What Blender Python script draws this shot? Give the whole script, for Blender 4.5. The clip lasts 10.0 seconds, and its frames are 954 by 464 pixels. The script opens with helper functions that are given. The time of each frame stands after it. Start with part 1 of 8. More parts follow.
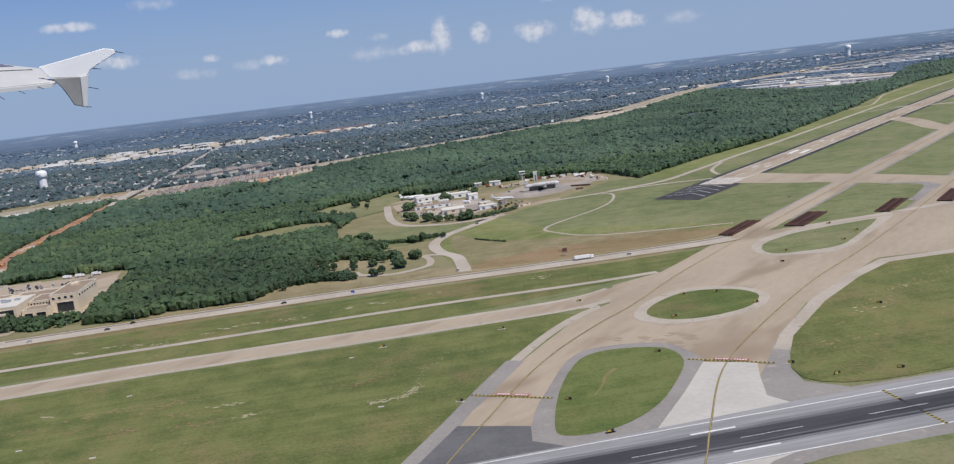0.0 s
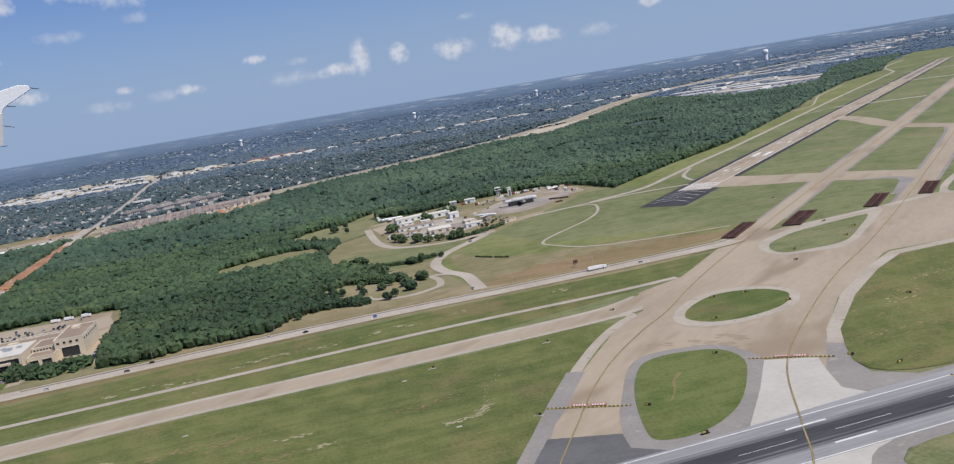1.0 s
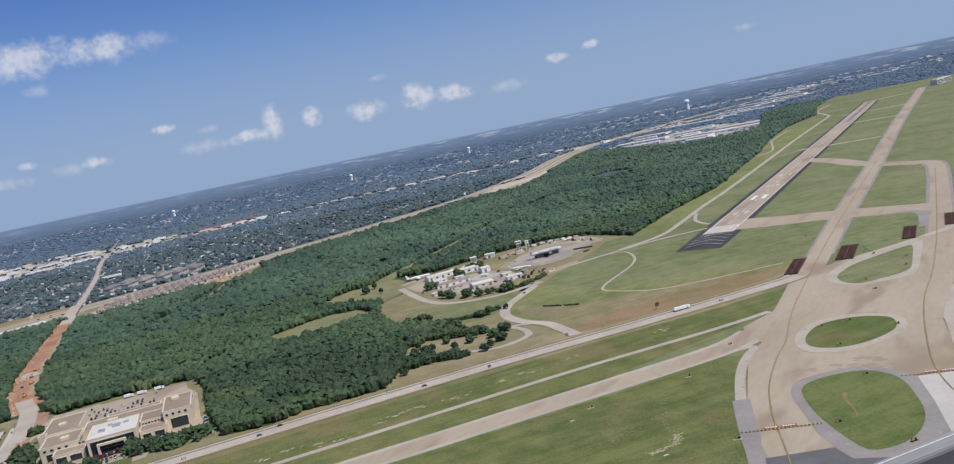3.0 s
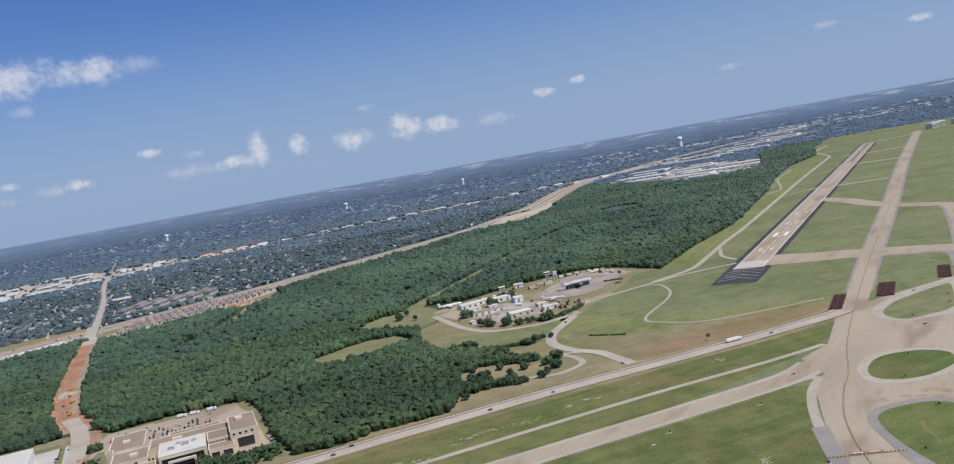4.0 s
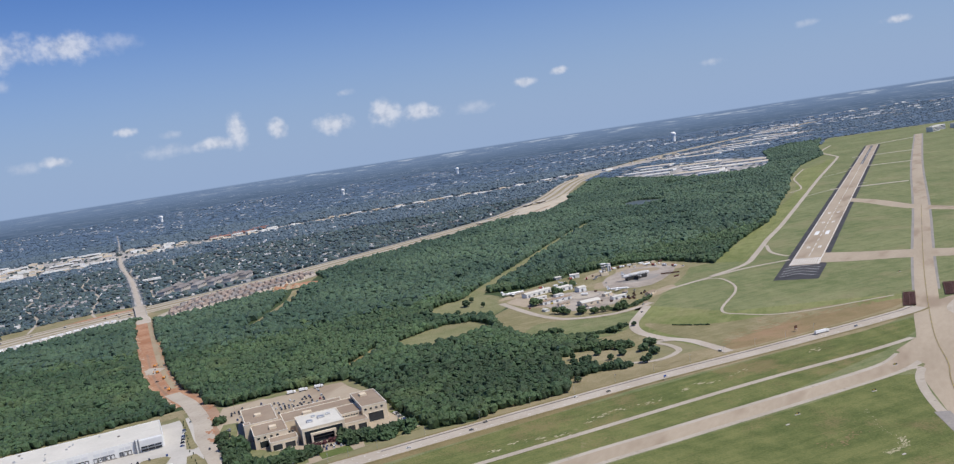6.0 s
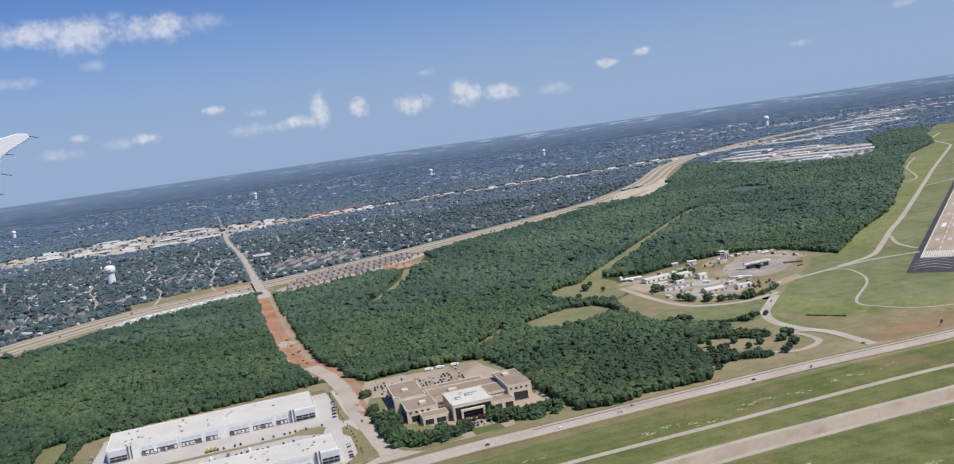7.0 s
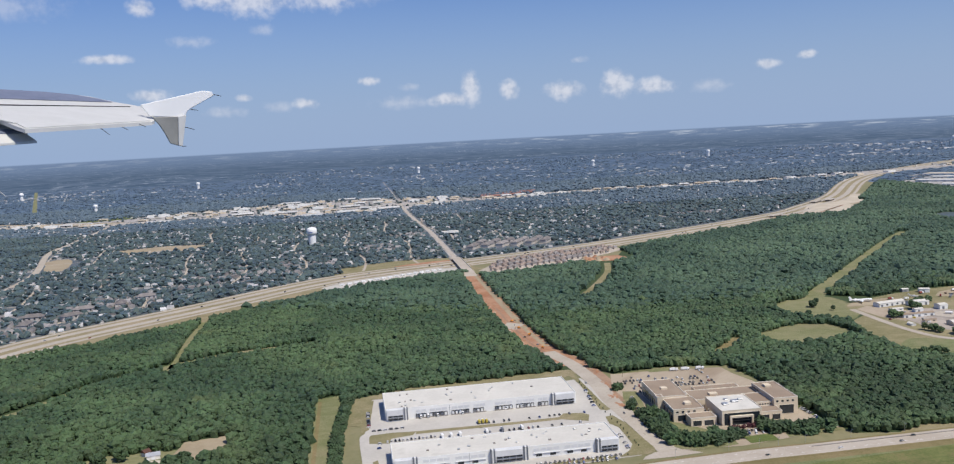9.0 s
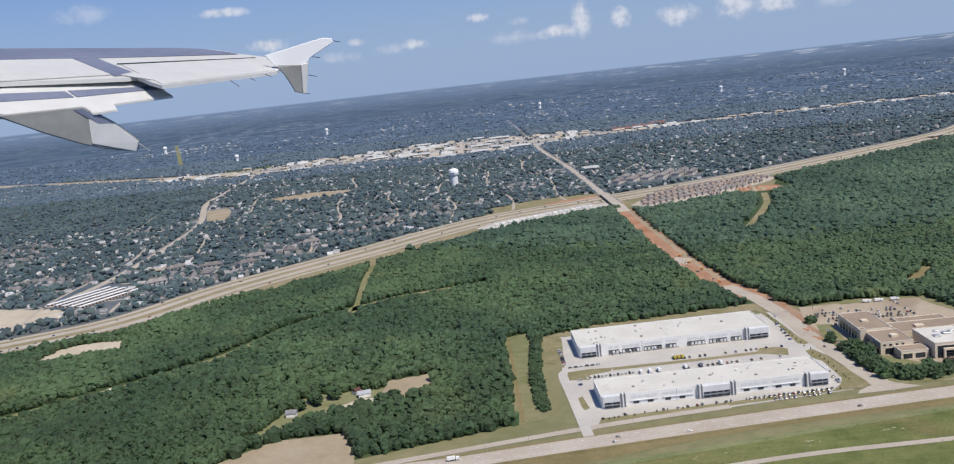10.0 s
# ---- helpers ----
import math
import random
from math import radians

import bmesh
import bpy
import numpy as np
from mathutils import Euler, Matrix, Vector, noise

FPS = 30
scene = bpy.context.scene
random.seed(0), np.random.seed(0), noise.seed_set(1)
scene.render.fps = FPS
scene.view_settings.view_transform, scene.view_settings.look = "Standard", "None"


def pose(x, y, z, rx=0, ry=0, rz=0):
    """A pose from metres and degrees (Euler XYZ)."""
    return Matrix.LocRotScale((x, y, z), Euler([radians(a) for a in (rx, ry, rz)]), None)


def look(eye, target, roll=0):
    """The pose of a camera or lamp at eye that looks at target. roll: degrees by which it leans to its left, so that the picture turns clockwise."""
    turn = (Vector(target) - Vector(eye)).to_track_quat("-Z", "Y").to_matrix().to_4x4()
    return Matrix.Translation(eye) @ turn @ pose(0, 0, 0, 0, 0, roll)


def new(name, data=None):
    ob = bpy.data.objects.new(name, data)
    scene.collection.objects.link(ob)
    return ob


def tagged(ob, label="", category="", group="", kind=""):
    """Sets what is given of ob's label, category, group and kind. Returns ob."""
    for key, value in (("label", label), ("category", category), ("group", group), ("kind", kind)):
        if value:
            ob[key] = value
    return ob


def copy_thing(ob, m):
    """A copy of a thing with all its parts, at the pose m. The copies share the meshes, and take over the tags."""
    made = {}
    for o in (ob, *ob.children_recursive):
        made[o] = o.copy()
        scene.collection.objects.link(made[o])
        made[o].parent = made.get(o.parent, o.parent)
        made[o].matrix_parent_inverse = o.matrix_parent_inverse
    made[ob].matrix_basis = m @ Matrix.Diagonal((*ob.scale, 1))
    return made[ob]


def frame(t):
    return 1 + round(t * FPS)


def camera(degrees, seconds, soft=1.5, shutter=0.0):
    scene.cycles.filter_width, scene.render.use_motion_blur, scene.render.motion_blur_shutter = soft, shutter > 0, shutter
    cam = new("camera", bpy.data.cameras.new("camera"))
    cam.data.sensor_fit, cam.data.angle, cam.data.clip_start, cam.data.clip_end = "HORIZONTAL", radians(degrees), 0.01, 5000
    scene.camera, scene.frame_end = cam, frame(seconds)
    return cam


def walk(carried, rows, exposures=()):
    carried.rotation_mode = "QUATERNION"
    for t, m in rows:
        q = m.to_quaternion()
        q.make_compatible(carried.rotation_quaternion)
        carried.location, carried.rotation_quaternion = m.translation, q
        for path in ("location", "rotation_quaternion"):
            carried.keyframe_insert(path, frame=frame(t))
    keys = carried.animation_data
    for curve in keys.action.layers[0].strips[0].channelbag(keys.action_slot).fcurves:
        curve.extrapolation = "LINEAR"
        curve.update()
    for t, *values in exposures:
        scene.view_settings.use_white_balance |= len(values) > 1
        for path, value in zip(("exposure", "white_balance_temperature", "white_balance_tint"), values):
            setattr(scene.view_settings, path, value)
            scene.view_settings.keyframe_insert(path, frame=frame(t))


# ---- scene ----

cam = camera(56.24, 10.0, soft=1.2)
# seconds, eye, a point that it looks at, roll
PATH = [
    (0, (2.16, -6.24, 74.02), (-2.09, 92.23, 57.11), -6.70),
    (0.5, (-13.89, -7.32, 76.04), (-12.74, 91.48, 60.64), -7.30),
    (1, (-30.10, -8.65, 78.99), (-26.34, 89.98, 62.94), -9.30),
    (1.5, (-46.77, -11.32, 82.28), (-40.27, 87.08, 65.73), -10.30),
    (2, (-63.49, -13.89, 85.77), (-53.39, 84.69, 72.33), -11.00),
    (3.5, (-118.14, -22.66, 95.39), (-103.14, 75.67, 85.09), -11.10),
    (4, (-134.09, -25.42, 98.51), (-118.04, 72.94, 90.26), -10.20),
    (4.5, (-150.19, -28.61, 101.71), (-135.74, 69.99, 93.41), -10.10),
    (5, (-165.82, -31.55, 104.83), (-149.07, 66.60, 95.63), -10.00),
    (6.5, (-213.06, -42.21, 116.08), (-195.62, 55.71, 105.69), -8.00),
    (7, (-228.53, -43.45, 119.42), (-219.08, 55.52, 108.68), -8.00),
    (7.5, (-244.52, -45.75, 122.39), (-237.07, 53.41, 111.84), -6.90),
    (8, (-261.17, -48.77, 125.54), (-255.97, 50.58, 115.39), -4.10),
    (8.5, (-277.16, -51.16, 128.90), (-277.21, 48.40, 119.45), -3.40),
    (9, (-293.76, -54.73, 132.11), (-299.61, 44.51, 121.26), -3.10),
    (9.5, (-310.15, -57.11, 134.85), (-315.80, 41.85, 121.60), -2.20),
    (10, (-327.23, -60.35, 137.01), (-346.33, 36.34, 120.11), -6.30),
]
walk(cam, [(t, look(eye, target, roll)) for t, eye, target, roll in PATH], [(0, -0.05, 6440, 10), (3.5, -0.06, 6320, 10), (5, -0.04, 6320, 10), (6.5, 0.04, 6360, 10), (10, 0.05, 6450, 10)])
# ---- light ----
SUN_EL, SUN_AZ = 58.0, 128.0        # degrees above the horizon; clockwise from +y
EXPOSURE = 0.0
sun = new("sun", bpy.data.lights.new("sun", "SUN"))
sun.data.energy, sun.data.angle, sun.data.color = 4.4, radians(0.53), (1.0, 0.925, 0.80)
sun.matrix_world = look((0, 0, 900), (-900 * math.sin(radians(SUN_AZ)) / math.tan(radians(SUN_EL)),
                                      -900 * math.cos(radians(SUN_AZ)) / math.tan(radians(SUN_EL)), 0))
scene.view_settings.exposure = EXPOSURE

world = bpy.data.worlds.new("sky")
scene.world = world
world.use_nodes = True


def link(tree, a, b):
    tree.links.new(a, b)


def math_node(tree, op, a, b=None, c=None, clamp=False):
    n = tree.nodes.new("ShaderNodeMath")
    n.operation, n.use_clamp = op, clamp
    for i, v in enumerate((a, b, c)):
        if v is None:
            continue
        if isinstance(v, (int, float)):
            n.inputs[i].default_value = v
        else:
            link(tree, v, n.inputs[i])
    return n.outputs[0]


def vec_node(tree, op, a, b):
    n = tree.nodes.new("ShaderNodeVectorMath")
    n.operation = op
    for i, v in enumerate((a, b)):
        if isinstance(v, tuple):
            n.inputs[i].default_value = v
        else:
            link(tree, v, n.inputs[i])
    return n


def mix_node(tree, f, a, b):
    n = tree.nodes.new("ShaderNodeMix")
    n.data_type = "RGBA"
    for s, v in ((n.inputs[0], f), (n.inputs[6], a), (n.inputs[7], b)):
        if isinstance(v, (int, float)):
            s.default_value = v
        elif isinstance(v, tuple):
            s.default_value = (*v, 1)
        else:
            link(tree, v, s)
    return n.outputs[2]


def range_node(tree, v, lo, hi, to_lo=0.0, to_hi=1.0):
    n = tree.nodes.new("ShaderNodeMapRange")
    n.interpolation_type = "SMOOTHSTEP"
    link(tree, v, n.inputs[0])
    for i, x in enumerate((lo, hi, to_lo, to_hi)):
        n.inputs[1 + i].default_value = x
    return n.outputs[0]


def noise_node(tree, vec, scale, detail=4.0, rough=0.55):
    n = tree.nodes.new("ShaderNodeTexNoise")
    n.inputs["Scale"].default_value, n.inputs["Detail"].default_value, n.inputs["Roughness"].default_value = scale, detail, rough
    link(tree, vec, n.inputs["Vector"])
    return n.outputs["Fac"]


# fair-weather clouds: azimuth, elevation, half width, half height (degrees)
BRIGHT = [(-16.4, 8.9, 3.6, 1.15), (-19.0, 9.1, 1.8, 0.9), (-12.0, 8.9, 2.1, 1.05), (-9.7, 3.7, 0.85, 0.36),
          (-13.7, 2.5, 0.95, 0.42), (-17.4, 3.0, 0.6, 0.28), (-3.3, 3.0, 0.75, 1.25), (-4.6, 2.3, 1.8, 0.5),
          (-0.8, 2.7, 0.7, 0.85), (2.6, 2.5, 1.4, 0.7), (5.9, 2.75, 1.3, 1.0), (8.2, 2.4, 1.5, 0.65), (14.9, 3.3, 0.85, 0.38),
          (17.2, 3.7, 0.75, 0.28), (-22.9, 8.4, 0.9, 0.65), (-25.1, 5.5, 1.7, 0.36), (-22.8, 3.3, 1.3, 0.5), (37.0, 3.3, 0.9, 0.3)]
FAINT = [(-9.3, 8.9, 1.4, 0.7), (-16.0, 7.0, 0.9, 0.4), (-15.4, 2.3, 1.0, 0.4), (-7.1, 3.2, 0.8, 0.3), (-7.6, 2.3, 1.9, 0.5),
         (11.6, 2.3, 1.3, 0.45), (3.5, 4.3, 0.8, 0.25), (26.6, 2.7, 0.8, 0.25), (32.1, 4.0, 0.7, 0.25), (-20.3, 6.4, 1.7, 0.4),
         (-18.6, 2.2, 1.4, 0.4), (-33.0, 6.0, 2.0, 0.6), (-30.0, 8.5, 3.5, 0.9)]


def make_sky():
    t = world.node_tree
    t.nodes.clear()
    out, back = t.nodes.new("ShaderNodeOutputWorld"), t.nodes.new("ShaderNodeBackground")
    link(t, back.outputs[0], out.inputs[0])
    sky = t.nodes.new("ShaderNodeTexSky")
    sky.sky_type, sky.sun_disc = "NISHITA", False
    sky.sun_elevation, sky.sun_rotation = radians(SUN_EL), radians(SUN_AZ)
    sky.altitude, sky.air_density, sky.dust_density, sky.ozone_density = 200, 1.0, 1.2, 2.0
    way = t.nodes.new("ShaderNodeTexCoord").outputs["Generated"]
    sep = t.nodes.new("ShaderNodeSeparateXYZ")
    link(t, way, sep.inputs[0])
    az = math_node(t, "MULTIPLY", math_node(t, "ARCTAN2", sep.outputs[0], sep.outputs[1]), 180 / math.pi)
    el = math_node(t, "MULTIPLY", math_node(t, "ARCSINE", sep.outputs[2]), 180 / math.pi)
    comb = t.nodes.new("ShaderNodeCombineXYZ")
    link(t, az, comb.inputs[0]), link(t, el, comb.inputs[1])
    flat = comb.outputs[0]
    puff = noise_node(t, flat, 0.85, 3.0, 0.5)
    billow = noise_node(t, flat, 2.6, 3.0, 0.5)

    def bank(rows, torn):
        best = None
        for a, e, w, h in rows:
            d = vec_node(t, "LENGTH", vec_node(t, "MULTIPLY", vec_node(t, "SUBTRACT", flat, (a, e, 0)).outputs[0], (1 / w, 1 / h, 0)).outputs[0], (0, 0, 0)).outputs["Value"]
            d = math_node(t, "SUBTRACT", 1.0, d)
            best = d if best is None else math_node(t, "MAXIMUM", best, d)
        rag = math_node(t, "ADD", math_node(t, "MULTIPLY", math_node(t, "SUBTRACT", puff, 0.5), torn), math_node(t, "MULTIPLY", math_node(t, "SUBTRACT", billow, 0.5), 0.45))
        return math_node(t, "ADD", math_node(t, "MAXIMUM", best, -1.0), rag)
    white = math_node(t, "MULTIPLY", range_node(t, bank(BRIGHT, 1.2), -0.05, 0.8), 0.66)
    thin = math_node(t, "MULTIPLY", range_node(t, bank(FAINT, 1.6), -0.1, 1.0), 0.3)
    cover = math_node(t, "MAXIMUM", white, thin)
    tone = mix_node(t, range_node(t, math_node(t, "ADD", math_node(t, "MULTIPLY", puff, 0.5), math_node(t, "MULTIPLY", billow, 0.5)), 0.3, 0.6), CLOUD_SHADE, CLOUD_LIT)
    clear = vec_node(t, "MULTIPLY", sky.outputs[0], SKY_GAIN).outputs[0]
    clear = mix_node(t, range_node(t, el, 13.0, -0.5, 0.0, 0.9), clear, HAZE)
    air = mix_node(t, cover, clear, tone)
    # land beyond the ground sheet, painted on the sky out to the horizon: woods, roofs and fields on a plain seen from
    # the air
    drop = math_node(t, "MAXIMUM", math_node(t, "MULTIPLY", sep.outputs[2], -1.0), 0.004)
    plain = t.nodes.new("ShaderNodeCombineXYZ")
    for k in (0, 1):
        link(t, math_node(t, "MULTIPLY", math_node(t, "DIVIDE", sep.outputs[k], drop), 110.0), plain.inputs[k])
    plain = plain.outputs[0]
    wide, belt, roofs = noise_node(t, plain, 1 / 900, 3.0), noise_node(t, plain, 1 / 170, 4.0, 0.6), noise_node(t, plain, 1 / 60, 3.0, 0.6)
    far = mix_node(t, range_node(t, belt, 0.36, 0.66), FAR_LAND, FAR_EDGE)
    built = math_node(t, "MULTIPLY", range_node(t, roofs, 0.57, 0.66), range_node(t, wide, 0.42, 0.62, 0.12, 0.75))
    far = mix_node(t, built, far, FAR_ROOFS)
    # painted haze: the land colour fades to blue towards the horizon
    far = mix_node(t, range_node(t, el, -1.5, -0.3, 0.0, 0.6), far, FAR_HAZE)
    long_map = t.nodes.new("ShaderNodeMapping")
    long_map.inputs["Scale"].default_value = (0.35, 5.0, 1.0)
    link(t, flat, long_map.inputs["Vector"])
    streaks = range_node(t, noise_node(t, long_map.outputs[0], 1.6, 5.0, 0.62), 0.5, 0.64)
    strip = math_node(t, "MULTIPLY", range_node(t, el, -0.85, -0.55), range_node(t, el, -0.38, -0.48))
    strip = math_node(t, "MULTIPLY", math_node(t, "MULTIPLY", strip, streaks), range_node(t, az, -14.0, 8.0, 0.3, 0.75))
    far = mix_node(t, strip, far, FAR_ROOFS)
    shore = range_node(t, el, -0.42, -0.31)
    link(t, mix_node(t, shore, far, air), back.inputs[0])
    back.inputs[1].default_value = 1.0


SKY_GAIN = (0.046, 0.064, 0.102)
HAZE = (0.325, 0.43, 0.625)
CLOUD_LIT, CLOUD_SHADE = (0.78, 0.78, 0.82), (0.48, 0.52, 0.62)
# far land tones with blue haze already mixed in
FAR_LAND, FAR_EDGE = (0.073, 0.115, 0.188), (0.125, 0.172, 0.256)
FAR_ROOFS, FAR_HAZE = (0.46, 0.52, 0.62), (0.21, 0.295, 0.46)
make_sky()


# ---- materials ----
def mat(name, a, b, big=0.05, fine=1.0, rough=0.85, bump=0.0, gloss=0.3, vary=0.0, metal=0.0, lo=0.35, hi=0.65, how="object", speck=None, soft=0.06, stretch=None, haze_sheen=0.0):
    """Two tones by two scales of noise. vary: change from piece to piece (how: object or island). speck: a third tone in spots."""
    m = bpy.data.materials.new(name)
    m.use_nodes = True
    t = m.node_tree
    s = t.nodes["Principled BSDF"]
    place = t.nodes.new("ShaderNodeTexCoord").outputs["Object"] if how != "world" else t.nodes.new("ShaderNodeNewGeometry").outputs["Position"]
    if how == "island":
        place = t.nodes.new("ShaderNodeNewGeometry").outputs["Position"]
    if stretch:
        turn, along = stretch
        mp = t.nodes.new("ShaderNodeMapping")
        mp.vector_type = "TEXTURE"
        mp.inputs["Rotation"].default_value, mp.inputs["Scale"].default_value = (0, 0, radians(turn)), (along, 1.0, 1.0)
        link(t, place, mp.inputs["Vector"])
        place = mp.outputs[0]
    n1, n2 = noise_node(t, place, big, 5.0), noise_node(t, place, fine, 5.0, 0.65)
    both = math_node(t, "ADD", math_node(t, "MULTIPLY", n1, 0.6), math_node(t, "MULTIPLY", n2, 0.4))
    col = mix_node(t, range_node(t, both, lo, hi), a, b)
    if speck:
        tone, scale, cut = speck
        col = mix_node(t, range_node(t, noise_node(t, place, scale, 3.0), cut, cut + soft), col, tone)
    if vary:
        rnd = (t.nodes.new("ShaderNodeNewGeometry").outputs["Random Per Island"] if how == "island" else t.nodes.new("ShaderNodeObjectInfo").outputs["Random"])
        hsv = t.nodes.new("ShaderNodeHueSaturation")
        link(t, math_node(t, "MULTIPLY_ADD", rnd, 2 * vary, 1 - vary), hsv.inputs["Value"])
        link(t, math_node(t, "MULTIPLY_ADD", rnd, 0.06 * vary, 0.5 - 0.03 * vary), hsv.inputs["Hue"])
        link(t, col, hsv.inputs["Color"])
        col = hsv.outputs[0]
    link(t, col, s.inputs["Base Color"])
    s.inputs["Roughness"].default_value, s.inputs["Metallic"].default_value = rough, metal
    s.inputs["Specular IOR Level"].default_value = gloss
    # blue-tinted surface lobe that imitates distance haze on far materials
    if haze_sheen:
        s.inputs["Sheen Weight"].default_value, s.inputs["Sheen Roughness"].default_value = haze_sheen, 0.5
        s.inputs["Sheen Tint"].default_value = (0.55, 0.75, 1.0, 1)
    if bump:
        bn = t.nodes.new("ShaderNodeBump")
        bn.inputs["Strength"].default_value, bn.inputs["Distance"].default_value = min(1.0, bump), max(0.05, bump * 0.4)
        link(t, n2, bn.inputs["Height"])
        link(t, bn.outputs[0], s.inputs["Normal"])
    return m


def turf(name, lush, olive, dry, bare, amount, mow=10.8):
    """Mown grass: blotches, tufts, faint mowing stripes and dry patches."""
    m = bpy.data.materials.new(name)
    m.use_nodes = True
    t = m.node_tree
    s = t.nodes["Principled BSDF"]
    place = t.nodes.new("ShaderNodeNewGeometry").outputs["Position"]
    wide, mid, tuft = noise_node(t, place, 0.014, 4.0, 0.6), noise_node(t, place, 0.11, 5.0, 0.65), noise_node(t, place, 1.1, 5.0, 0.7)
    mp = t.nodes.new("ShaderNodeMapping")
    mp.vector_type = "TEXTURE"
    mp.inputs["Rotation"].default_value, mp.inputs["Scale"].default_value = (0, 0, radians(mow)), (14.0, 1.0, 1.0)
    link(t, place, mp.inputs["Vector"])
    swath = noise_node(t, mp.outputs[0], 0.32, 3.0, 0.6)
    tone = math_node(t, "ADD", math_node(t, "MULTIPLY", wide, 0.25), math_node(t, "MULTIPLY", mid, 0.3))
    tone = math_node(t, "ADD", tone, math_node(t, "ADD", math_node(t, "MULTIPLY", tuft, 0.28), math_node(t, "MULTIPLY", swath, 0.17)))
    col = mix_node(t, range_node(t, tone, 0.4, 0.6), lush, olive)
    worn = math_node(t, "ADD", math_node(t, "MULTIPLY", noise_node(t, place, 0.022, 6.0, 0.68), 0.75), math_node(t, "MULTIPLY", tuft, 0.25))
    col = mix_node(t, math_node(t, "MULTIPLY", range_node(t, worn, 0.5, 0.63), amount), col, dry)
    spots = math_node(t, "ADD", math_node(t, "MULTIPLY", noise_node(t, place, 0.3, 4.0, 0.65), 0.6), math_node(t, "MULTIPLY", wide, 0.4))
    col = mix_node(t, math_node(t, "MULTIPLY", range_node(t, spots, 0.6, 0.68), 0.6), col, bare)
    link(t, col, s.inputs["Base Color"])
    s.inputs["Roughness"].default_value, s.inputs["Specular IOR Level"].default_value = 0.9, 0.2
    bn = t.nodes.new("ShaderNodeBump")
    bn.inputs["Strength"].default_value, bn.inputs["Distance"].default_value = 0.7, 0.25
    link(t, tuft, bn.inputs["Height"])
    link(t, bn.outputs[0], s.inputs["Normal"])
    return m


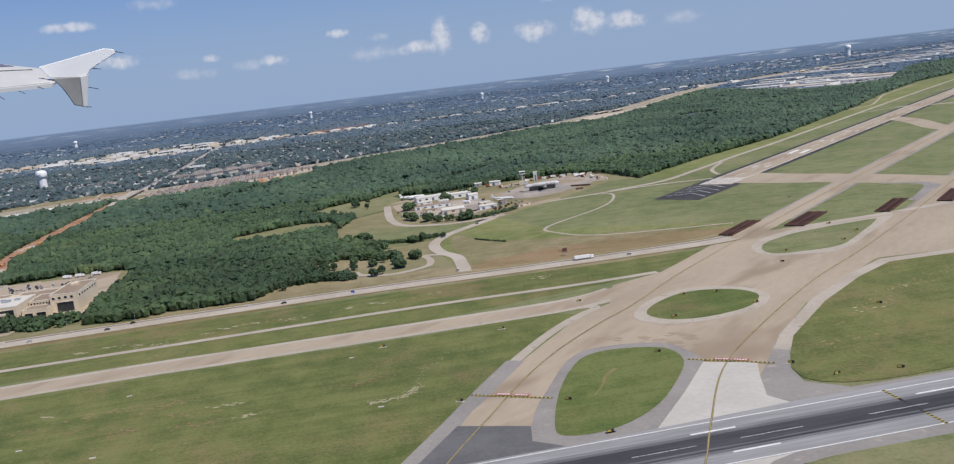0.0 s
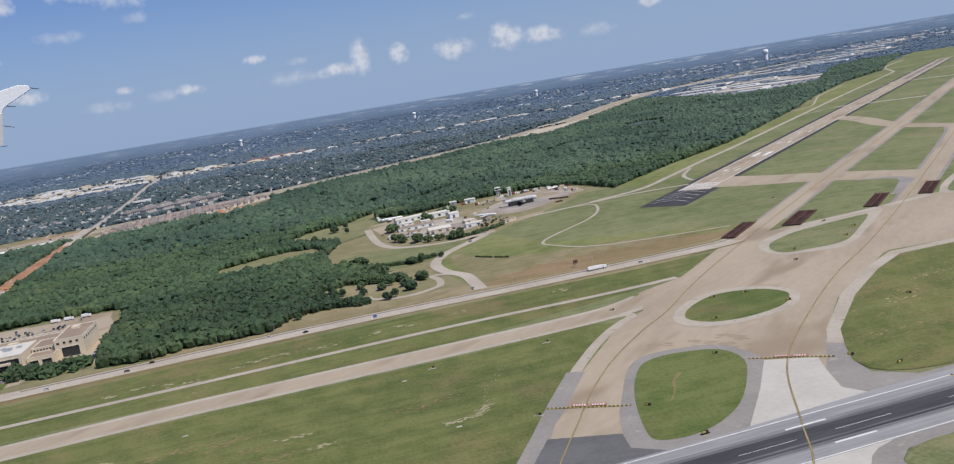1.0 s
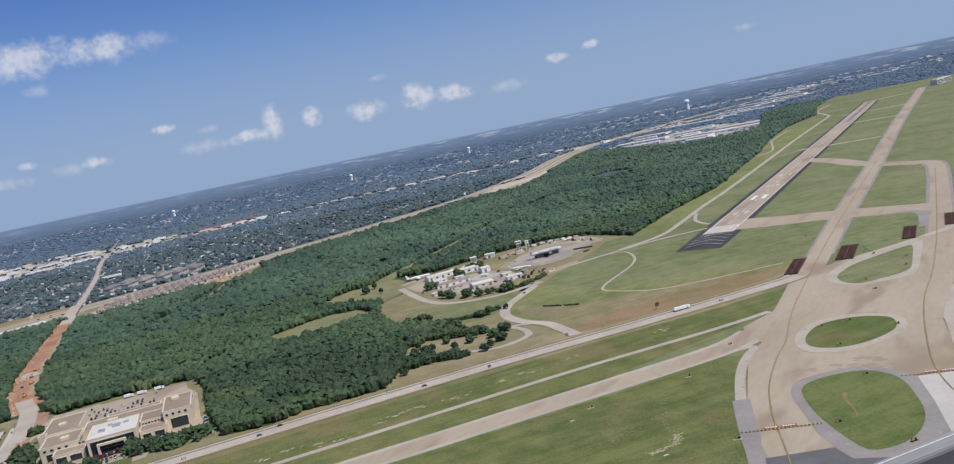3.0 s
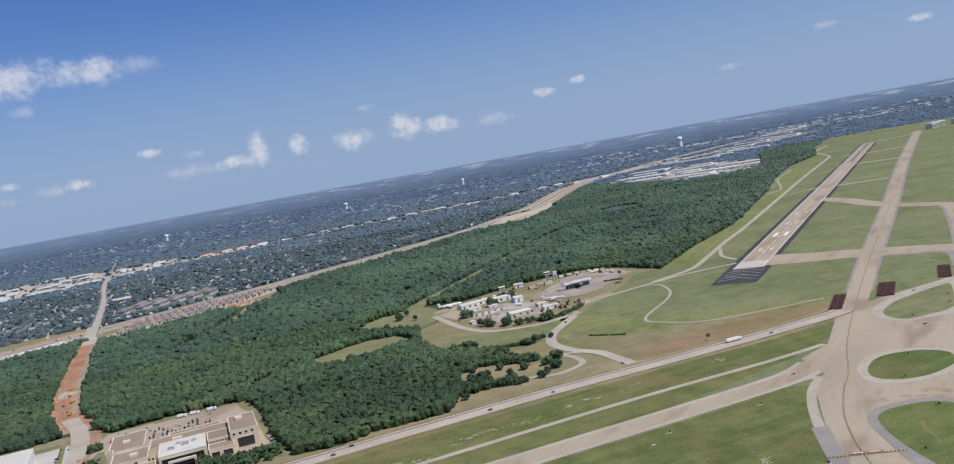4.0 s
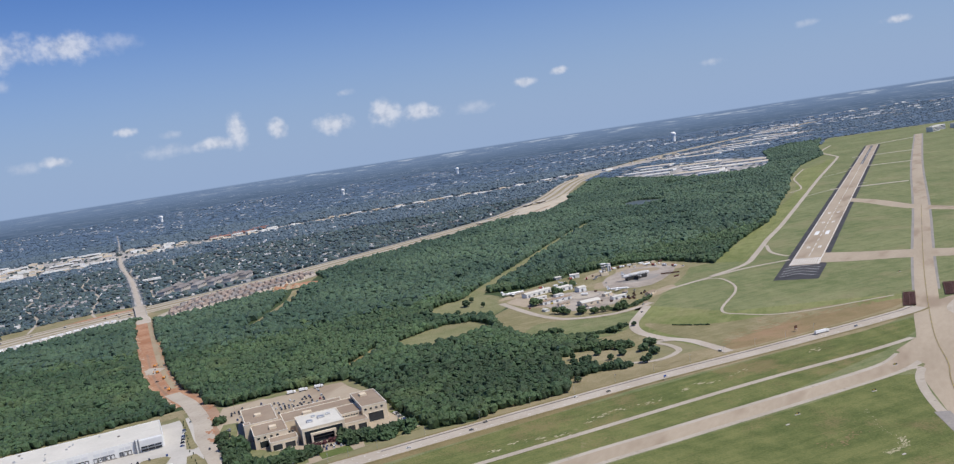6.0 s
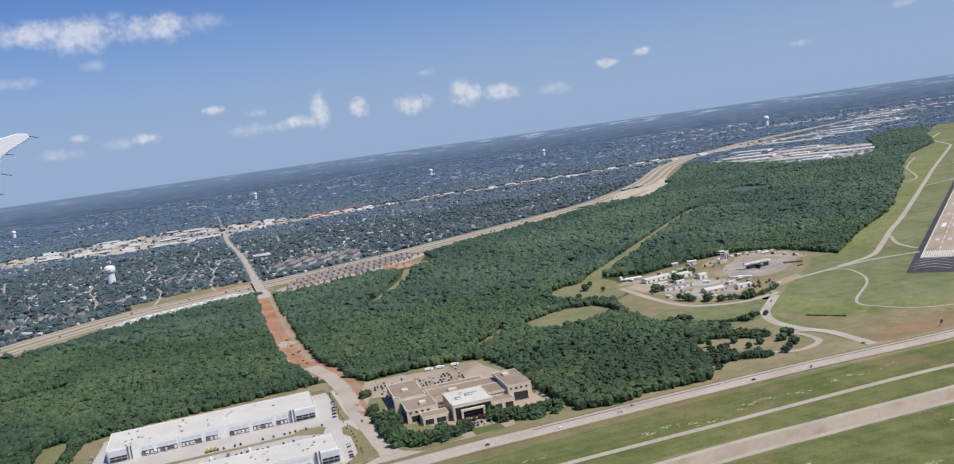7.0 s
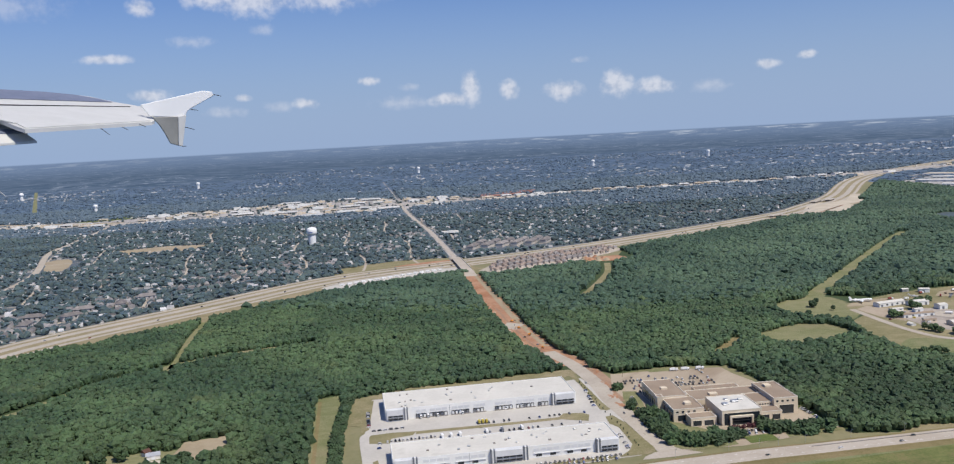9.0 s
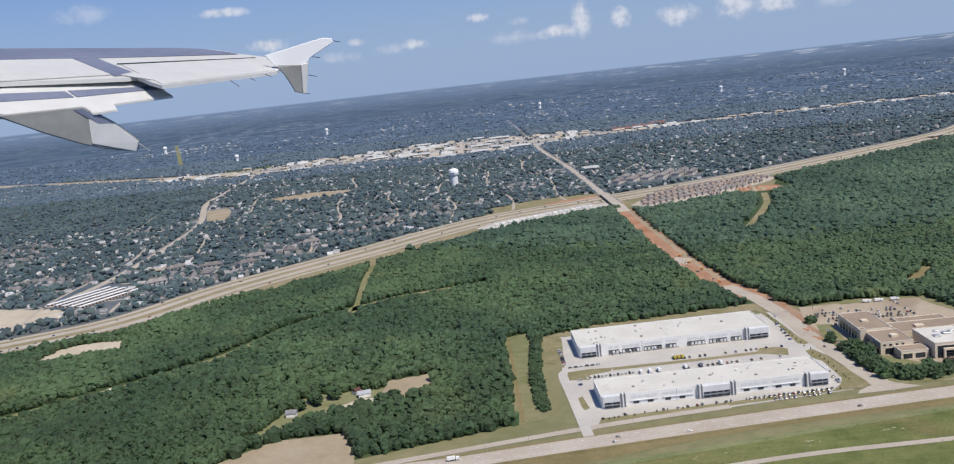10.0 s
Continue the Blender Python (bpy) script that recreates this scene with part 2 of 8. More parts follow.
M = dict(
    land=mat("dry_land", (0.15, 0.152, 0.07), (0.235, 0.21, 0.115), 0.01, 0.15, how="world"),
    # town and wooded ground carry painted haze as a blue-grey cast
    town_land=mat("haze_tinted_lawns_and_yards", (0.042, 0.057, 0.05), (0.125, 0.13, 0.12), 0.02, 0.2, how="world", haze_sheen=0.2),
    far_land=mat("haze_tinted_wooded_land", (0.066, 0.092, 0.11), (0.092, 0.122, 0.142), 0.008, 0.06, rough=0.6, gloss=0.3, how="world", speck=((0.34, 0.35, 0.36), 0.09, 0.67), haze_sheen=0.22),
    # airfield grass paled and dulled to paint in haze; the near infield stays richer
    grass=turf("haze_paled_mown_grass", (0.108, 0.135, 0.052), (0.21, 0.22, 0.108), (0.25, 0.215, 0.125), (0.32, 0.285, 0.18), 0.5),
    lush=turf("green_grass", (0.072, 0.105, 0.027), (0.155, 0.175, 0.06), (0.185, 0.14, 0.07), (0.22, 0.175, 0.1), 0.5),
    pasture=turf("yellow_green_grass", (0.125, 0.15, 0.048), (0.225, 0.235, 0.098), (0.27, 0.235, 0.125), (0.34, 0.3, 0.19), 0.5, 52.0),
    infield=turf("infield_grass", (0.074, 0.1, 0.028), (0.17, 0.178, 0.064), (0.205, 0.158, 0.078), (0.26, 0.22, 0.125), 0.7),
    dry=turf("dry_grass", (0.15, 0.13, 0.055), (0.235, 0.19, 0.095), (0.25, 0.185, 0.1), (0.32, 0.26, 0.16), 0.7),
    tan=mat("bare_tan_soil", (0.28, 0.225, 0.145), (0.36, 0.3, 0.21), 0.03, 0.3, how="world"),
    meadow=turf("meadow", (0.135, 0.15, 0.062), (0.23, 0.22, 0.118), (0.26, 0.222, 0.135), (0.31, 0.27, 0.18), 0.6),
    floor=mat("forest_floor", (0.034, 0.056, 0.02), (0.058, 0.082, 0.032), 0.05, 0.4, how="world"),
    concrete=mat("taxiway_concrete", (0.325, 0.266, 0.194), (0.41, 0.342, 0.256), 0.04, 0.5, rough=0.8, how="world", lo=0.3, hi=0.7, speck=((0.28, 0.218, 0.155), 0.05, 0.52), soft=0.16, stretch=(52.0, 3.0)),
    pale=mat("pale_concrete", (0.36, 0.315, 0.255), (0.44, 0.39, 0.325), 0.05, 0.6, how="world", speck=((0.29, 0.255, 0.21), 0.4, 0.6), soft=0.12),
    white_con=mat("new_concrete", (0.42, 0.395, 0.355), (0.50, 0.475, 0.43), 0.06, 0.7, how="world"),
    shoulder=mat("shoulder_asphalt", (0.225, 0.208, 0.192), (0.29, 0.268, 0.246), 0.06, 0.9, how="world", speck=((0.34, 0.305, 0.26), 0.18, 0.6), soft=0.1),
    asphalt=mat("dark_asphalt", (0.10, 0.098, 0.1), (0.14, 0.138, 0.14), 0.08, 0.8, how="world"),
    pad=mat("black_asphalt", (0.035, 0.035, 0.038), (0.065, 0.064, 0.066), 0.08, 0.8, how="world"),
    runway=mat("runway_asphalt", (0.225, 0.224, 0.226), (0.315, 0.312, 0.312), 0.15, 1.2, how="world", stretch=(10.8, 12.0)),
    scuffed=mat("scuffed_asphalt", (0.16, 0.16, 0.164), (0.27, 0.268, 0.27), 0.2, 1.5, how="world", stretch=(10.8, 16.0)),
    rubbed=mat("rubbed_asphalt", (0.085, 0.085, 0.09), (0.17, 0.169, 0.172), 0.2, 1.5, how="world", stretch=(10.8, 16.0)),
    yard=mat("stained_concrete", (0.25, 0.215, 0.18), (0.4, 0.35, 0.3), 0.06, 0.5, how="world"),
    rubber=mat("tyre_rubber", (0.035, 0.035, 0.039), (0.075, 0.075, 0.08), 0.2, 1.5, how="world", stretch=(10.8, 16.0)),
    lots=mat("car_park_concrete", (0.26, 0.245, 0.235), (0.46, 0.43, 0.4), 0.02, 0.12, how="world", speck=((0.08, 0.095, 0.075), 0.05, 0.53)),
    highway=mat("highway_concrete", (0.36, 0.32, 0.265), (0.44, 0.395, 0.335), 0.03, 0.4, how="world"),
    verge=turf("tan_verge", (0.21, 0.18, 0.095), (0.3, 0.25, 0.155), (0.34, 0.275, 0.18), (0.4, 0.33, 0.23), 0.7, 35.0),
    worn=turf("worn_grass", (0.17, 0.158, 0.075), (0.27, 0.235, 0.135), (0.31, 0.255, 0.165), (0.38, 0.325, 0.23), 0.75),
    bank=turf("brown_bank", (0.19, 0.15, 0.072), (0.26, 0.195, 0.108), (0.3, 0.2, 0.12), (0.34, 0.255, 0.16), 0.8),
    road=mat("road_concrete", (0.37, 0.32, 0.26), (0.45, 0.40, 0.34), 0.05, 0.6, how="world"),
    dirt=mat("red_dirt", (0.29, 0.135, 0.07), (0.42, 0.25, 0.155), 0.05, 0.4, bump=0.3, how="world"),
    rut=mat("brown_earth", (0.25, 0.15, 0.095), (0.35, 0.235, 0.16), 0.06, 0.5, bump=0.3, how="world"),
    sand=mat("pale_sand", (0.42, 0.36, 0.27), (0.52, 0.46, 0.37), 0.05, 0.5, how="world"),
    mark=mat("white_marking", (0.62, 0.62, 0.60), (0.75, 0.75, 0.73), 0.2, 1.0, rough=0.6),
    stain_pink=mat("brown_stain", (0.285, 0.222, 0.16), (0.335, 0.268, 0.198), 0.06, 0.5, how="world"),
    stain=mat("line_stain", (0.15, 0.12, 0.09), (0.2, 0.165, 0.125), 0.1, 1.0, how="world"),
    chalk=mat("chalky_soil", (0.29, 0.265, 0.16), (0.4, 0.365, 0.245), 0.1, 1.0, how="world"),
    yellow=mat("yellow_marking", (0.42, 0.33, 0.06), (0.52, 0.42, 0.10), 0.2, 1.0),
    black=mat("black_paint", (0.03, 0.03, 0.03), (0.05, 0.05, 0.05), 0.2, 1.0),
    water=mat("pond_water", (0.07, 0.09, 0.09), (0.09, 0.11, 0.105), 0.02, 0.3, rough=0.5, gloss=0.25, how="world"),
    red=mat("red_marking", (0.26, 0.07, 0.055), (0.32, 0.10, 0.08), 0.3, 1.0),
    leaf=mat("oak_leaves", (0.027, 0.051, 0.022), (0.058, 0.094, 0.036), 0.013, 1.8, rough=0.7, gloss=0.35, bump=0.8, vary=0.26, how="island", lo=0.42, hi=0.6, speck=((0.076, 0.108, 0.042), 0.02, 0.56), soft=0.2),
    # same oaks farther off: haze is painted in as paler, bluer leaf colour
    mid_wood=mat("mid_haze_oak_leaves", (0.031, 0.06, 0.027), (0.065, 0.106, 0.043), 0.013, 1.6, rough=0.7, gloss=0.35, bump=0.8, vary=0.24, how="island", lo=0.42, hi=0.6, speck=((0.09, 0.121, 0.046), 0.02, 0.56), soft=0.2, haze_sheen=0.02),
    far_wood=mat("far_haze_oak_leaves", (0.033, 0.066, 0.037), (0.07, 0.115, 0.062), 0.008, 1.2, rough=0.7, gloss=0.4, bump=1.2, vary=0.22, how="island", lo=0.42, hi=0.6, haze_sheen=0.06),
    # town and distant leaves are blued and lightened, painting haze into their colour
    far_leaf=mat("haze_blued_town_leaves", (0.023, 0.043, 0.042), (0.053, 0.083, 0.075), 0.012, 0.6, rough=0.7, gloss=0.6, bump=0.8, vary=0.36, how="island", haze_sheen=0.32),
    horizon_leaf=mat("haze_blued_distant_leaves", (0.056, 0.087, 0.11), (0.092, 0.127, 0.15), 0.008, 0.3, rough=0.7, gloss=0.4, bump=0.6, vary=0.2, how="island", haze_sheen=0.3),
    plum=mat("plum_leaves", (0.06, 0.022, 0.026), (0.13, 0.05, 0.052), 0.1, 1.8, rough=0.7, bump=0.8, vary=0.25, how="island"),
    bark=mat("bark", (0.10, 0.075, 0.05), (0.16, 0.12, 0.085), 0.5, 3.0, bump=0.4),
    stone=mat("beige_stone", (0.57, 0.48, 0.355), (0.67, 0.575, 0.445), 0.1, 1.5, bump=0.1),
    tan_roof=mat("gravel_roof", (0.25, 0.19, 0.14), (0.31, 0.245, 0.18), 0.1, 2.0, bump=0.2),
    coping=mat("pale_coping", (0.62, 0.57, 0.48), (0.7, 0.65, 0.56), 0.1, 1.5),
    light_panel=mat("light_grey_panel", (0.56, 0.565, 0.57), (0.63, 0.635, 0.64), 0.2, 1.0, rough=0.6),
    white_roof=mat("white_membrane", (0.52, 0.5, 0.45), (0.6, 0.578, 0.525), 0.06, 0.6, speck=((0.5, 0.48, 0.43), 0.1, 0.56), soft=0.2),
    white_wall=mat("white_panel", (0.68, 0.68, 0.66), (0.75, 0.75, 0.73), 0.1, 1.0, rough=0.6),
    grey_panel=mat("grey_panel", (0.13, 0.14, 0.16), (0.18, 0.19, 0.21), 0.2, 1.0, rough=0.5),
    metal=mat("galvanised_metal", (0.42, 0.43, 0.44), (0.52, 0.53, 0.54), 0.4, 2.0, rough=0.4, metal=0.6),
    glass=mat("dark_glass", (0.015, 0.02, 0.025), (0.025, 0.032, 0.04), 0.1, 0.6, rough=0.08, gloss=0.6),
    white=mat("white_paint", (0.74, 0.74, 0.73), (0.82, 0.82, 0.81), 0.2, 1.0, rough=0.4),
    grey=mat("sooty_grey", (0.22, 0.22, 0.22), (0.36, 0.36, 0.36), 0.2, 1.2, rough=0.7),
    rust=mat("brown_steel", (0.075, 0.035, 0.024), (0.12, 0.06, 0.042), 0.2, 1.5, rough=0.7),
    shingle=mat("roof_shingle", (0.19, 0.19, 0.2), (0.36, 0.355, 0.36), 0.1, 1.5, vary=0.75, how="island"),
    estate_wall=mat("estate_brick", (0.3, 0.275, 0.255), (0.44, 0.41, 0.385), 0.1, 1.5, vary=0.35, how="island"),
    estate_roof=mat("estate_shingle", (0.16, 0.15, 0.155), (0.25, 0.24, 0.24), 0.1, 1.5, vary=0.5, how="island"),
    brick=mat("brick_wall", (0.52, 0.5, 0.47), (0.7, 0.68, 0.65), 0.1, 1.5, vary=0.3, how="island"),
    town=mat("store_wall", (0.36, 0.36, 0.36), (0.54, 0.54, 0.54), 0.05, 0.5, vary=0.3, how="island"),
    town_roof=mat("store_roof", (0.32, 0.315, 0.31), (0.5, 0.49, 0.48), 0.05, 0.5, vary=0.25, how="island"),
    orange=mat("orange_paint", (0.62, 0.26, 0.05), (0.7, 0.32, 0.08), 0.3, 1.0),
    school=mat("red_brick", (0.27, 0.13, 0.105), (0.36, 0.2, 0.165), 0.05, 0.5),
    blue=mat("blue_paint", (0.03, 0.07, 0.28), (0.05, 0.1, 0.36), 0.3, 1.0, rough=0.5),
)


# ---- building blocks ----
def part(name, bm, material, parent=None, label=""):
    """Links a bmesh as one mesh object."""
    me = bpy.data.meshes.new(name)
    bm.to_mesh(me)
    bm.free()
    me.materials.append(material)
    ob = new(name, me)
    ob.parent = parent
    return tagged(ob, label) if label else ob


def thing(name, at, label, category, group="", turn=0.0, kind=""):
    ob = new(name)
    ob.matrix_world = pose(*at, 0, 0, turn)
    ob.empty_display_size = 0.5
    return tagged(ob, label, category, group, kind)


def box(bm, x0, x1, y0, y1, z0, z1, bevel=0.0):
    r = bmesh.ops.create_cube(bm, size=1.0, matrix=Matrix.LocRotScale(((x0 + x1) / 2, (y0 + y1) / 2, (z0 + z1) / 2), None, (x1 - x0, y1 - y0, z1 - z0)))
    if bevel:
        es = list({e for v in r["verts"] for e in v.link_edges})
        bmesh.ops.bevel(bm, geom=es, offset=bevel, segments=1, affect="EDGES", profile=0.5)
    return bm


def boxes(*rows, bevel=0.0):
    bm = bmesh.new()
    for r in rows:
        box(bm, *r, bevel=bevel)
    return bm


def tube(bm, p, q, r0, r1=None, n=8, caps=True):
    p, q = Vector(p), Vector(q)
    d = q - p
    m = Matrix.Translation((p + q) / 2) @ d.to_track_quat("Z", "Y").to_matrix().to_4x4()
    bmesh.ops.create_cone(bm, cap_ends=caps, segments=n, radius1=r0, radius2=r0 if r1 is None else r1, depth=d.length, matrix=m)
    return bm


def lathe(bm, profile, n=20, m=Matrix()):
    """profile: (radius, height) rows from the bottom up."""
    rings = []
    for r, z in profile:
        rings.append([bm.verts.new(m @ Vector((r * math.cos(2 * math.pi * i / n), r * math.sin(2 * math.pi * i / n), z))) for i in range(n)])
    for a, b in zip(rings, rings[1:]):
        for i in range(n):
            bm.faces.new((a[i], a[(i + 1) % n], b[(i + 1) % n], b[i]))
    bm.faces.new(rings[0][::-1]), bm.faces.new(rings[-1])
    return bm


def curve_points(pts, closed=False, step=4):
    """Catmull-Rom through a few plan points."""
    p = [Vector(q) for q in pts]
    n, out = len(p), []
    for i in range(n if closed else n - 1):
        a, b, c, d = (p[(i + k) % n] if closed else p[min(max(i + k, 0), n - 1)] for k in (-1, 0, 1, 2))
        for k in range(step):
            u = k / step
            out.append(0.5 * (2 * b + (c - a) * u + (2 * a - 5 * b + 4 * c - d) * u * u + (3 * b - a - 3 * c + d) * u ** 3))
    return out if closed else out + [p[-1]]


def area(name, pts, z, material, label, category="ground", smooth=0, thick=0.0):
    """A flat piece of ground or paving with this outline."""
    p = curve_points(pts, True, smooth) if smooth else [Vector(q) for q in pts]
    bm = bmesh.new()
    f = bm.faces.new([bm.verts.new((q[0], q[1], z)) for q in p])
    if f.normal.z < 0 or f.calc_area() and (f.normal_update() or f.normal.z < 0):
        f.normal_flip()
    bmesh.ops.triangulate(bm, faces=[f])
    return tagged(part(name, bm, material), label, category, kind="structure")


def ribbon(name, pts, width, z, material, label, category="road", smooth=6, shift=0.0, bm=None):
    """A strip of paving along a line. shift: metres to the right of the line."""
    p = curve_points(pts, False, smooth) if smooth and len(pts) > 2 else [Vector(q) for q in pts]
    own = bm is None
    bm = bm or bmesh.new()
    last = None
    for i, q in enumerate(p):
        d = (p[min(i + 1, len(p) - 1)] - p[max(i - 1, 0)]).normalized()
        s = Vector((d.y, -d.x))
        w = width if not isinstance(width, tuple) else width[0] + (width[1] - width[0]) * i / (len(p) - 1)
        a, b = q + s * (shift - w / 2), q + s * (shift + w / 2)
        now = (bm.verts.new((*a, z)), bm.verts.new((*b, z)))
        if last:
            bm.faces.new((last[0], last[1], now[1], now[0]))
        last = now
    return tagged(part(name, bm, material), label, category, kind="structure") if own else bm


def dashes(bm, p, q, on, off, width, z):
    p, q = Vector(p), Vector(q)
    d = (q - p).normalized()
    s, k = Vector((-d.y, d.x)) * width / 2, 0.0
    while k < (q - p).length:
        a, b = p + d * k, p + d * min(k + on, (q - p).length)
        bm.faces.new([bm.verts.new((*v, z)) for v in (a - s, b - s, b + s, a + s)])
        k += on + off
    return bm


def inside(poly, x, y):
    """Which of the points x, y lie in the polygon."""
    hit = np.zeros(len(x), bool)
    p = np.array(poly, float)
    for (x0, y0), (x1, y1) in zip(p, np.roll(p, -1, 0)):
        if y0 == y1:
            continue
        cross = (y0 > y) != (y1 > y)
        hit ^= cross & (x < (x1 - x0) * (y - y0) / (y1 - y0) + x0)
    return hit


def near_line(pts, half, x, y):
    """Which of the points lie within half of a line."""
    hit = np.zeros(len(x), bool)
    for (x0, y0), (x1, y1) in zip(pts, pts[1:]):
        dx, dy = x1 - x0, y1 - y0
        u = np.clip(((x - x0) * dx + (y - y0) * dy) / (dx * dx + dy * dy), 0, 1)
        hit |= (x - x0 - u * dx) ** 2 + (y - y0 - u * dy) ** 2 < half * half
    return hit


# ---- ground ----
def make_ground():
    bm = bmesh.new()
    centre, rings = bm.verts.new((-150, 0, 0)), []
    for r in (300, 700, 1200, 2000, 3000, 3600):
        rings.append([bm.verts.new((-150 + r * math.cos(i * math.pi / 36), r * math.sin(i * math.pi / 36), 0)) for i in range(72)])
    for i in range(72):
        bm.faces.new((centre, rings[0][i], rings[0][(i + 1) % 72]))
        for a, b in zip(rings, rings[1:]):
            bm.faces.new((a[i], b[i], b[(i + 1) % 72], a[(i + 1) % 72]))
    return tagged(part("ground", bm, M["land"]), "dry grassy open land reaching to the horizon", "ground", kind="structure")


make_ground()
HIGHWAY = [(-1050, 250), (-860, 345), (-741, 425), (-682, 475), (-642, 562), (-570, 665), (-483, 787), (-367, 862), (-203, 968), (41, 1180), (125, 1290), (220, 1450), (350, 1745), (475, 1950), (720, 2225), (1014, 2480), (1700, 3000)]
ROAD = [(-900, 58), (-600, 163), (-443, 226), (-402, 238), (-358, 251.5), (-291, 270.5), (-216, 290.5), (-184, 297), (-118, 310.5), (-58, 321.5), (-5, 328.5), (40, 335.5), (76, 342), (87, 346)]
DIRT = [(-241.5, 299), (-248.5, 330), (-257.5, 368), (-263, 402), (-273, 440), (-291, 485), (-306, 545), (-320, 614), (-338, 708), (-352, 783)]
CROSS = [(-352, 783), (-387, 960), (-440, 1220), (-500, 1480), (-560, 1780), (-640, 2200), (-740, 2700)]
MAIN_ST = [(-2300, 2050), (-1377, 1680), (-1076, 1600), (-842, 1600), (-560, 1730), (-389, 1760), (-203, 1840), (30, 1870), (343, 1930), (800, 2150), (1700, 2500)]
SIDE = [(-784, 560), (-790, 640), (-833, 834), (-869, 945), (-957, 1135), (-994, 1281), (-1076, 1600)]
TRAIL = [(-90, 590), (-81, 618), (-9, 740), (71, 876), (119, 950)]

# wooded town beyond the highway
town_edge = [(x, y + 18) for x, y in HIGHWAY]
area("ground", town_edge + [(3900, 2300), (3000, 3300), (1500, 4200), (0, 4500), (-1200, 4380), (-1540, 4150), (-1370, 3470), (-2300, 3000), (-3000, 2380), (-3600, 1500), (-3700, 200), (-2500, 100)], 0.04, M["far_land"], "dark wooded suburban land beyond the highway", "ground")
TOWN = [(x, y) for x, y in HIGHWAY[1:14]] + [(700, 2250), (343, 2250), (-203, 2250), (-560, 2200), (-1000, 2150), (-1500, 2000), (-1900, 1700), (-1700, 1200), (-1300, 500)]
SHOPS = [(-1330, 1600), (-1219, 1530), (-1062, 1520), (-912, 1600), (-807, 1610), (-702, 1530), (-541, 1600), (-413, 1738), (-409, 1830), (-541, 1900), (-700, 1930), (-850, 1900), (-924, 1830), (-1096, 1720), (-1265, 1650)]
area("ground", TOWN, 0.07, M["town_land"], "lawns and yards of the shaded suburb", "ground")
WOODS_SOUTH = [(-1000, 60), (-700, 140), (-520, 205), (-450, 240), (-405, 262), (-380, 275), (-383, 300), (-386, 340), (-388, 388), (-358, 404), (-282, 428), (-262, 432), (-252, 418), (-226, 428), (-190, 427), (-180, 392), (-172, 350), (-163, 314), (-137, 313), (-133, 321), (-113, 322), (-99, 326), (-95, 343), (-64, 349), (-42, 372), (-38, 390), (-52, 404), (-66, 412), (-86, 432), (-96, 470), (-92, 518), (-74, 540), (-60, 585), (-5, 618), (42, 626), (70, 600), (84, 560)]
WOODS_NORTH = [(142, 634), (214, 713), (370, 942), (455, 1082), (565, 1238), (690, 1370), (800, 1560), (960, 1800), (900, 1830), (760, 1700), (690, 1560), (600, 1390), (530, 1290), (440, 1330), (410, 1560), (390, 1720), (340, 1620), (240, 1400), (160, 1265), (68, 1160), (-44, 1050), (-130, 975), (-190, 925), (-205, 860), (-262, 812), (-330, 775), (-360, 800), (-400, 812), (-476, 755), (-555, 640), (-625, 545), (-662, 455), (-720, 405), (-840, 325), (-1030, 230)]
WOODS = WOODS_SOUTH + WOODS_NORTH
area("ground", WOODS, 0.05, M["floor"], "shaded leaf-strewn woodland floor", "ground")

area("ground", [(84, 562), (142, 632), (203, 722), (265, 796), (354, 911), (413, 1002), (449, 1064), (530, 1174), (629, 1268), (642, 1256), (465, 1024), (310, 816), (206, 677), (121, 566), (100, 545)], 0.04, M["pasture"], "pale yellow-green grass below the wood edge", "grass")
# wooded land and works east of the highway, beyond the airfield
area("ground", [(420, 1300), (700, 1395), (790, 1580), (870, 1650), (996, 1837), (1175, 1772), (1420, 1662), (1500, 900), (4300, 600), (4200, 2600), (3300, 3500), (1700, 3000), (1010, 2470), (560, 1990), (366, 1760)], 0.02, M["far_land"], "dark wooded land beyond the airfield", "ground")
area("water", [(213, 1096), (232, 1118), (250, 1123), (268, 1085), (266, 1065), (240, 1042), (221, 1039)], 0.12, M["water"], "still grey pond in the woods", "pond", 3)
for f in ([(124, 1034), (150, 1052), (166, 1050), (158, 1040), (136, 1028)], [(366, 1300), (372, 1318), (414, 1330), (410, 1314)], [(290, 1404), (300, 1420), (342, 1428), (338, 1414)], [(626, 1418), (640, 1404), (664, 1352), (654, 1350), (638, 1386)]):
    area("ground", f, 0.11, M["meadow"], "small dry clearing in the far woods", "grass", 2)

for f, m, l in (([(-20, 338), (76, 340), (112, 374), (60, 398), (20, 413), (-5, 463), (-12, 470), (-32, 428), (-38, 404), (-30, 372)], "pasture", "olive slope between the lane and the track"),
                ([(-98, 470), (-94, 520), (-74, 548), (-60, 476), (-24, 458), (-8, 464), (-30, 425), (-34, 400), (-45, 398), (-66, 410), (-88, 430)], "worn", "olive meadow below the training ground")):
    area("ground", f, 0.025, M[m], l, "grass")

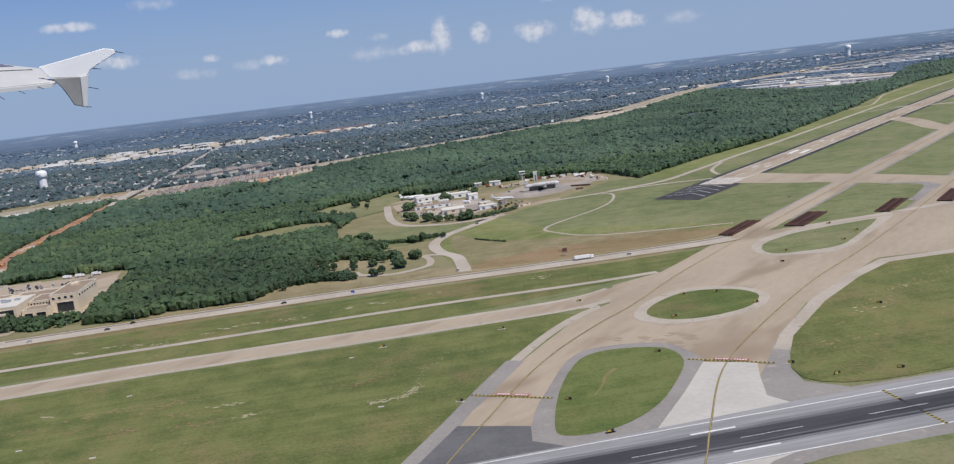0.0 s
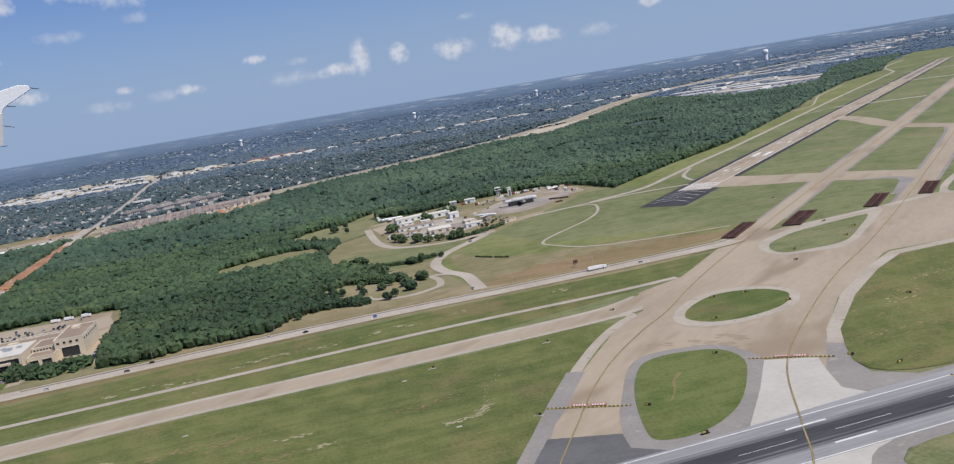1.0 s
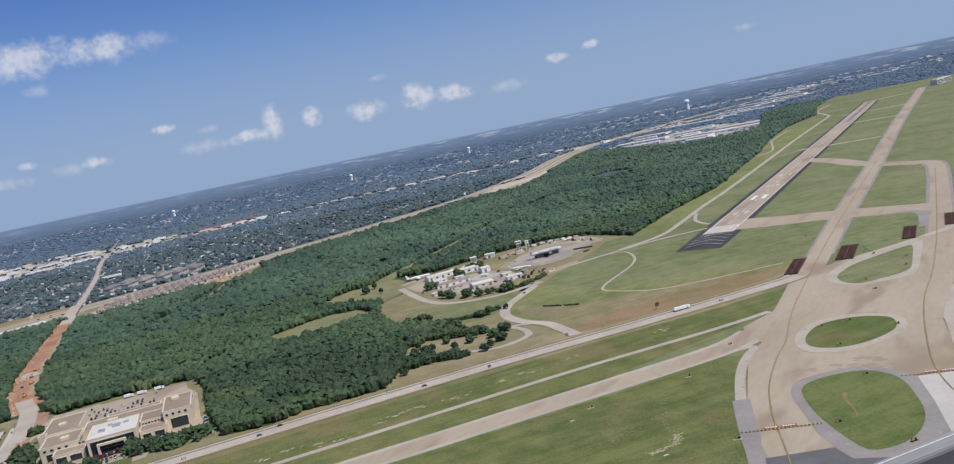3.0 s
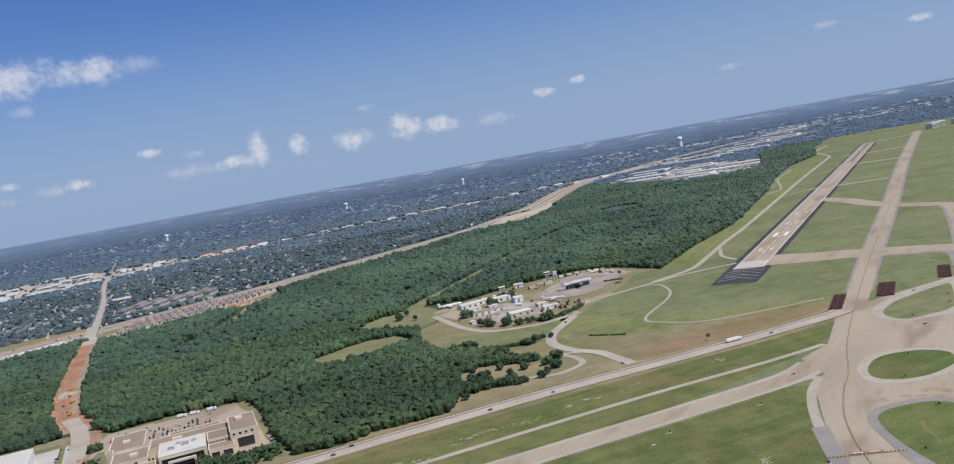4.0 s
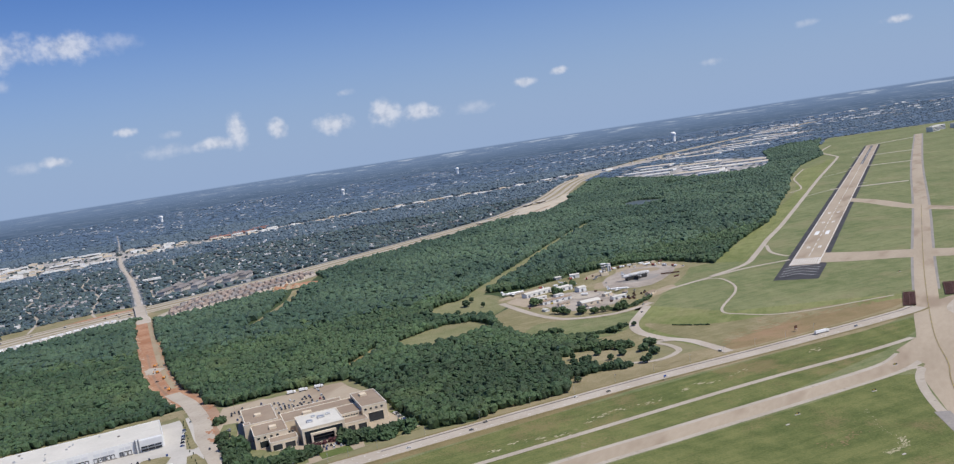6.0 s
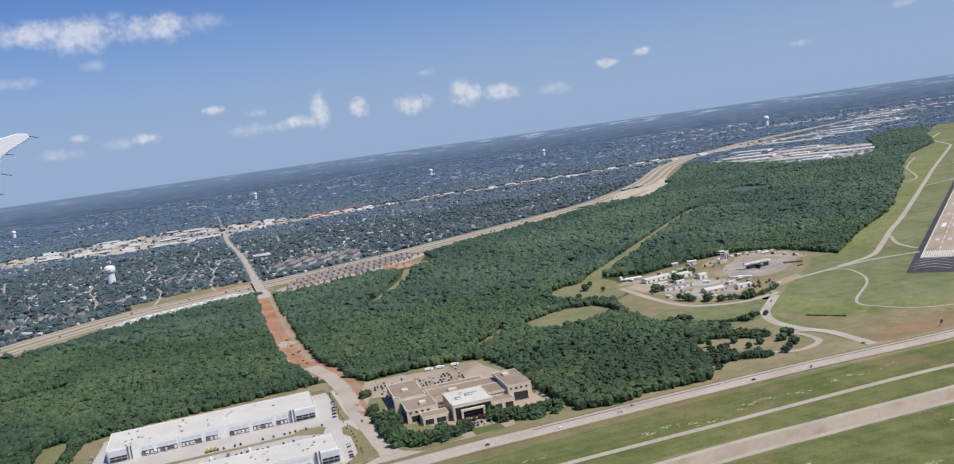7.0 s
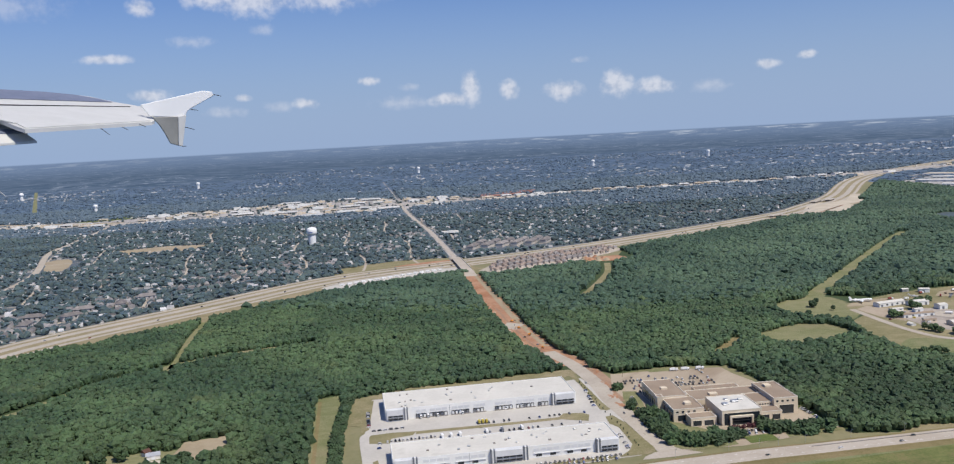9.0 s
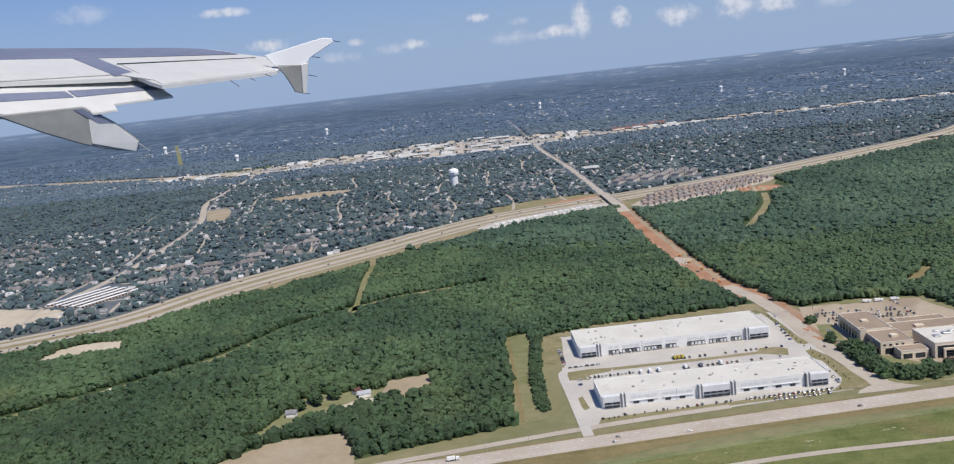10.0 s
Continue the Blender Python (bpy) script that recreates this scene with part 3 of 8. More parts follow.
# airfield grass
AIR = [(-900, -500), (-900, 30), (-600, 135), (-443, 200), (-358, 232), (-216, 278), (-118, 303), (-5, 322), (76, 332), (110, 372), (60, 395), (20, 410), (-5, 460), (20, 500), (60, 560), (84, 562), (142, 630), (214, 709),
       (370, 938), (455, 1078), (565, 1234), (700, 1400), (777, 1545), (855, 1640), (996, 1827), (1175, 1761), (1420, 1650), (1500, 900), (900, -500)]
area("ground", AIR, 0.03, M["grass"], "mown green airfield grass with brown patches", "grass")
area("ground", [(-420, 165), (-153, 231), (-86, 243), (-29, 252), (10, 262), (18, 258), (8, 240), (-3, 218), (-12, 196), (-24, 165), (-30, 150), (-60, 120), (-420, 60)], 0.045, M["infield"], "green infield grass with rough brown patches", "grass")
area("ground", [(-440, 186), (-358, 228), (-216, 275), (-118, 300), (-5, 319), (74, 330), (62, 312), (30, 292), (-29, 268), (-153, 248), (-420, 183)], 0.046, M["infield"], "green grass strip between taxiway and road", "grass")
area("ground", [(-142, 304), (-58, 313), (-5, 320), (62, 330), (100, 366), (60, 360), (20, 352), (-8, 349), (-18, 349), (-58, 347), (-97, 343), (-100, 328), (-134, 322)], 0.06, M["verge"], "dry tan verge beside the road", "grass", 3)
area("ground", [(-26, 421), (-13, 402), (7, 389), (34, 386), (70, 378), (60, 358), (10, 345), (-6, 340), (-16, 346), (-22, 370), (-28, 399)], 0.066, M["worn"], "tan worn slope beside the lane", "grass", 3)
area("ground", [(-63, 384), (-42, 373), (-37, 388), (-35, 402), (-50, 408), (-63, 398)], 0.086, M["worn"], "dry grass under the loose trees by the lane", "grass", 3)
area("ground", [(-14, 338), (-13, 350), (4, 358), (40, 366), (92, 368), (80, 354), (30, 343)], 0.07, M["bank"], "dry brown bank above the road", "grass", 3)
area("ground", [(-440, 215), (-358, 246), (-290, 266), (-216, 287), (-118, 306), (-58, 317), (-118, 300), (-216, 279), (-300, 258), (-380, 226)], 0.065, M["dry"], "dry brown grass along the road", "grass", 3)
for f in ([(-158, 495), (-124, 519), (-105, 514), (-94, 483), (-115, 472), (-137, 462), (-155, 471)],
          [(-132, 556), (-115, 592), (-82, 608), (-70, 575), (-72, 553), (-90, 523), (-112, 535)]):
    area("ground", f, 0.08, M["meadow"], "open meadow of dry yellowing grass in the woods", "grass", 3)
area("ground", [(-88, 440), (-82, 462), (-68, 470), (-40, 456), (-16, 456), (-22, 440), (-34, 420), (-50, 410), (-66, 414)], 0.08, M["grass"], "green meadow below the training ground", "grass", 3)
area("ground", [(-196, 452), (-186, 466), (-172, 490), (-166, 486), (-178, 462), (-186, 450)], 0.08, M["dry"], "bare tan clearing in the woods", "grass", 3)
area("ground", [(-502, 225), (-500, 243), (-485, 263), (-457, 269), (-446, 250), (-440, 228)], 0.08, M["tan"], "harvested tan field beside the woods", "grass")
area("ground", [(-453, 303), (-455, 331), (-436, 339), (-430, 322), (-435, 313), (-442, 305)], 0.09, M["tan"], "small dry tan field", "grass")
area("ground", [(-500, 262), (-494, 285), (-490, 312), (-470, 318), (-450, 320), (-450, 303), (-462, 292), (-480, 282), (-490, 262)], 0.08, M["meadow"], "grassy farmyard clearing in the woods", "grass", 3)
area("ground", [(-475, 289), (-468, 301), (-459, 309), (-450, 304), (-460, 293), (-468, 287)], 0.10, M["sand"], "pale bare farmyard", "yard", 3)
area("ground", [(-408, 391), (-396, 396), (-373, 277), (-386, 270)], 0.08, M["meadow"], "narrow mown strip through the woods", "grass")
ribbon("path", [(-405, 386), (-394, 330), (-383, 274)], 1.8, 0.11, M["dry"], "bare brown track on the mown strip", "path")
area("ground", [(-690, 386), (-692, 415), (-680, 424), (-655, 428), (-642, 405), (-660, 396)], 0.08, M["sand"], "pale sandy building lot", "lot", 2)
area("ground", [(-850, 470), (-880, 540), (-800, 530), (-765, 522), (-748, 496), (-775, 462)], 0.09, M["sand"], "pale sandy lot beyond the highway", "lot", 2)
area("ground", [(-910, 1040), (-890, 1060), (-862, 1015), (-838, 945), (-860, 945), (-888, 1000)], 0.09, M["tan"], "bare tan cutting among the houses", "lot", 2)
area("ground", [(-870, 1110), (-800, 1160), (-730, 1150), (-740, 1100), (-820, 1080)], 0.09, M["tan"], "bare tan building land among the houses", "lot", 2)
area("ground", [(-470, 800), (-500, 850), (-440, 900), (-372, 905), (-365, 880), (-420, 850)], 0.09, M["worn"], "grassy bank beside the highway junction", "grass", 2)
area("ground", [(-440, 855), (-400, 885), (-370, 890), (-372, 876)], 0.11, M["dirt"], "red earth heaped beside the highway", "soil", 2)
ribbon("path", TRAIL, (15.0, 9.0), 0.09, M["meadow"], "grassy ride cut through the woods", "path")
ribbon("path", [(-252, 654), (-238, 703), (-224, 762), (-219, 819)], 6.0, 0.09, M["worn"], "grassy ride through the woods", "path")
ribbon("path", [(-548, 622), (-535, 550), (-521, 492), (-512, 450)], 5.0, 0.09, M["meadow"], "narrow grassy ride through the woods", "path")
ribbon("path", [(-640, 300), (-573, 370), (-545, 440), (-530, 457), (-496, 494), (-440, 520)], 9.0, 0.09, M["meadow"], "narrow clearing along a creek in the woods", "path")

for f in ([(-95, 347), (-62, 348), (-42, 370), (-46, 393), (-70, 393), (-90, 384)], [(-64, 398), (-44, 394), (-38, 380), (-68, 382)]):
    area("ground", f, 0.085, M["worn"], "dry grass under the loose trees", "grass", 3)
area("ground", [(-486, 742), (-452, 786), (-392, 832), (-362, 826), (-390, 790), (-455, 728)], 0.13, M["white_con"], "pale yard of the highway works", "yard", 2)

# ---- highway and streets ----
ribbon("ground", HIGHWAY, 50, 0.10, M["verge"], "dry tan grass of the highway corridor", "verge", 8)
SOUTH_VERGE = [(-612, 545), (-541, 645), (-458, 760), (-350, 832)]
ribbon("ground", SOUTH_VERGE, 34, 0.095, M["verge"], "dry tan grass below the highway", "verge", 8)
for s in (-8.5, 8.5):
    ribbon("road", HIGHWAY, 8.5, 0.16, M["highway"], "pale concrete highway carriageway", "highway", 8, s)
for s in (-20.5, 20.5):
    ribbon("road", HIGHWAY, 5.0, 0.16, M["highway"], "pale concrete frontage road beside the highway", "road", 8, s)
area("ground", [(60, 1160), (110, 1205), (165, 1260), (225, 1345), (215, 1410), (160, 1330), (100, 1255)], 0.11, M["tan"], "bare tan ground beside the interchange", "lot", 2)
area("road", [(110, 1235), (150, 1275), (220, 1330), (265, 1440), (240, 1455), (205, 1370), (130, 1290)], 0.17, M["sand"], "bare ground under the highway ramps", "lot", 2)
for line, w, z, m, l in ((CROSS[:5], 8.0, 0.12, "lots", "dusty verge of the main road"), (CROSS[:5], 4.6, 0.19, "road", "pale concrete street crossing the town"), (CROSS[4:], 3.0, 0.19, "lots", "narrow street running on through the far suburbs")):
    ribbon("road", line, w, z, M[m], l, "road")
area("pavement", SHOPS, 0.11, M["lots"], "pale car parks of the shopping strip", "car park", 2)
ribbon("ground", MAIN_ST[5:], 92, 0.115, M["lots"], "pale lots and verges along the main street", "verge")
ribbon("ground", MAIN_ST[:3], 50, 0.115, M["tan"], "bare tan verge of the main street", "verge")
ribbon("ground", [(-2190, 3300), (-1364, 1819)], 11, 0.1, M["meadow"], "pale mown pipeline strip through the woods", "path")
ribbon("ground", [(-1116, 1397), (-943, 1073)], 11, 0.1, M["meadow"], "pale mown pipeline strip through the town", "path")
area("ground", [(-1190, 1660), (-1165, 1760), (-1100, 1780), (-1100, 1700)], 0.12, M["lush"], "green playing field beside the main street", "grass", 2)
area("ground", [(-1350, 1230), (-1400, 1260), (-1300, 1265), (-1290, 1240)], 0.1, M["sand"], "bare sandy lot in the woods", "lot", 2)
area("ground", [(-1400, 1380), (-1390, 1410), (-1320, 1425), (-1330, 1400)], 0.1, M["sand"], "bare sandy strip in the woods", "lot", 2)
ribbon("road", MAIN_ST, 13, 0.15, M["pale"], "pale main street lined with stores", "road")
STREETS = []
random.seed(61)
for k in range(-14, 12):
    for d, o, step in ((Vector((0.97, 0.25)), Vector((-620 - 14 * k, 1080 + 52 * k)), 22), (Vector((-0.25, 0.97)), Vector((-560 + 62 * k, 700 + 16 * k)), 22)):
        line, w = [], random.uniform(0, 6)
        for j in range(-30, 31):
            q = o + d * step * j + Vector((-d.y, d.x)) * 7 * math.sin(0.45 * j + w)
            good = inside(TOWN, np.array([q.x]), np.array([q.y]))[0] and not near_line(HIGHWAY, 32, np.array([q.x]), np.array([q.y]))[0] and random.random() < 0.93
            if good:
                line.append((q.x, q.y))
            if (not good or j == 30) and line:
                if 3 < len(line):
                    STREETS.append(line)
                line = []
for line in STREETS:
    ribbon("road", line, 2.8, 0.12, M["pale"], "pale residential street among houses and trees", "street", 2)
ribbon("road", SIDE, 8, 0.15, M["pale"], "pale street through the houses", "road")
ribbon("road", DIRT[4:], (13.5, 17), 0.12, M["dirt"], "red earth road bed under construction", "road")
ribbon("road", DIRT[2:6], 13, 0.11, M["rut"], "brown earth shoulder of the unfinished road", "road", shift=3)
ribbon("road", DIRT[:5] + [(-280, 457), (-286, 472)], 8.5, 0.17, M["pale"], "dusty concrete road past the warehouses", "road")
ribbon("road", DIRT[5:], 5.0, 0.145, M["tan"], "pale dusty track along the unfinished road", "road", shift=5.2)
ribbon("road", DIRT[4:8], 1.6, 0.15, M["rut"], "brown wheel ruts on the red earth", "road", shift=-2.0)
area("road", [(-306, 536), (-300, 552), (-312, 560), (-318, 542)], 0.155, M["pale"], "pale culvert slab across the red earth", "road")
ribbon("road", ROAD, 13.5, 0.155, M["dry"], "worn dry shoulders of the airfield road", "verge")
ribbon("road", ROAD, 10.4, 0.17, M["road"], "pale concrete road along the airfield", "road")
for a, b in (((118, 351.5), (156, 360.5)), ((160, 362), (184, 369))):
    ribbon("road", [a, b], 4.6, 0.2, M["road"], "pale road in the cutting between taxiways", "road")
ribbon("road", [(-470, 216), (-358, 258), (-300, 276)], 4.0, 0.163, M["road"], "pale concrete turning lane", "road", shift=-7)
ribbon("road", [(-900, 20), (-600, 112), (-440, 180), (-307, 230), (-232, 247), (-178, 259), (-111, 272), (-35, 287), (22, 295), (50, 301)], 3.2, 0.16, M["pale"], "narrow pale perimeter road on the airfield", "road")
bm = bmesh.new()
for s in (-2.6, 2.6):
    p = curve_points(ROAD[2:13], False, 6)
    for a, b in zip(p, p[1:]):
        d = (b - a).normalized()
        n = Vector((d.y, -d.x)) * s
        dashes(bm, a + n, b + n, 1.3, 4.0, 0.16, 0.2)
tagged(part("road_marking", bm, M["mark"]), "faded white lane dashes on the road", "marking", kind="structure")

bm = bmesh.new()
p = curve_points(ROAD[7:14], False, 8)
for a, b in zip(p, p[1:]):
    d = (b - a).normalized()
    n = Vector((-d.y, d.x))
    q = [a + n * 2.3, b + n * 2.3, b + n * 2.6, a + n * 2.6]
    low, top = [bm.verts.new((*v, 0.17)) for v in q], [bm.verts.new((*v, 0.5)) for v in q]
    bm.faces.new(top)
    for k in range(4):
        bm.faces.new((low[k], low[(k + 1) % 4], top[(k + 1) % 4], top[k]))
tagged(part("road_barrier", bm, M["shoulder"]), "low grey concrete barrier along the airfield road", "barrier", kind="structure")

# ---- roads of the training ground ----
ribbon("road", [(-19, 336), (-21, 352), (-24, 368), (-32, 383), (-36, 404), (-31, 425), (-19, 445), (-8, 462)], 5.4, 0.16, M["road"], "dusty curving lane to the training ground", "road")
ribbon("road", [(-27, 374), (-38, 378), (-35, 366), (-36, 354), (-49, 346), (-62, 350), (-66, 357)], 3.2, 0.15, M["pale"], "pale looping park lane", "road")
ribbon("road", [(-2, 470), (-24, 460), (-41, 461), (-57, 470), (-66, 490), (-72, 520), (-77, 556)], 4.6, 0.16, M["road"], "dusty lane round the training ground", "road")
PERIMETER = [(60, 515), (94, 533), (121, 566), (161, 620), (206, 677), (310, 816), (465, 1024), (642, 1256), (673, 1306), (716, 1409), (753, 1472), (842, 1580)]
ribbon("road", PERIMETER, 4.2, 0.15, M["pale"], "pale airfield perimeter track", "road")
ribbon("ground", [(150, 652), (203, 716), (262, 788), (350, 902), (409, 996), (446, 1056), (524, 1164), (585, 1216), (624, 1262)], 7.0, 0.05, M["meadow"], "pale mown strip along the wood edge", "grass")
ribbon("path", [(350, 905), (380, 930), (418, 1002), (450, 1062), (530, 1170)], 2.2, 0.14, M["pale"], "pale fence track along the wood edge", "path")
ribbon("path", [(335, 848), (380, 868), (432, 880)], 2.0, 0.14, M["pale"], "narrow pale link across the grass", "path")
ribbon("path", [(455, 1010), (520, 1040), (556, 1060)], 2.0, 0.14, M["pale"], "narrow pale link across the grass", "path")
ribbon("road", [(-8, 462), (0, 484), (12, 500), (24, 500)], 3.0, 0.152, M["concrete"], "pale lane leaving the training ground", "road")
ribbon("road", [(24, 500), (58, 512), (90, 520), (121, 520)], 3.5, 0.155, M["pale"], "pale link road to the runway", "road")
ribbon("road", [(36, 505), (58, 506), (57, 480), (46, 455), (18, 417), (21, 399), (41, 381), (96, 376)], 1.6, 0.15, M["pale"], "narrow pale track across the grass", "path")
ribbon("road", [(144, 592), (130, 560), (128, 534)], 2.6, 0.152, M["pale"], "pale turning loop", "road")
SITE = [(-79, 562), (-60, 586), (-5, 617), (42, 624), (66, 603), (66, 562), (30, 510), (-4, 474), (-24, 463), (-56, 473), (-66, 500)]
area("ground", SITE, 0.09, M["worn"], "dry worn grass of the training ground", "grass", 2)
area("pavement", [(-5, 548), (8, 580), (37, 603), (58, 588), (58, 570), (44, 548), (20, 524), (2, 530)], 0.14, M["yard"], "sooty stained paving of the fire training pad", "paving", 2)
area("pavement", [(10, 548), (16, 562), (34, 566), (40, 556), (28, 544)], 0.145, M["shoulder"], "sooty black stain round the mock airliner", "paving", 3)
area("pavement", [(28, 580), (36, 592), (50, 586), (46, 574)], 0.146, M["tan"], "tan dusty patch on the training pad", "paving", 3)
area("pavement", [(20, 592), (37, 612), (62, 606), (66, 575), (58, 566)], 0.13, M["tan"], "dusty tan yard", "paving", 2)
area("pavement", [(-74, 556), (-64, 566), (-44, 545), (-58, 515), (-68, 530)], 0.13, M["concrete"], "dusty paved yard by the hangar", "paving")
area("pavement", [(-56, 520), (-40, 552), (-14, 540), (-8, 510), (-20, 486), (-46, 488)], 0.125, M["yard"], "stained paved yard among the sheds", "paving", 2)
for f in ([(-76, 566), (-66, 580), (-40, 590), (-34, 578), (-50, 570)], [(-6, 590), (4, 606), (18, 612), (14, 598), (4, 588)], [(-12, 548), (-4, 566), (2, 562), (-4, 544)], [(0, 488), (18, 506), (30, 512), (28, 502), (12, 490)]):
    area("ground", f, 0.1, M["tan"], "bare trampled soil of the training ground", "bare ground", 3)
for r, z, m in ((11.0, 0.15, "shoulder"), (9.6, 0.155, "pale")):
    area("pavement", [(-25 + r * math.cos(a), 530 + r * math.sin(a)) for a in np.linspace(0, 2 * math.pi, 28, endpoint=False)], z, M[m], "round concrete training pit with a dark rim", "paving")

# ---- runways and taxiways ----
RD, RN, RC = Vector((0.982, 0.188)), Vector((-0.188, 0.982)), Vector((40, 157.4))


def on_runway(s, n):
    return RC + RD * s + RN * n


JUNCTION = [(-16, 170), (-9, 194), (-1, 216), (8, 234), (20, 258), (29, 266), (33, 289), (52, 301), (83, 344), (98, 350), (150, 362), (190, 372), (420, 415), (420, 335), (146, 289), (122, 288), (110, 280), (86, 250), (68, 219), (58, 194),
            (53, 180), (58, 171), (40, 165), (10, 160)]
area("taxiway", JUNCTION, 0.10, M["concrete"], "pinkish worn concrete taxiway junction", "taxiway")
ribbon("taxiway", [(-900, 40), (-420, 172), (-153, 237.5), (-86, 251), (-29, 261), (16, 270), (34, 280)], 14.5, 0.095, M["pale"], "pale shoulders of the taxiway", "taxiway")
ribbon("taxiway", [(-900, 40), (-420, 172), (-153, 237.5), (-86, 251), (-29, 261), (16, 270), (40, 286)], 9.4, 0.13, M["concrete"], "pinkish concrete taxiway beside the grass", "taxiway")
for line, w in (([(36, 268), (49, 288), (114, 374), (186, 469), (327, 652), (580, 986), (980, 1500)], (13.5, 16.5)), ([(80, 246), (95, 266), (127, 305), (187, 385), (313, 558), (326, 590)], (13.0, 16.5))):
    ribbon("taxiway", line[2:], w, 0.09, M["shoulder"], "grey paved taxiway shoulders", "taxiway", 3)
    ribbon("taxiway", line, 11.0, 0.14, M["concrete"], "pinkish worn concrete taxiway", "taxiway", 3)
RWY = [(116, 494), (817, 1412)]
ribbon("runway", RWY, 27, 0.12, M["pad"], "dark asphalt runway shoulders", "runway")
ribbon("runway", RWY, 19.5, 0.15, M["concrete"], "pinkish concrete runway with white markings", "runway")
area("runway", [(77, 465), (97, 447), (128, 486), (106, 503)], 0.14, M["pad"], "black asphalt pad with pale chevrons", "runway")
ribbon("taxiway", [(130, 516), (152, 490), (178, 466), (212, 424)], (38, 24), 0.135, M["concrete"], "pinkish concrete crossing taxiway", "taxiway", 4)
ribbon("taxiway", [(330, 775), (330, 725), (318, 652), (326, 590)], 17, 0.135, M["concrete"], "pinkish concrete crossing taxiway", "taxiway", 4)
for a, b in (((380, 870), (450, 830)), ((545, 1078), (610, 1032)), ((650, 1228), (735, 1186)), ((812, 1420), (930, 1440))):
    ribbon("taxiway", [a, b], 9, 0.135, M["pale"], "pale concrete crossing taxiway", "taxiway")

# islands of grass between the taxiways: outer edge, inner edge
ISLES = []
ISLES.append(([(1, 163), (2, 181), (6, 196), (12, 215), (20, 223), (36, 222), (42, 214), (44, 202), (36, 185), (27, 166), (15, 162), (6, 162)],
          [(6, 172), (8, 191), (12, 207), (17, 217), (26, 220), (37, 217), (40, 206), (35, 191), (29, 179), (22, 171), (15, 167), (8, 167)], "shoulder", "lush"))
ISLES.append(([(34, 248), (40, 263), (53, 274), (68, 272), (76, 260), (74, 251), (68, 243), (54, 237), (40, 238)],
          [(38, 250), (43, 261), (54, 270), (67, 268), (73, 260), (71, 252), (65, 245), (53, 240.5), (43, 242)], "pale", "lush"))
ISLES.append(([(89, 322), (93, 333), (105, 344), (118, 350), (146, 354), (156, 357), (141, 336), (124, 314), (114, 304), (105, 304), (93, 306), (89, 313)],
          [(92, 320), (96, 329), (105, 337), (115, 343), (144, 352), (145, 348), (133, 331), (121, 315), (113, 310), (104, 309), (95, 309), (92, 313)], "pale", "grass"))
ISLES.append(([(183, 436), (199, 430), (203, 415), (193, 402), (178, 384), (175, 388), (184, 402), (192, 415), (192, 424)],
          [(143, 386), (165, 420), (183, 434), (196, 424), (195, 415), (186, 401), (176, 387), (169, 386), (151, 362), (131, 359)], "shoulder", "grass"))
ISLES.append(([(190, 372), (220, 410), (260, 440), (420, 460), (420, 420), (230, 380), (200, 364)],
          [(195, 374), (222, 406), (262, 434), (420, 454), (420, 426), (230, 386), (202, 369)], "pale", "grass"))
for outer, inner, rim, sward in ISLES:
    area("pavement", outer, 0.16, M[rim], "paved rim round a grass island", "paving", 3)
    area("ground", inner, 0.19, M[sward], "grass island between the taxiways", "grass", 3)
area("pavement", [(58, 171), (52, 176), (54, 190), (57, 196), (64, 212), (68, 219), (72, 216), (66, 205), (62, 192), (62, 184), (70, 178), (96, 182), (180, 200), (180, 188)], 0.115, M["shoulder"], "grey paved taxiway shoulder", "paving")
BIG = [(62, 193), (65, 203), (70, 216), (88, 244), (107, 267), (122, 281), (146, 284), (420, 330), (700, 370), (700, 300), (94, 183.5), (84, 181.3), (76, 180.4), (70, 180.8), (65.5, 182.6), (62.6, 186)]
area("pavement", [(62.5, 207.5), (67, 218), (85, 247), (105, 271), (121, 286), (146, 289), (420, 336), (420, 320), (146, 279), (124, 276), (110, 264), (92, 242), (74, 214), (68.5, 203.5)], 0.15, M["pale"], "pale paved taxiway edge", "paving")
area("ground", BIG, 0.17, M["infield"], "mown airfield grass with brown patches", "grass")
ribbon("pavement", [(-27, 150), (-22, 164), (-16, 180), (-10, 197), (-1.5, 219)], 5.0, 0.12, M["shoulder"], "grey paved taxiway shoulder", "paving")
ribbon("pavement", [(-1.5, 219), (3, 229), (8.5, 240), (15, 251), (20, 257.5), (24, 262), (23, 265), (16, 264.5)], 3.2, 0.125, M["pale"], "pale paved taxiway edge", "paving")
area("pavement", [(40, 158), (26, 165), (36, 185), (44, 203), (56, 199), (54, 190), (52, 178), (56, 172), (66, 170)], 0.165, M["white_con"], "new pale concrete at the runway entrance", "paving")
area("pavement", [(-16, 172), (-12, 186), (-9, 192), (3, 188), (1, 173), (-2, 168)], 0.145, M["concrete"], "pinkish concrete taxiway entrance", "paving")
area("pavement", [(-30, 140), (-15, 178), (1, 174), (1, 166), (14, 158), (10, 140)], 0.17, M["asphalt"], "dark new asphalt at the runway entrance", "paving")
area("runway", [on_runway(*p) for p in ((-600, -14.5), (700, -14.5), (700, 13.2), (20, 12.4), (-10, 11), (-26, 10.4), (-600, 13))], 0.2, M["runway"], "grey asphalt runway streaked with rubber", "runway")
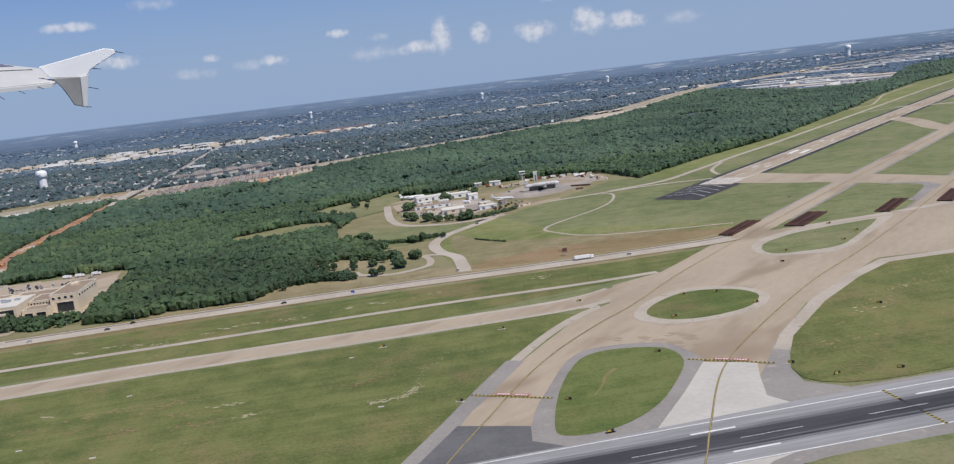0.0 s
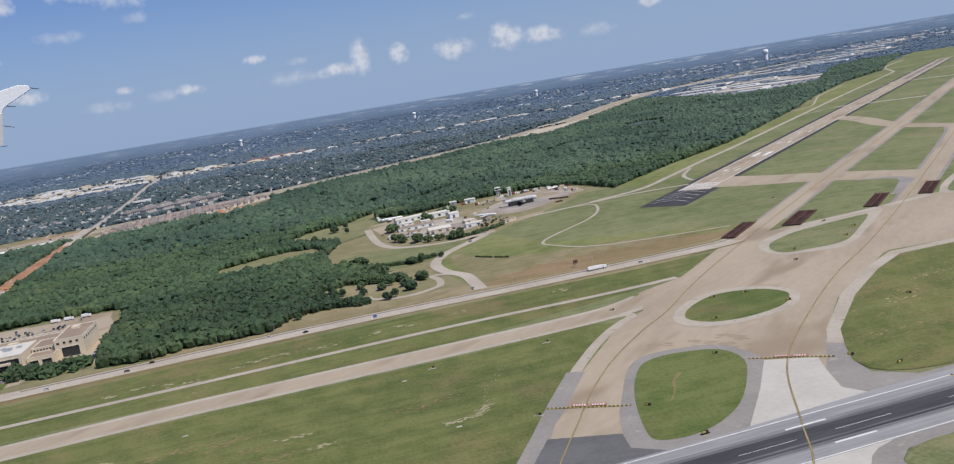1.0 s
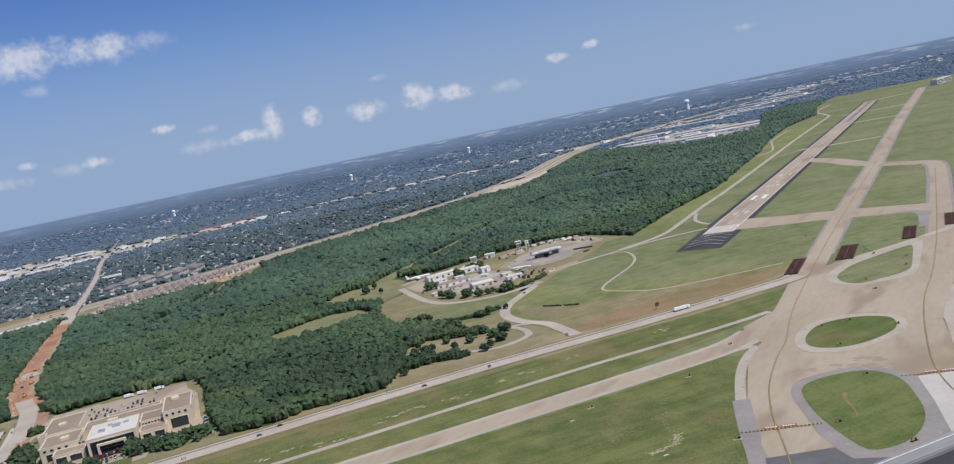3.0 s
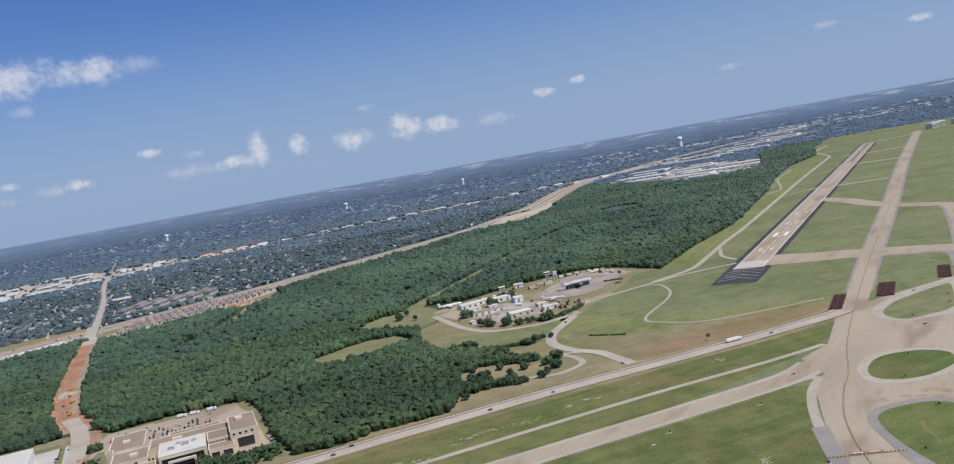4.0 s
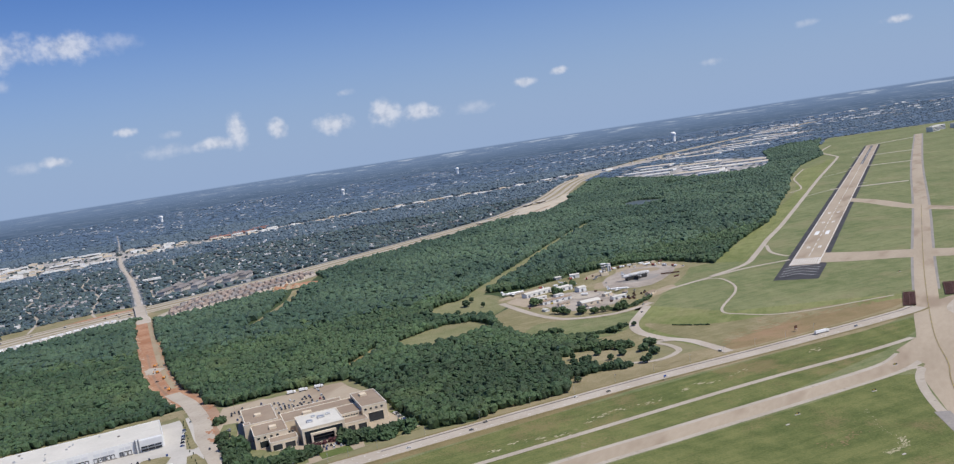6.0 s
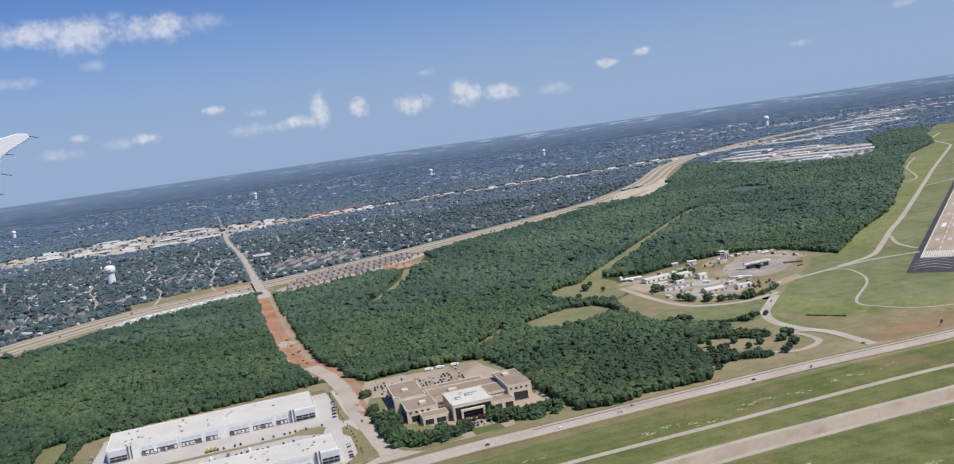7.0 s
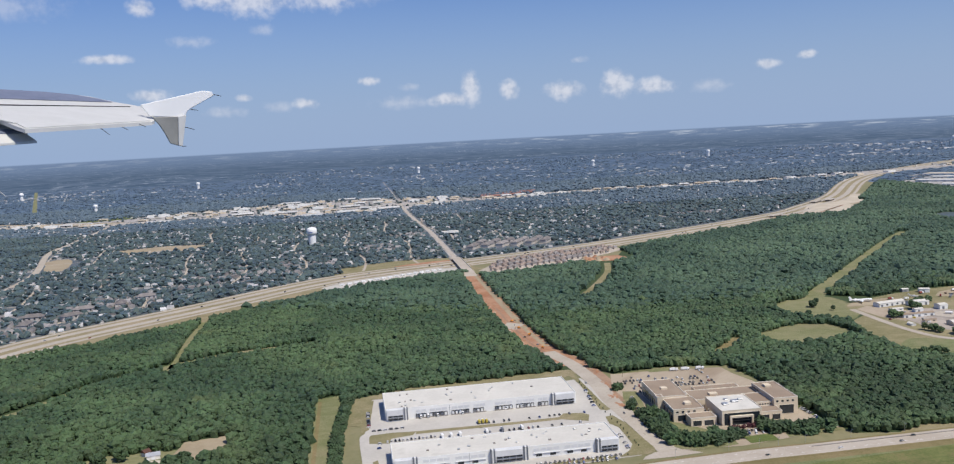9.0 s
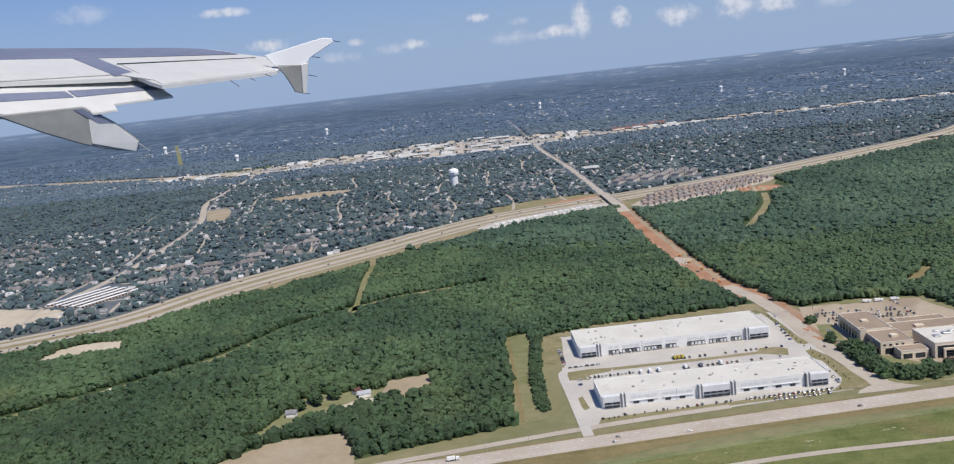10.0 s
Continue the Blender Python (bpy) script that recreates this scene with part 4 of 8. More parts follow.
for n, w, z, m in ((0.3, 11.0, 0.205, "scuffed"), (0.4, 8.4, 0.21, "rubbed"), (0.6, 5.6, 0.215, "rubber"), (-3.2, 0.7, 0.215, "rubber"), (-4.3, 0.35, 0.215, "rubbed")):
    ribbon("runway", [on_runway(-600, n), on_runway(700, n)], w, z, M[m], "dark tyre rubber laid along the runway", "runway")
area("pavement", [on_runway(*p) for p in ((-30, -9.9), (7, -9.9), (2, -11.5), (-1, -13.5), (-4, -17), (-6, -30), (-40, -30))], 0.221, M["white_con"], "pale concrete at the far side entrance of the runway", "paving")
area("pavement", [on_runway(*p) for p in ((7, -9.9), (60, -9.9), (60, -13.7), (12, -13.4), (6, -14.6), (2, -18), (-1, -30), (-6, -30), (-4, -17), (-1, -13.5), (2, -11.5))], 0.225, M["shoulder"], "grey paved runway shoulder", "paving")
area("ground", [on_runway(*p) for p in ((12, -13.6), (6, -14.8), (2, -18.2), (-1, -30), (120, -30), (120, -14.2), (60, -13.9))], 0.229, M["grass"], "mown grass beside the runway", "grass")
bm = bmesh.new()
for n in (-9.5, 9.5):
    ribbon("", [on_runway(-600, n), on_runway(700, n)], 0.32, 0.23, None, "", bm=bm)
for s in range(-560, 700, 49):
    for n in (-5.2, 5.2):
        dashes(bm, on_runway(s + 16 - 0.4 * n, n), on_runway(s + 26 - 0.4 * n, n), 9.5, 5, 0.6, 0.235)
    dashes(bm, on_runway(s, 0), on_runway(s + 44, 0), 13, 9, 0.14, 0.235)
tagged(part("runway_marking", bm, M["mark"]), "white runway edge lines and bars", "marking", kind="structure")

ribbon("runway", [(116 + 0.607 * s, 494 + 0.795 * s) for s in (760, 1140)], 4.0, 0.165, M["rubbed"], "dark tyre rubber on the far runway end", "runway")
bm = bmesh.new()
D2 = (Vector(RWY[1]) - Vector(RWY[0])).normalized()
N2 = Vector((D2.y, -D2.x))
O2 = Vector(RWY[0])
for n in (-9, 9):
    ribbon("", [O2 + N2 * n, O2 + D2 * 1150 + N2 * n], 0.45, 0.2, None, "", bm=bm)
for k in range(12):
    n = -8.0 + 1.46 * k
    dashes(bm, O2 + N2 * n + D2 * 2, O2 + N2 * n + D2 * 25, 23, 5, 0.62, 0.2)
for n in (-3.9, 3.9):
    dashes(bm, O2 + N2 * n + D2 * 127, O2 + N2 * n + D2 * 146, 19, 5, 3.0, 0.2)
for s in (65, 190, 250):
    for n in (-4.5, -3.2, 3.2, 4.5):
        dashes(bm, O2 + N2 * n + D2 * s, O2 + N2 * n + D2 * (s + 9), 9, 5, 0.7, 0.2)
dashes(bm, O2 + D2 * 30, O2 + D2 * 1100, 13, 9, 0.4, 0.2)
tagged(part("runway_marking", bm, M["mark"]), "white threshold stripes and runway bars", "marking", kind="structure")
bm = bmesh.new()
for k in range(4):
    tip = O2 - D2 * (2 + 9 * k)
    for s in (-1, 1):
        dashes(bm, tip, tip - D2 * 8 + N2 * s * 11, 30, 5, 0.45, 0.18)
tagged(part("runway_marking", bm, M["mark"]), "pale chevrons on the black pad", "marking", kind="structure")

# yellow and black centre lines, hold lines with red boards
bm, bk = bmesh.new(), bmesh.new()
for line in ([(-20, 148), (-13, 168), (-7, 184), (0, 203), (10, 224), (24, 246), (36, 262), (60, 300), (114, 374), (186, 469), (327, 652)], [(27, 136), (30, 143), (33, 151), (37, 165), (47, 196), (62, 223), (93, 268), (127, 309), (187, 388), (310, 556)]):
    ribbon("", line, 0.42, 0.232, None, "", 4, bm=bk)
    ribbon("", line, 0.1, 0.238, None, "", 4, bm=bm)
tagged(part("taxiway_marking", bk, M["stain"]), "dark border of the taxiway centre line", "marking", kind="structure")
HOLDS = (((-12.5, 196.3), (6.5, 189)), ((41, 206), (59.5, 197.2)), ((75, 174), (79, 154.5)))
for a, b in HOLDS:
    ribbon("", [a, b], 0.7, 0.21, None, "", bm=bm)
tagged(part("taxiway_marking", bm, M["yellow"]), "yellow centre lines and hold lines", "marking", kind="structure")
bk = bmesh.new()
for a, b in HOLDS:
    a, b = Vector(a), Vector(b)
    dashes(bk, a, b, 0.5, 0.5, 0.72, 0.245)
tagged(part("taxiway_marking", bk, M["black"]), "black bars of the hold lines", "marking", kind="structure")
for (a, b), w in ((HOLDS[0], 0), (HOLDS[1], 1)):
    a, b = Vector(a), Vector(b)
    d = (b - a).normalized()
    n = Vector((-d.y, d.x))
    c = (a + b) / 2 + n * 1.4
    for s in (-1, 1):
        brd, bars = bmesh.new(), bmesh.new()
        dashes(brd, c + d * (0.3 if s > 0 else -4.2), c + d * (4.2 if s > 0 else -0.3), 6, 1, 1.5, 0.235)
        tagged(part("taxiway_marking", brd, M["red"]), "painted red hold board on the taxiway", "marking", kind="structure")
        dashes(bars, c + d * (0.6 if s > 0 else -3.9), c + d * (3.9 if s > 0 else -0.6), 0.35, 0.3, 0.95, 0.25)
        tagged(part("taxiway_marking", bars, M["mark"]), "white bars of painted lettering on red", "marking", kind="structure")
# patches on the grass
ribbon("ground", [(23, 205), (20, 200), (18.5, 194), (16, 188)], (1.1, 0.3), 0.2, M["dry"], "bare brown streak on the grass island", "bare ground", 5)
def patches(spots, n, along, across, lo, hi, turn, material, label, z):
    """Ragged bare patches strewn round a few spots, lying on the turf."""
    bm, d = bmesh.new(), Vector((math.cos(radians(turn)), math.sin(radians(turn))))
    for x, y in spots:
        for k in range(n):
            q = Vector((x, y)) + d * random.gauss(0, along) + Vector((-d.y, d.x)) * random.gauss(0, across)
            r, z = random.uniform(lo, hi), z + 0.0004
            bm.faces.new([bm.verts.new((*(q + d * r * random.uniform(0.8, 2.0) * math.cos(i * 0.698) + Vector((-d.y, d.x)) * r * random.uniform(0.45, 1.0) * math.sin(i * 0.698)), z)) for i in range(9)])
    tagged(part("bare_patches", bm, material), label, "bare ground", kind="stuff")


random.seed(5)
patches([(-8, 350), (4, 357), (16, 362), (30, 366), (44, 369), (60, 371), (76, 371), (-2, 344), (24, 358), (50, 364)], 22, 6.0, 2.4, 0.4, 1.5, 8, M["bank"], "brown earth showing through the grass bank", 0.075)
patches([(0, 366), (20, 374), (44, 378), (70, 380)], 14, 7.0, 2.5, 0.3, 1.1, 8, M["bank"], "brown worn patches on the slope", 0.09)
patches([(-100, 326), (-88, 329), (-76, 332), (-64, 334), (-50, 337), (-38, 341)], 20, 4.0, 2.0, 0.5, 1.6, 12, M["verge"], "bare tan earth beside the road", 0.1)
STREAK = curve_points([(-36, 199), (-31, 200), (-28, 203), (-26, 208), (-26, 215), (-23, 224), (-19, 235)], False, 3)
patches(STREAK[:9], 9, 0.9, 0.7, 0.12, 0.42, 20, M["chalk"], "broken pale chalk along a trench in the grass", 0.06)
patches(STREAK[8:], 5, 0.5, 0.6, 0.06, 0.2, 60, M["chalk"], "thin pale chalk along a trench in the grass", 0.07)
patches([(-125, 212), (-68, 198), (-77, 208), (-73, 208), (-36, 198), (-66, 199)], 7, 1.1, 0.6, 0.15, 0.6, 10, M["chalk"], "pale chalky patches in the infield grass", 0.06)
patches([(-138, 277), (-126, 277), (-106, 283), (-100, 286), (-95, 289), (-88, 289), (-76, 291), (-146, 273), (-118, 275), (-190, 268), (-204, 262), (-215, 268), (-60, 296), (-52, 300), (-46, 299), (-30, 305), (10, 312)], 9, 2.6, 0.8, 0.2, 0.75, 14, M["chalk"], "pale chalky scrapes in the grass beside the road", 0.06)
patches([(-250, 256), (-280, 246), (-320, 236), (-300, 226), (-350, 224), (95, 232), (110, 250)], 6, 4.0, 1.0, 0.2, 0.6, 16, M["chalk"], "pale scrapes in the airfield grass", 0.18)
patches([(-110, 209), (-104, 212), (-96, 211), (-90, 214), (-84, 203), (-78, 196), (-124, 203), (-112, 199), (-100, 196), (-44, 213), (-38, 216)], 26, 4.0, 1.3, 0.12, 0.5, 8, M["bank"], "rough brown tussocks in the infield grass", 0.062)
patches([(89, 227), (100, 238), (113, 251), (80, 208), (127, 260)], 22, 4.5, 2.0, 0.15, 0.6, 30, M["bank"], "brown worn patches in the grass", 0.19)
patches([(30, 228), (40, 220), (46, 223)], 10, 5.0, 1.5, 0.5, 1.6, 150, M["stain_pink"], "reddish stain on the taxiway concrete", 0.106)
line = curve_points(DIRT[4:], False, 9)
edge = [p + Vector((b.y - a.y, a.x - b.x)).normalized() * k for a, p, b in zip(line, line[1:], line[2:]) for k in (-7.0, 7.6)]
patches(edge, 5, 1.8, 0.8, 0.5, 1.5, 105, M["dirt"], "ragged red earth along the road works", 0.125)
patches(edge[::2], 4, 2.0, 1.0, 0.4, 1.2, 100, M["sand"], "pale gravel spilt along the road works", 0.13)
patches(line[2::3], 4, 2.5, 2.0, 0.4, 1.3, 105, M["rut"], "churned brown earth on the road bed", 0.15)
patches([(-262, 424), (-258, 400), (-256, 378), (-254, 362), (-266, 440)], 8, 3.0, 1.0, 0.5, 1.4, 100, M["dirt"], "red earth spilt beside the dusty road", 0.18)
for x, y in ((-98, 181), (-34, 195), (-107, 223), (-48, 237), (-120, 190)):
    slab = thing("drain_slab", (x, y, 0.05), "small pale concrete drain slab in the grass", "slab", "drain slabs", 12)
    part("slab", boxes((-0.7, 0.7, -0.35, 0.35, 0, 0.12), bevel=0.02), M["white_con"], slab)


# ---- woods ----
def blob(seed, level, rough, cut=-0.4):
    """A lumpy crown round the origin: vertices and faces as arrays."""
    bm = bmesh.new()
    bmesh.ops.create_icosphere(bm, subdivisions=level, radius=1.0)
    for v in bm.verts:
        v.co *= 1 + rough * noise.noise(v.co * 1.5 + Vector((seed * 7.1, seed * 3.3, 0))) + 0.9 * rough * noise.noise(v.co * 3.7 + Vector((0, seed, 9))) + (0.7 * rough * noise.noise(v.co * 7.5 + Vector((seed, 4, 0))) if level > 2 else 0)
    bm.verts.ensure_lookup_table()
    # open below: faces turned away from the camera overhead are left out
    keep = [f for f in bm.faces if max(v.co.z for v in f.verts) > cut]
    used = sorted({v.index for f in keep for v in f.verts})
    place = {k: i for i, k in enumerate(used)}
    out = np.array([bm.verts[k].co for k in used]), np.array([[place[v.index] for v in f.verts] for f in keep])
    bm.free()
    return out


def crowns(name, x, y, r, h, level, rough, material, label, category="trees", lift=0.45, smooth=False, cut=-0.4):
    """One mesh of many crowns standing on the ground."""
    rng = np.random.default_rng(len(x))
    kinds = [blob(k, level, rough, cut) for k in range(7)]
    pick, turn = rng.integers(0, 7, len(x)), rng.uniform(0, 6.28, len(x))
    vs, fs, base = [], [], 0
    for k, (v, f) in enumerate(kinds):
        i = np.where(pick == k)[0]
        if not len(i):
            continue
        c, s = np.cos(turn[i])[:, None], np.sin(turn[i])[:, None]
        p = np.stack(((v[:, 0] * c - v[:, 1] * s) * r[i, None] + x[i, None], (v[:, 0] * s + v[:, 1] * c) * r[i, None] + y[i, None],
                      np.maximum(0.0, (v[None, :, 2] * 0.55 + lift) * h[i, None] if lift else h[i, None] - 0.85 * r[i, None] * (1 - np.where(v[None, :, 2] < 0, 1.9, 1.0) * v[None, :, 2]))), 2)
        vs.append(p.reshape(-1, 3))
        fs.append((f[None] + (base + np.arange(len(i)) * len(v))[:, None, None]).reshape(-1, 3))
        base += len(i) * len(v)
    vs, fs = np.concatenate(vs), np.concatenate(fs)
    me = bpy.data.meshes.new(name)
    me.vertices.add(len(vs)), me.loops.add(fs.size), me.polygons.add(len(fs))
    me.vertices.foreach_set("co", vs.astype(np.float32).ravel())
    me.loops.foreach_set("vertex_index", fs.astype(np.int32).ravel())
    me.polygons.foreach_set("loop_start", np.arange(0, fs.size, 3, dtype=np.int32))
    me.polygons.foreach_set("use_smooth", np.full(len(fs), smooth))
    me.update(calc_edges=True)
    me.materials.append(material)
    return tagged(new(name, me), label, category, kind="stuff")


def scatter(x0, x1, y0, y1, step, seed, jitter=0.42):
    rng = np.random.default_rng(seed)
    gx, gy = np.meshgrid(np.arange(x0, x1, step), np.arange(y0, y1, step))
    gx = gx + (np.arange(gx.shape[0]) % 2)[:, None] * step / 2
    n = gx.size
    return gx.ravel() + rng.uniform(-jitter, jitter, n) * step, gy.ravel() + rng.uniform(-jitter, jitter, n) * step, rng


GLADES = [[(-158, 495), (-124, 519), (-105, 514), (-94, 483), (-115, 472), (-137, 462), (-155, 471)], [(-132, 556), (-115, 592), (-82, 608), (-70, 575), (-72, 553), (-90, 523), (-112, 535)], [(-196, 452), (-186, 466), (-172, 490), (-166, 486), (-178, 462), (-186, 450)], [(-502, 225), (-500, 243), (-485, 263), (-457, 269), (-446, 250), (-440, 228)], [(-453, 303), (-455, 331), (-436, 339), (-430, 322), (-435, 313), (-442, 305)], [(-500, 262), (-494, 285), (-490, 312), (-470, 318), (-450, 320), (-450, 303), (-462, 292), (-480, 282), (-490, 262)]]
GLADES += [[(-408, 391), (-396, 396), (-373, 277), (-386, 270)], [(-690, 386), (-692, 415), (-680, 424), (-655, 428), (-642, 405), (-660, 396)], [(-93, 349), (-62, 350), (-44, 372), (-48, 391), (-70, 391), (-88, 382)], [(-64, 402), (-50, 410), (-34, 404), (-36, 384), (-46, 376), (-66, 384)], [(-95, 520), (-66, 520), (-50, 600), (-90, 612)], [(-80, 560), (-60, 588), (-5, 620), (42, 628), (70, 606), (60, 540), (0, 470), (-60, 480)]]
GLADES += [[(60, 1160), (100, 1160), (140, 1184), (190, 1272), (225, 1345), (215, 1410), (160, 1330), (100, 1255)], [(-250, 822), (-238, 880), (-198, 905), (-182, 850), (-212, 812)]]
GLADES += [[(-256, 398), (-255, 418), (-234, 425), (-194, 424.5), (-189, 411), (-182, 395), (-190, 380)]]
GLADES += [[(205, 1096), (250, 1130), (275, 1085), (262, 1055), (216, 1030)], [(120, 1026), (150, 1058), (170, 1052), (136, 1020)], [(362, 1292), (368, 1324), (420, 1334), (412, 1308)], [(286, 1396), (298, 1426), (346, 1432), (340, 1408)], [(622, 1420), (640, 1410), (670, 1352), (652, 1344)]]
LINES = [(DIRT, 8.5), (TRAIL, 7.0), ([(-252, 654), (-238, 703), (-224, 762), (-219, 819)], 7.5), ([(-548, 622), (-535, 550), (-521, 492), (-512, 450)], 3.4),
         ([(-640, 300), (-573, 370), (-545, 440), (-530, 457), (-496, 494), (-440, 520)], 5.6), (HIGHWAY, 26), (SOUTH_VERGE, 14), ([(-480, 740), (-440, 782), (-375, 815)], 22), (ROAD, 10), ([(-80, 562), (-60, 586), (-5, 618), (42, 626)], 3)]


def wooded(x, y):
    ok = inside(WOODS, x, y)
    for g in GLADES:
        ok &= ~inside(g, x, y)
    for line, half in LINES:
        ok &= ~near_line(line, half, x, y)
    return ok


def plant_woods():
    """Three belts: finely shaped crowns beside the airfield, then plainer ones, then the far woods. Leaf colour pales
    with distance as painted haze.
    """
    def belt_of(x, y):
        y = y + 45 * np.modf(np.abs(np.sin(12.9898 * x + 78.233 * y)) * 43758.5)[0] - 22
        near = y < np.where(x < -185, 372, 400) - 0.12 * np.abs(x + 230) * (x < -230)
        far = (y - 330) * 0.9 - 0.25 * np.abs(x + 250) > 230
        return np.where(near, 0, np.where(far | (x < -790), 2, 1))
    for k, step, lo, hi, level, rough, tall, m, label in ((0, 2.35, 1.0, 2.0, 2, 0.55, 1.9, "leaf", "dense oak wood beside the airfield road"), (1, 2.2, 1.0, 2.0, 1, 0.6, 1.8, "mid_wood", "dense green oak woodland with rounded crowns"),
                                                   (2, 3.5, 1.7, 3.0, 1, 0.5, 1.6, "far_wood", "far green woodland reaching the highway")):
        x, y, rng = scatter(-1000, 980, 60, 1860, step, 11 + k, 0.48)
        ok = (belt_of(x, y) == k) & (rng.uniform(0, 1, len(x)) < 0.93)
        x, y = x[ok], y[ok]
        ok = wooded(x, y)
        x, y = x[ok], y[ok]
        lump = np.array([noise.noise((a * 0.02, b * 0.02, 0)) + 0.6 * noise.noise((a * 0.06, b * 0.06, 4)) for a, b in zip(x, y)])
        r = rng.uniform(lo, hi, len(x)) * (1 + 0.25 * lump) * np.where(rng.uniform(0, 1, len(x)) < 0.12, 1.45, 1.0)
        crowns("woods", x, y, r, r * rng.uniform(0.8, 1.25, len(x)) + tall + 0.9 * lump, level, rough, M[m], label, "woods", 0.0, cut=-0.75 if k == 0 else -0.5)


plant_woods()


# ---- town beyond the highway ----
def houses(name, x, y, turn, size, walls, roofs, label):
    """One mesh of many small gabled houses."""
    u = np.array([(-1, -0.7, 0), (1, -0.7, 0), (1, 0.7, 0), (-1, 0.7, 0), (-1, -0.7, 0.62), (1, -0.7, 0.62), (1, 0.7, 0.62), (-1, 0.7, 0.62), (-1, 0, 1.1), (1, 0, 1.1)])
    c, s = np.cos(turn)[:, None], np.sin(turn)[:, None]
    p = np.stack(((u[:, 0] * c - u[:, 1] * s) * size[:, None] + x[:, None], (u[:, 0] * s + u[:, 1] * c) * size[:, None] + y[:, None], u[None, :, 2] * size[:, None] + 0 * c), 2).reshape(-1, 3)
    quads, mats = [], []
    base = np.arange(len(x)) * 10
    for f, m in (((0, 1, 5, 4), 0), ((2, 3, 7, 6), 0), ((1, 2, 6, 9, 5), 0), ((3, 0, 4, 8, 7), 0), ((4, 5, 9, 8), 1), ((6, 7, 8, 9), 1)):
        quads += [tuple(b + i for i in f) for b in base]
        mats += [m] * len(base)
    me = bpy.data.meshes.new(name)
    me.from_pydata(p.tolist(), [], quads)
    me.polygons.foreach_set("material_index", mats)
    me.materials.append(walls), me.materials.append(roofs)
    return tagged(new(name, me), label, "houses", kind="stuff")


TOWN_GAPS = [[(-918, 1035), (-900, 1075), (-850, 1020), (-825, 930), (-860, 930), (-890, 990)], [(-870, 1110), (-800, 1160), (-730, 1150), (-740, 1100), (-820, 1080)],
             [(-850, 470), (-880, 540), (-800, 530), (-765, 522), (-748, 496), (-775, 462)], [(-470, 800), (-500, 850), (-440, 900), (-372, 905), (-365, 880), (-420, 850)], SHOPS,
             [(-800, 545), (-800, 600), (-755, 605), (-722, 530), (-742, 515), (-770, 525)], [(-376, 955), (-362, 1035), (-270, 1035), (-255, 985), (-330, 945)]]
WILD = [(-1600, 1000), (-1480, 1500), (-1250, 1420), (-1120, 1420), (-960, 1130), (-900, 960), (-990, 910), (-1100, 960), (-1200, 900)]
ESTATES = [(-1040, 820, 60, 40), (-985, 745, 45, 35), (-850, 625, 45, 22), (-920, 895, 45, 18), (-700, 615, 50, 38), (-660, 700, 40, 30), (-590, 845, 60, 30), (-450, 1146, 26, 34), (-30, 1262, 60, 14), (-540, 900, 40, 22), (-620, 780, 30, 22), (-480, 1010, 28, 40)]


EAST_ROAD = [(1000, 2050), (1140, 2095), (1278, 2122), (1628, 2231), (2300, 2560)]
EAST_YARDS = [[(418, 1690), (440, 1370), (525, 1305), (600, 1400), (690, 1570), (670, 1740), (590, 1880), (500, 1850)],
              [(660, 1990), (720, 1910), (900, 1960), (1060, 2170), (1230, 2350), (1440, 2640), (1640, 3060), (1560, 3040), (1300, 2740), (1090, 2500), (900, 2260), (760, 2050)]]


def in_sheet(x, y):
    """Within the ground beyond the town."""
    d, a = np.hypot(x + 277, y + 51), np.degrees(np.arctan2(x + 277, y + 51))
    return d < np.where(a < -17.5, 3600, 4420)


def in_town(x, y, street=4.5):
    ok = inside(TOWN, x, y)
    for g in TOWN_GAPS:
        ok &= ~inside(g, x, y)
    for line, half in ((HIGHWAY, 27), (CROSS, street + 3), (MAIN_ST, 16), (MAIN_ST[5:], 48), (MAIN_ST[:3], 30), (SIDE, 6)):
        ok &= ~near_line(line, half, x, y)
    for line in STREETS:
        ok &= ~near_line(line[::2] + line[-1:], 2.6, x, y)
    return ok


def estate(x, y):
    ok = np.zeros(len(x), bool)
    for cx, cy, rx, ry in ESTATES:
        ok |= ((x - cx) / rx) ** 2 + ((y - cy) / ry) ** 2 < 1
    return ok


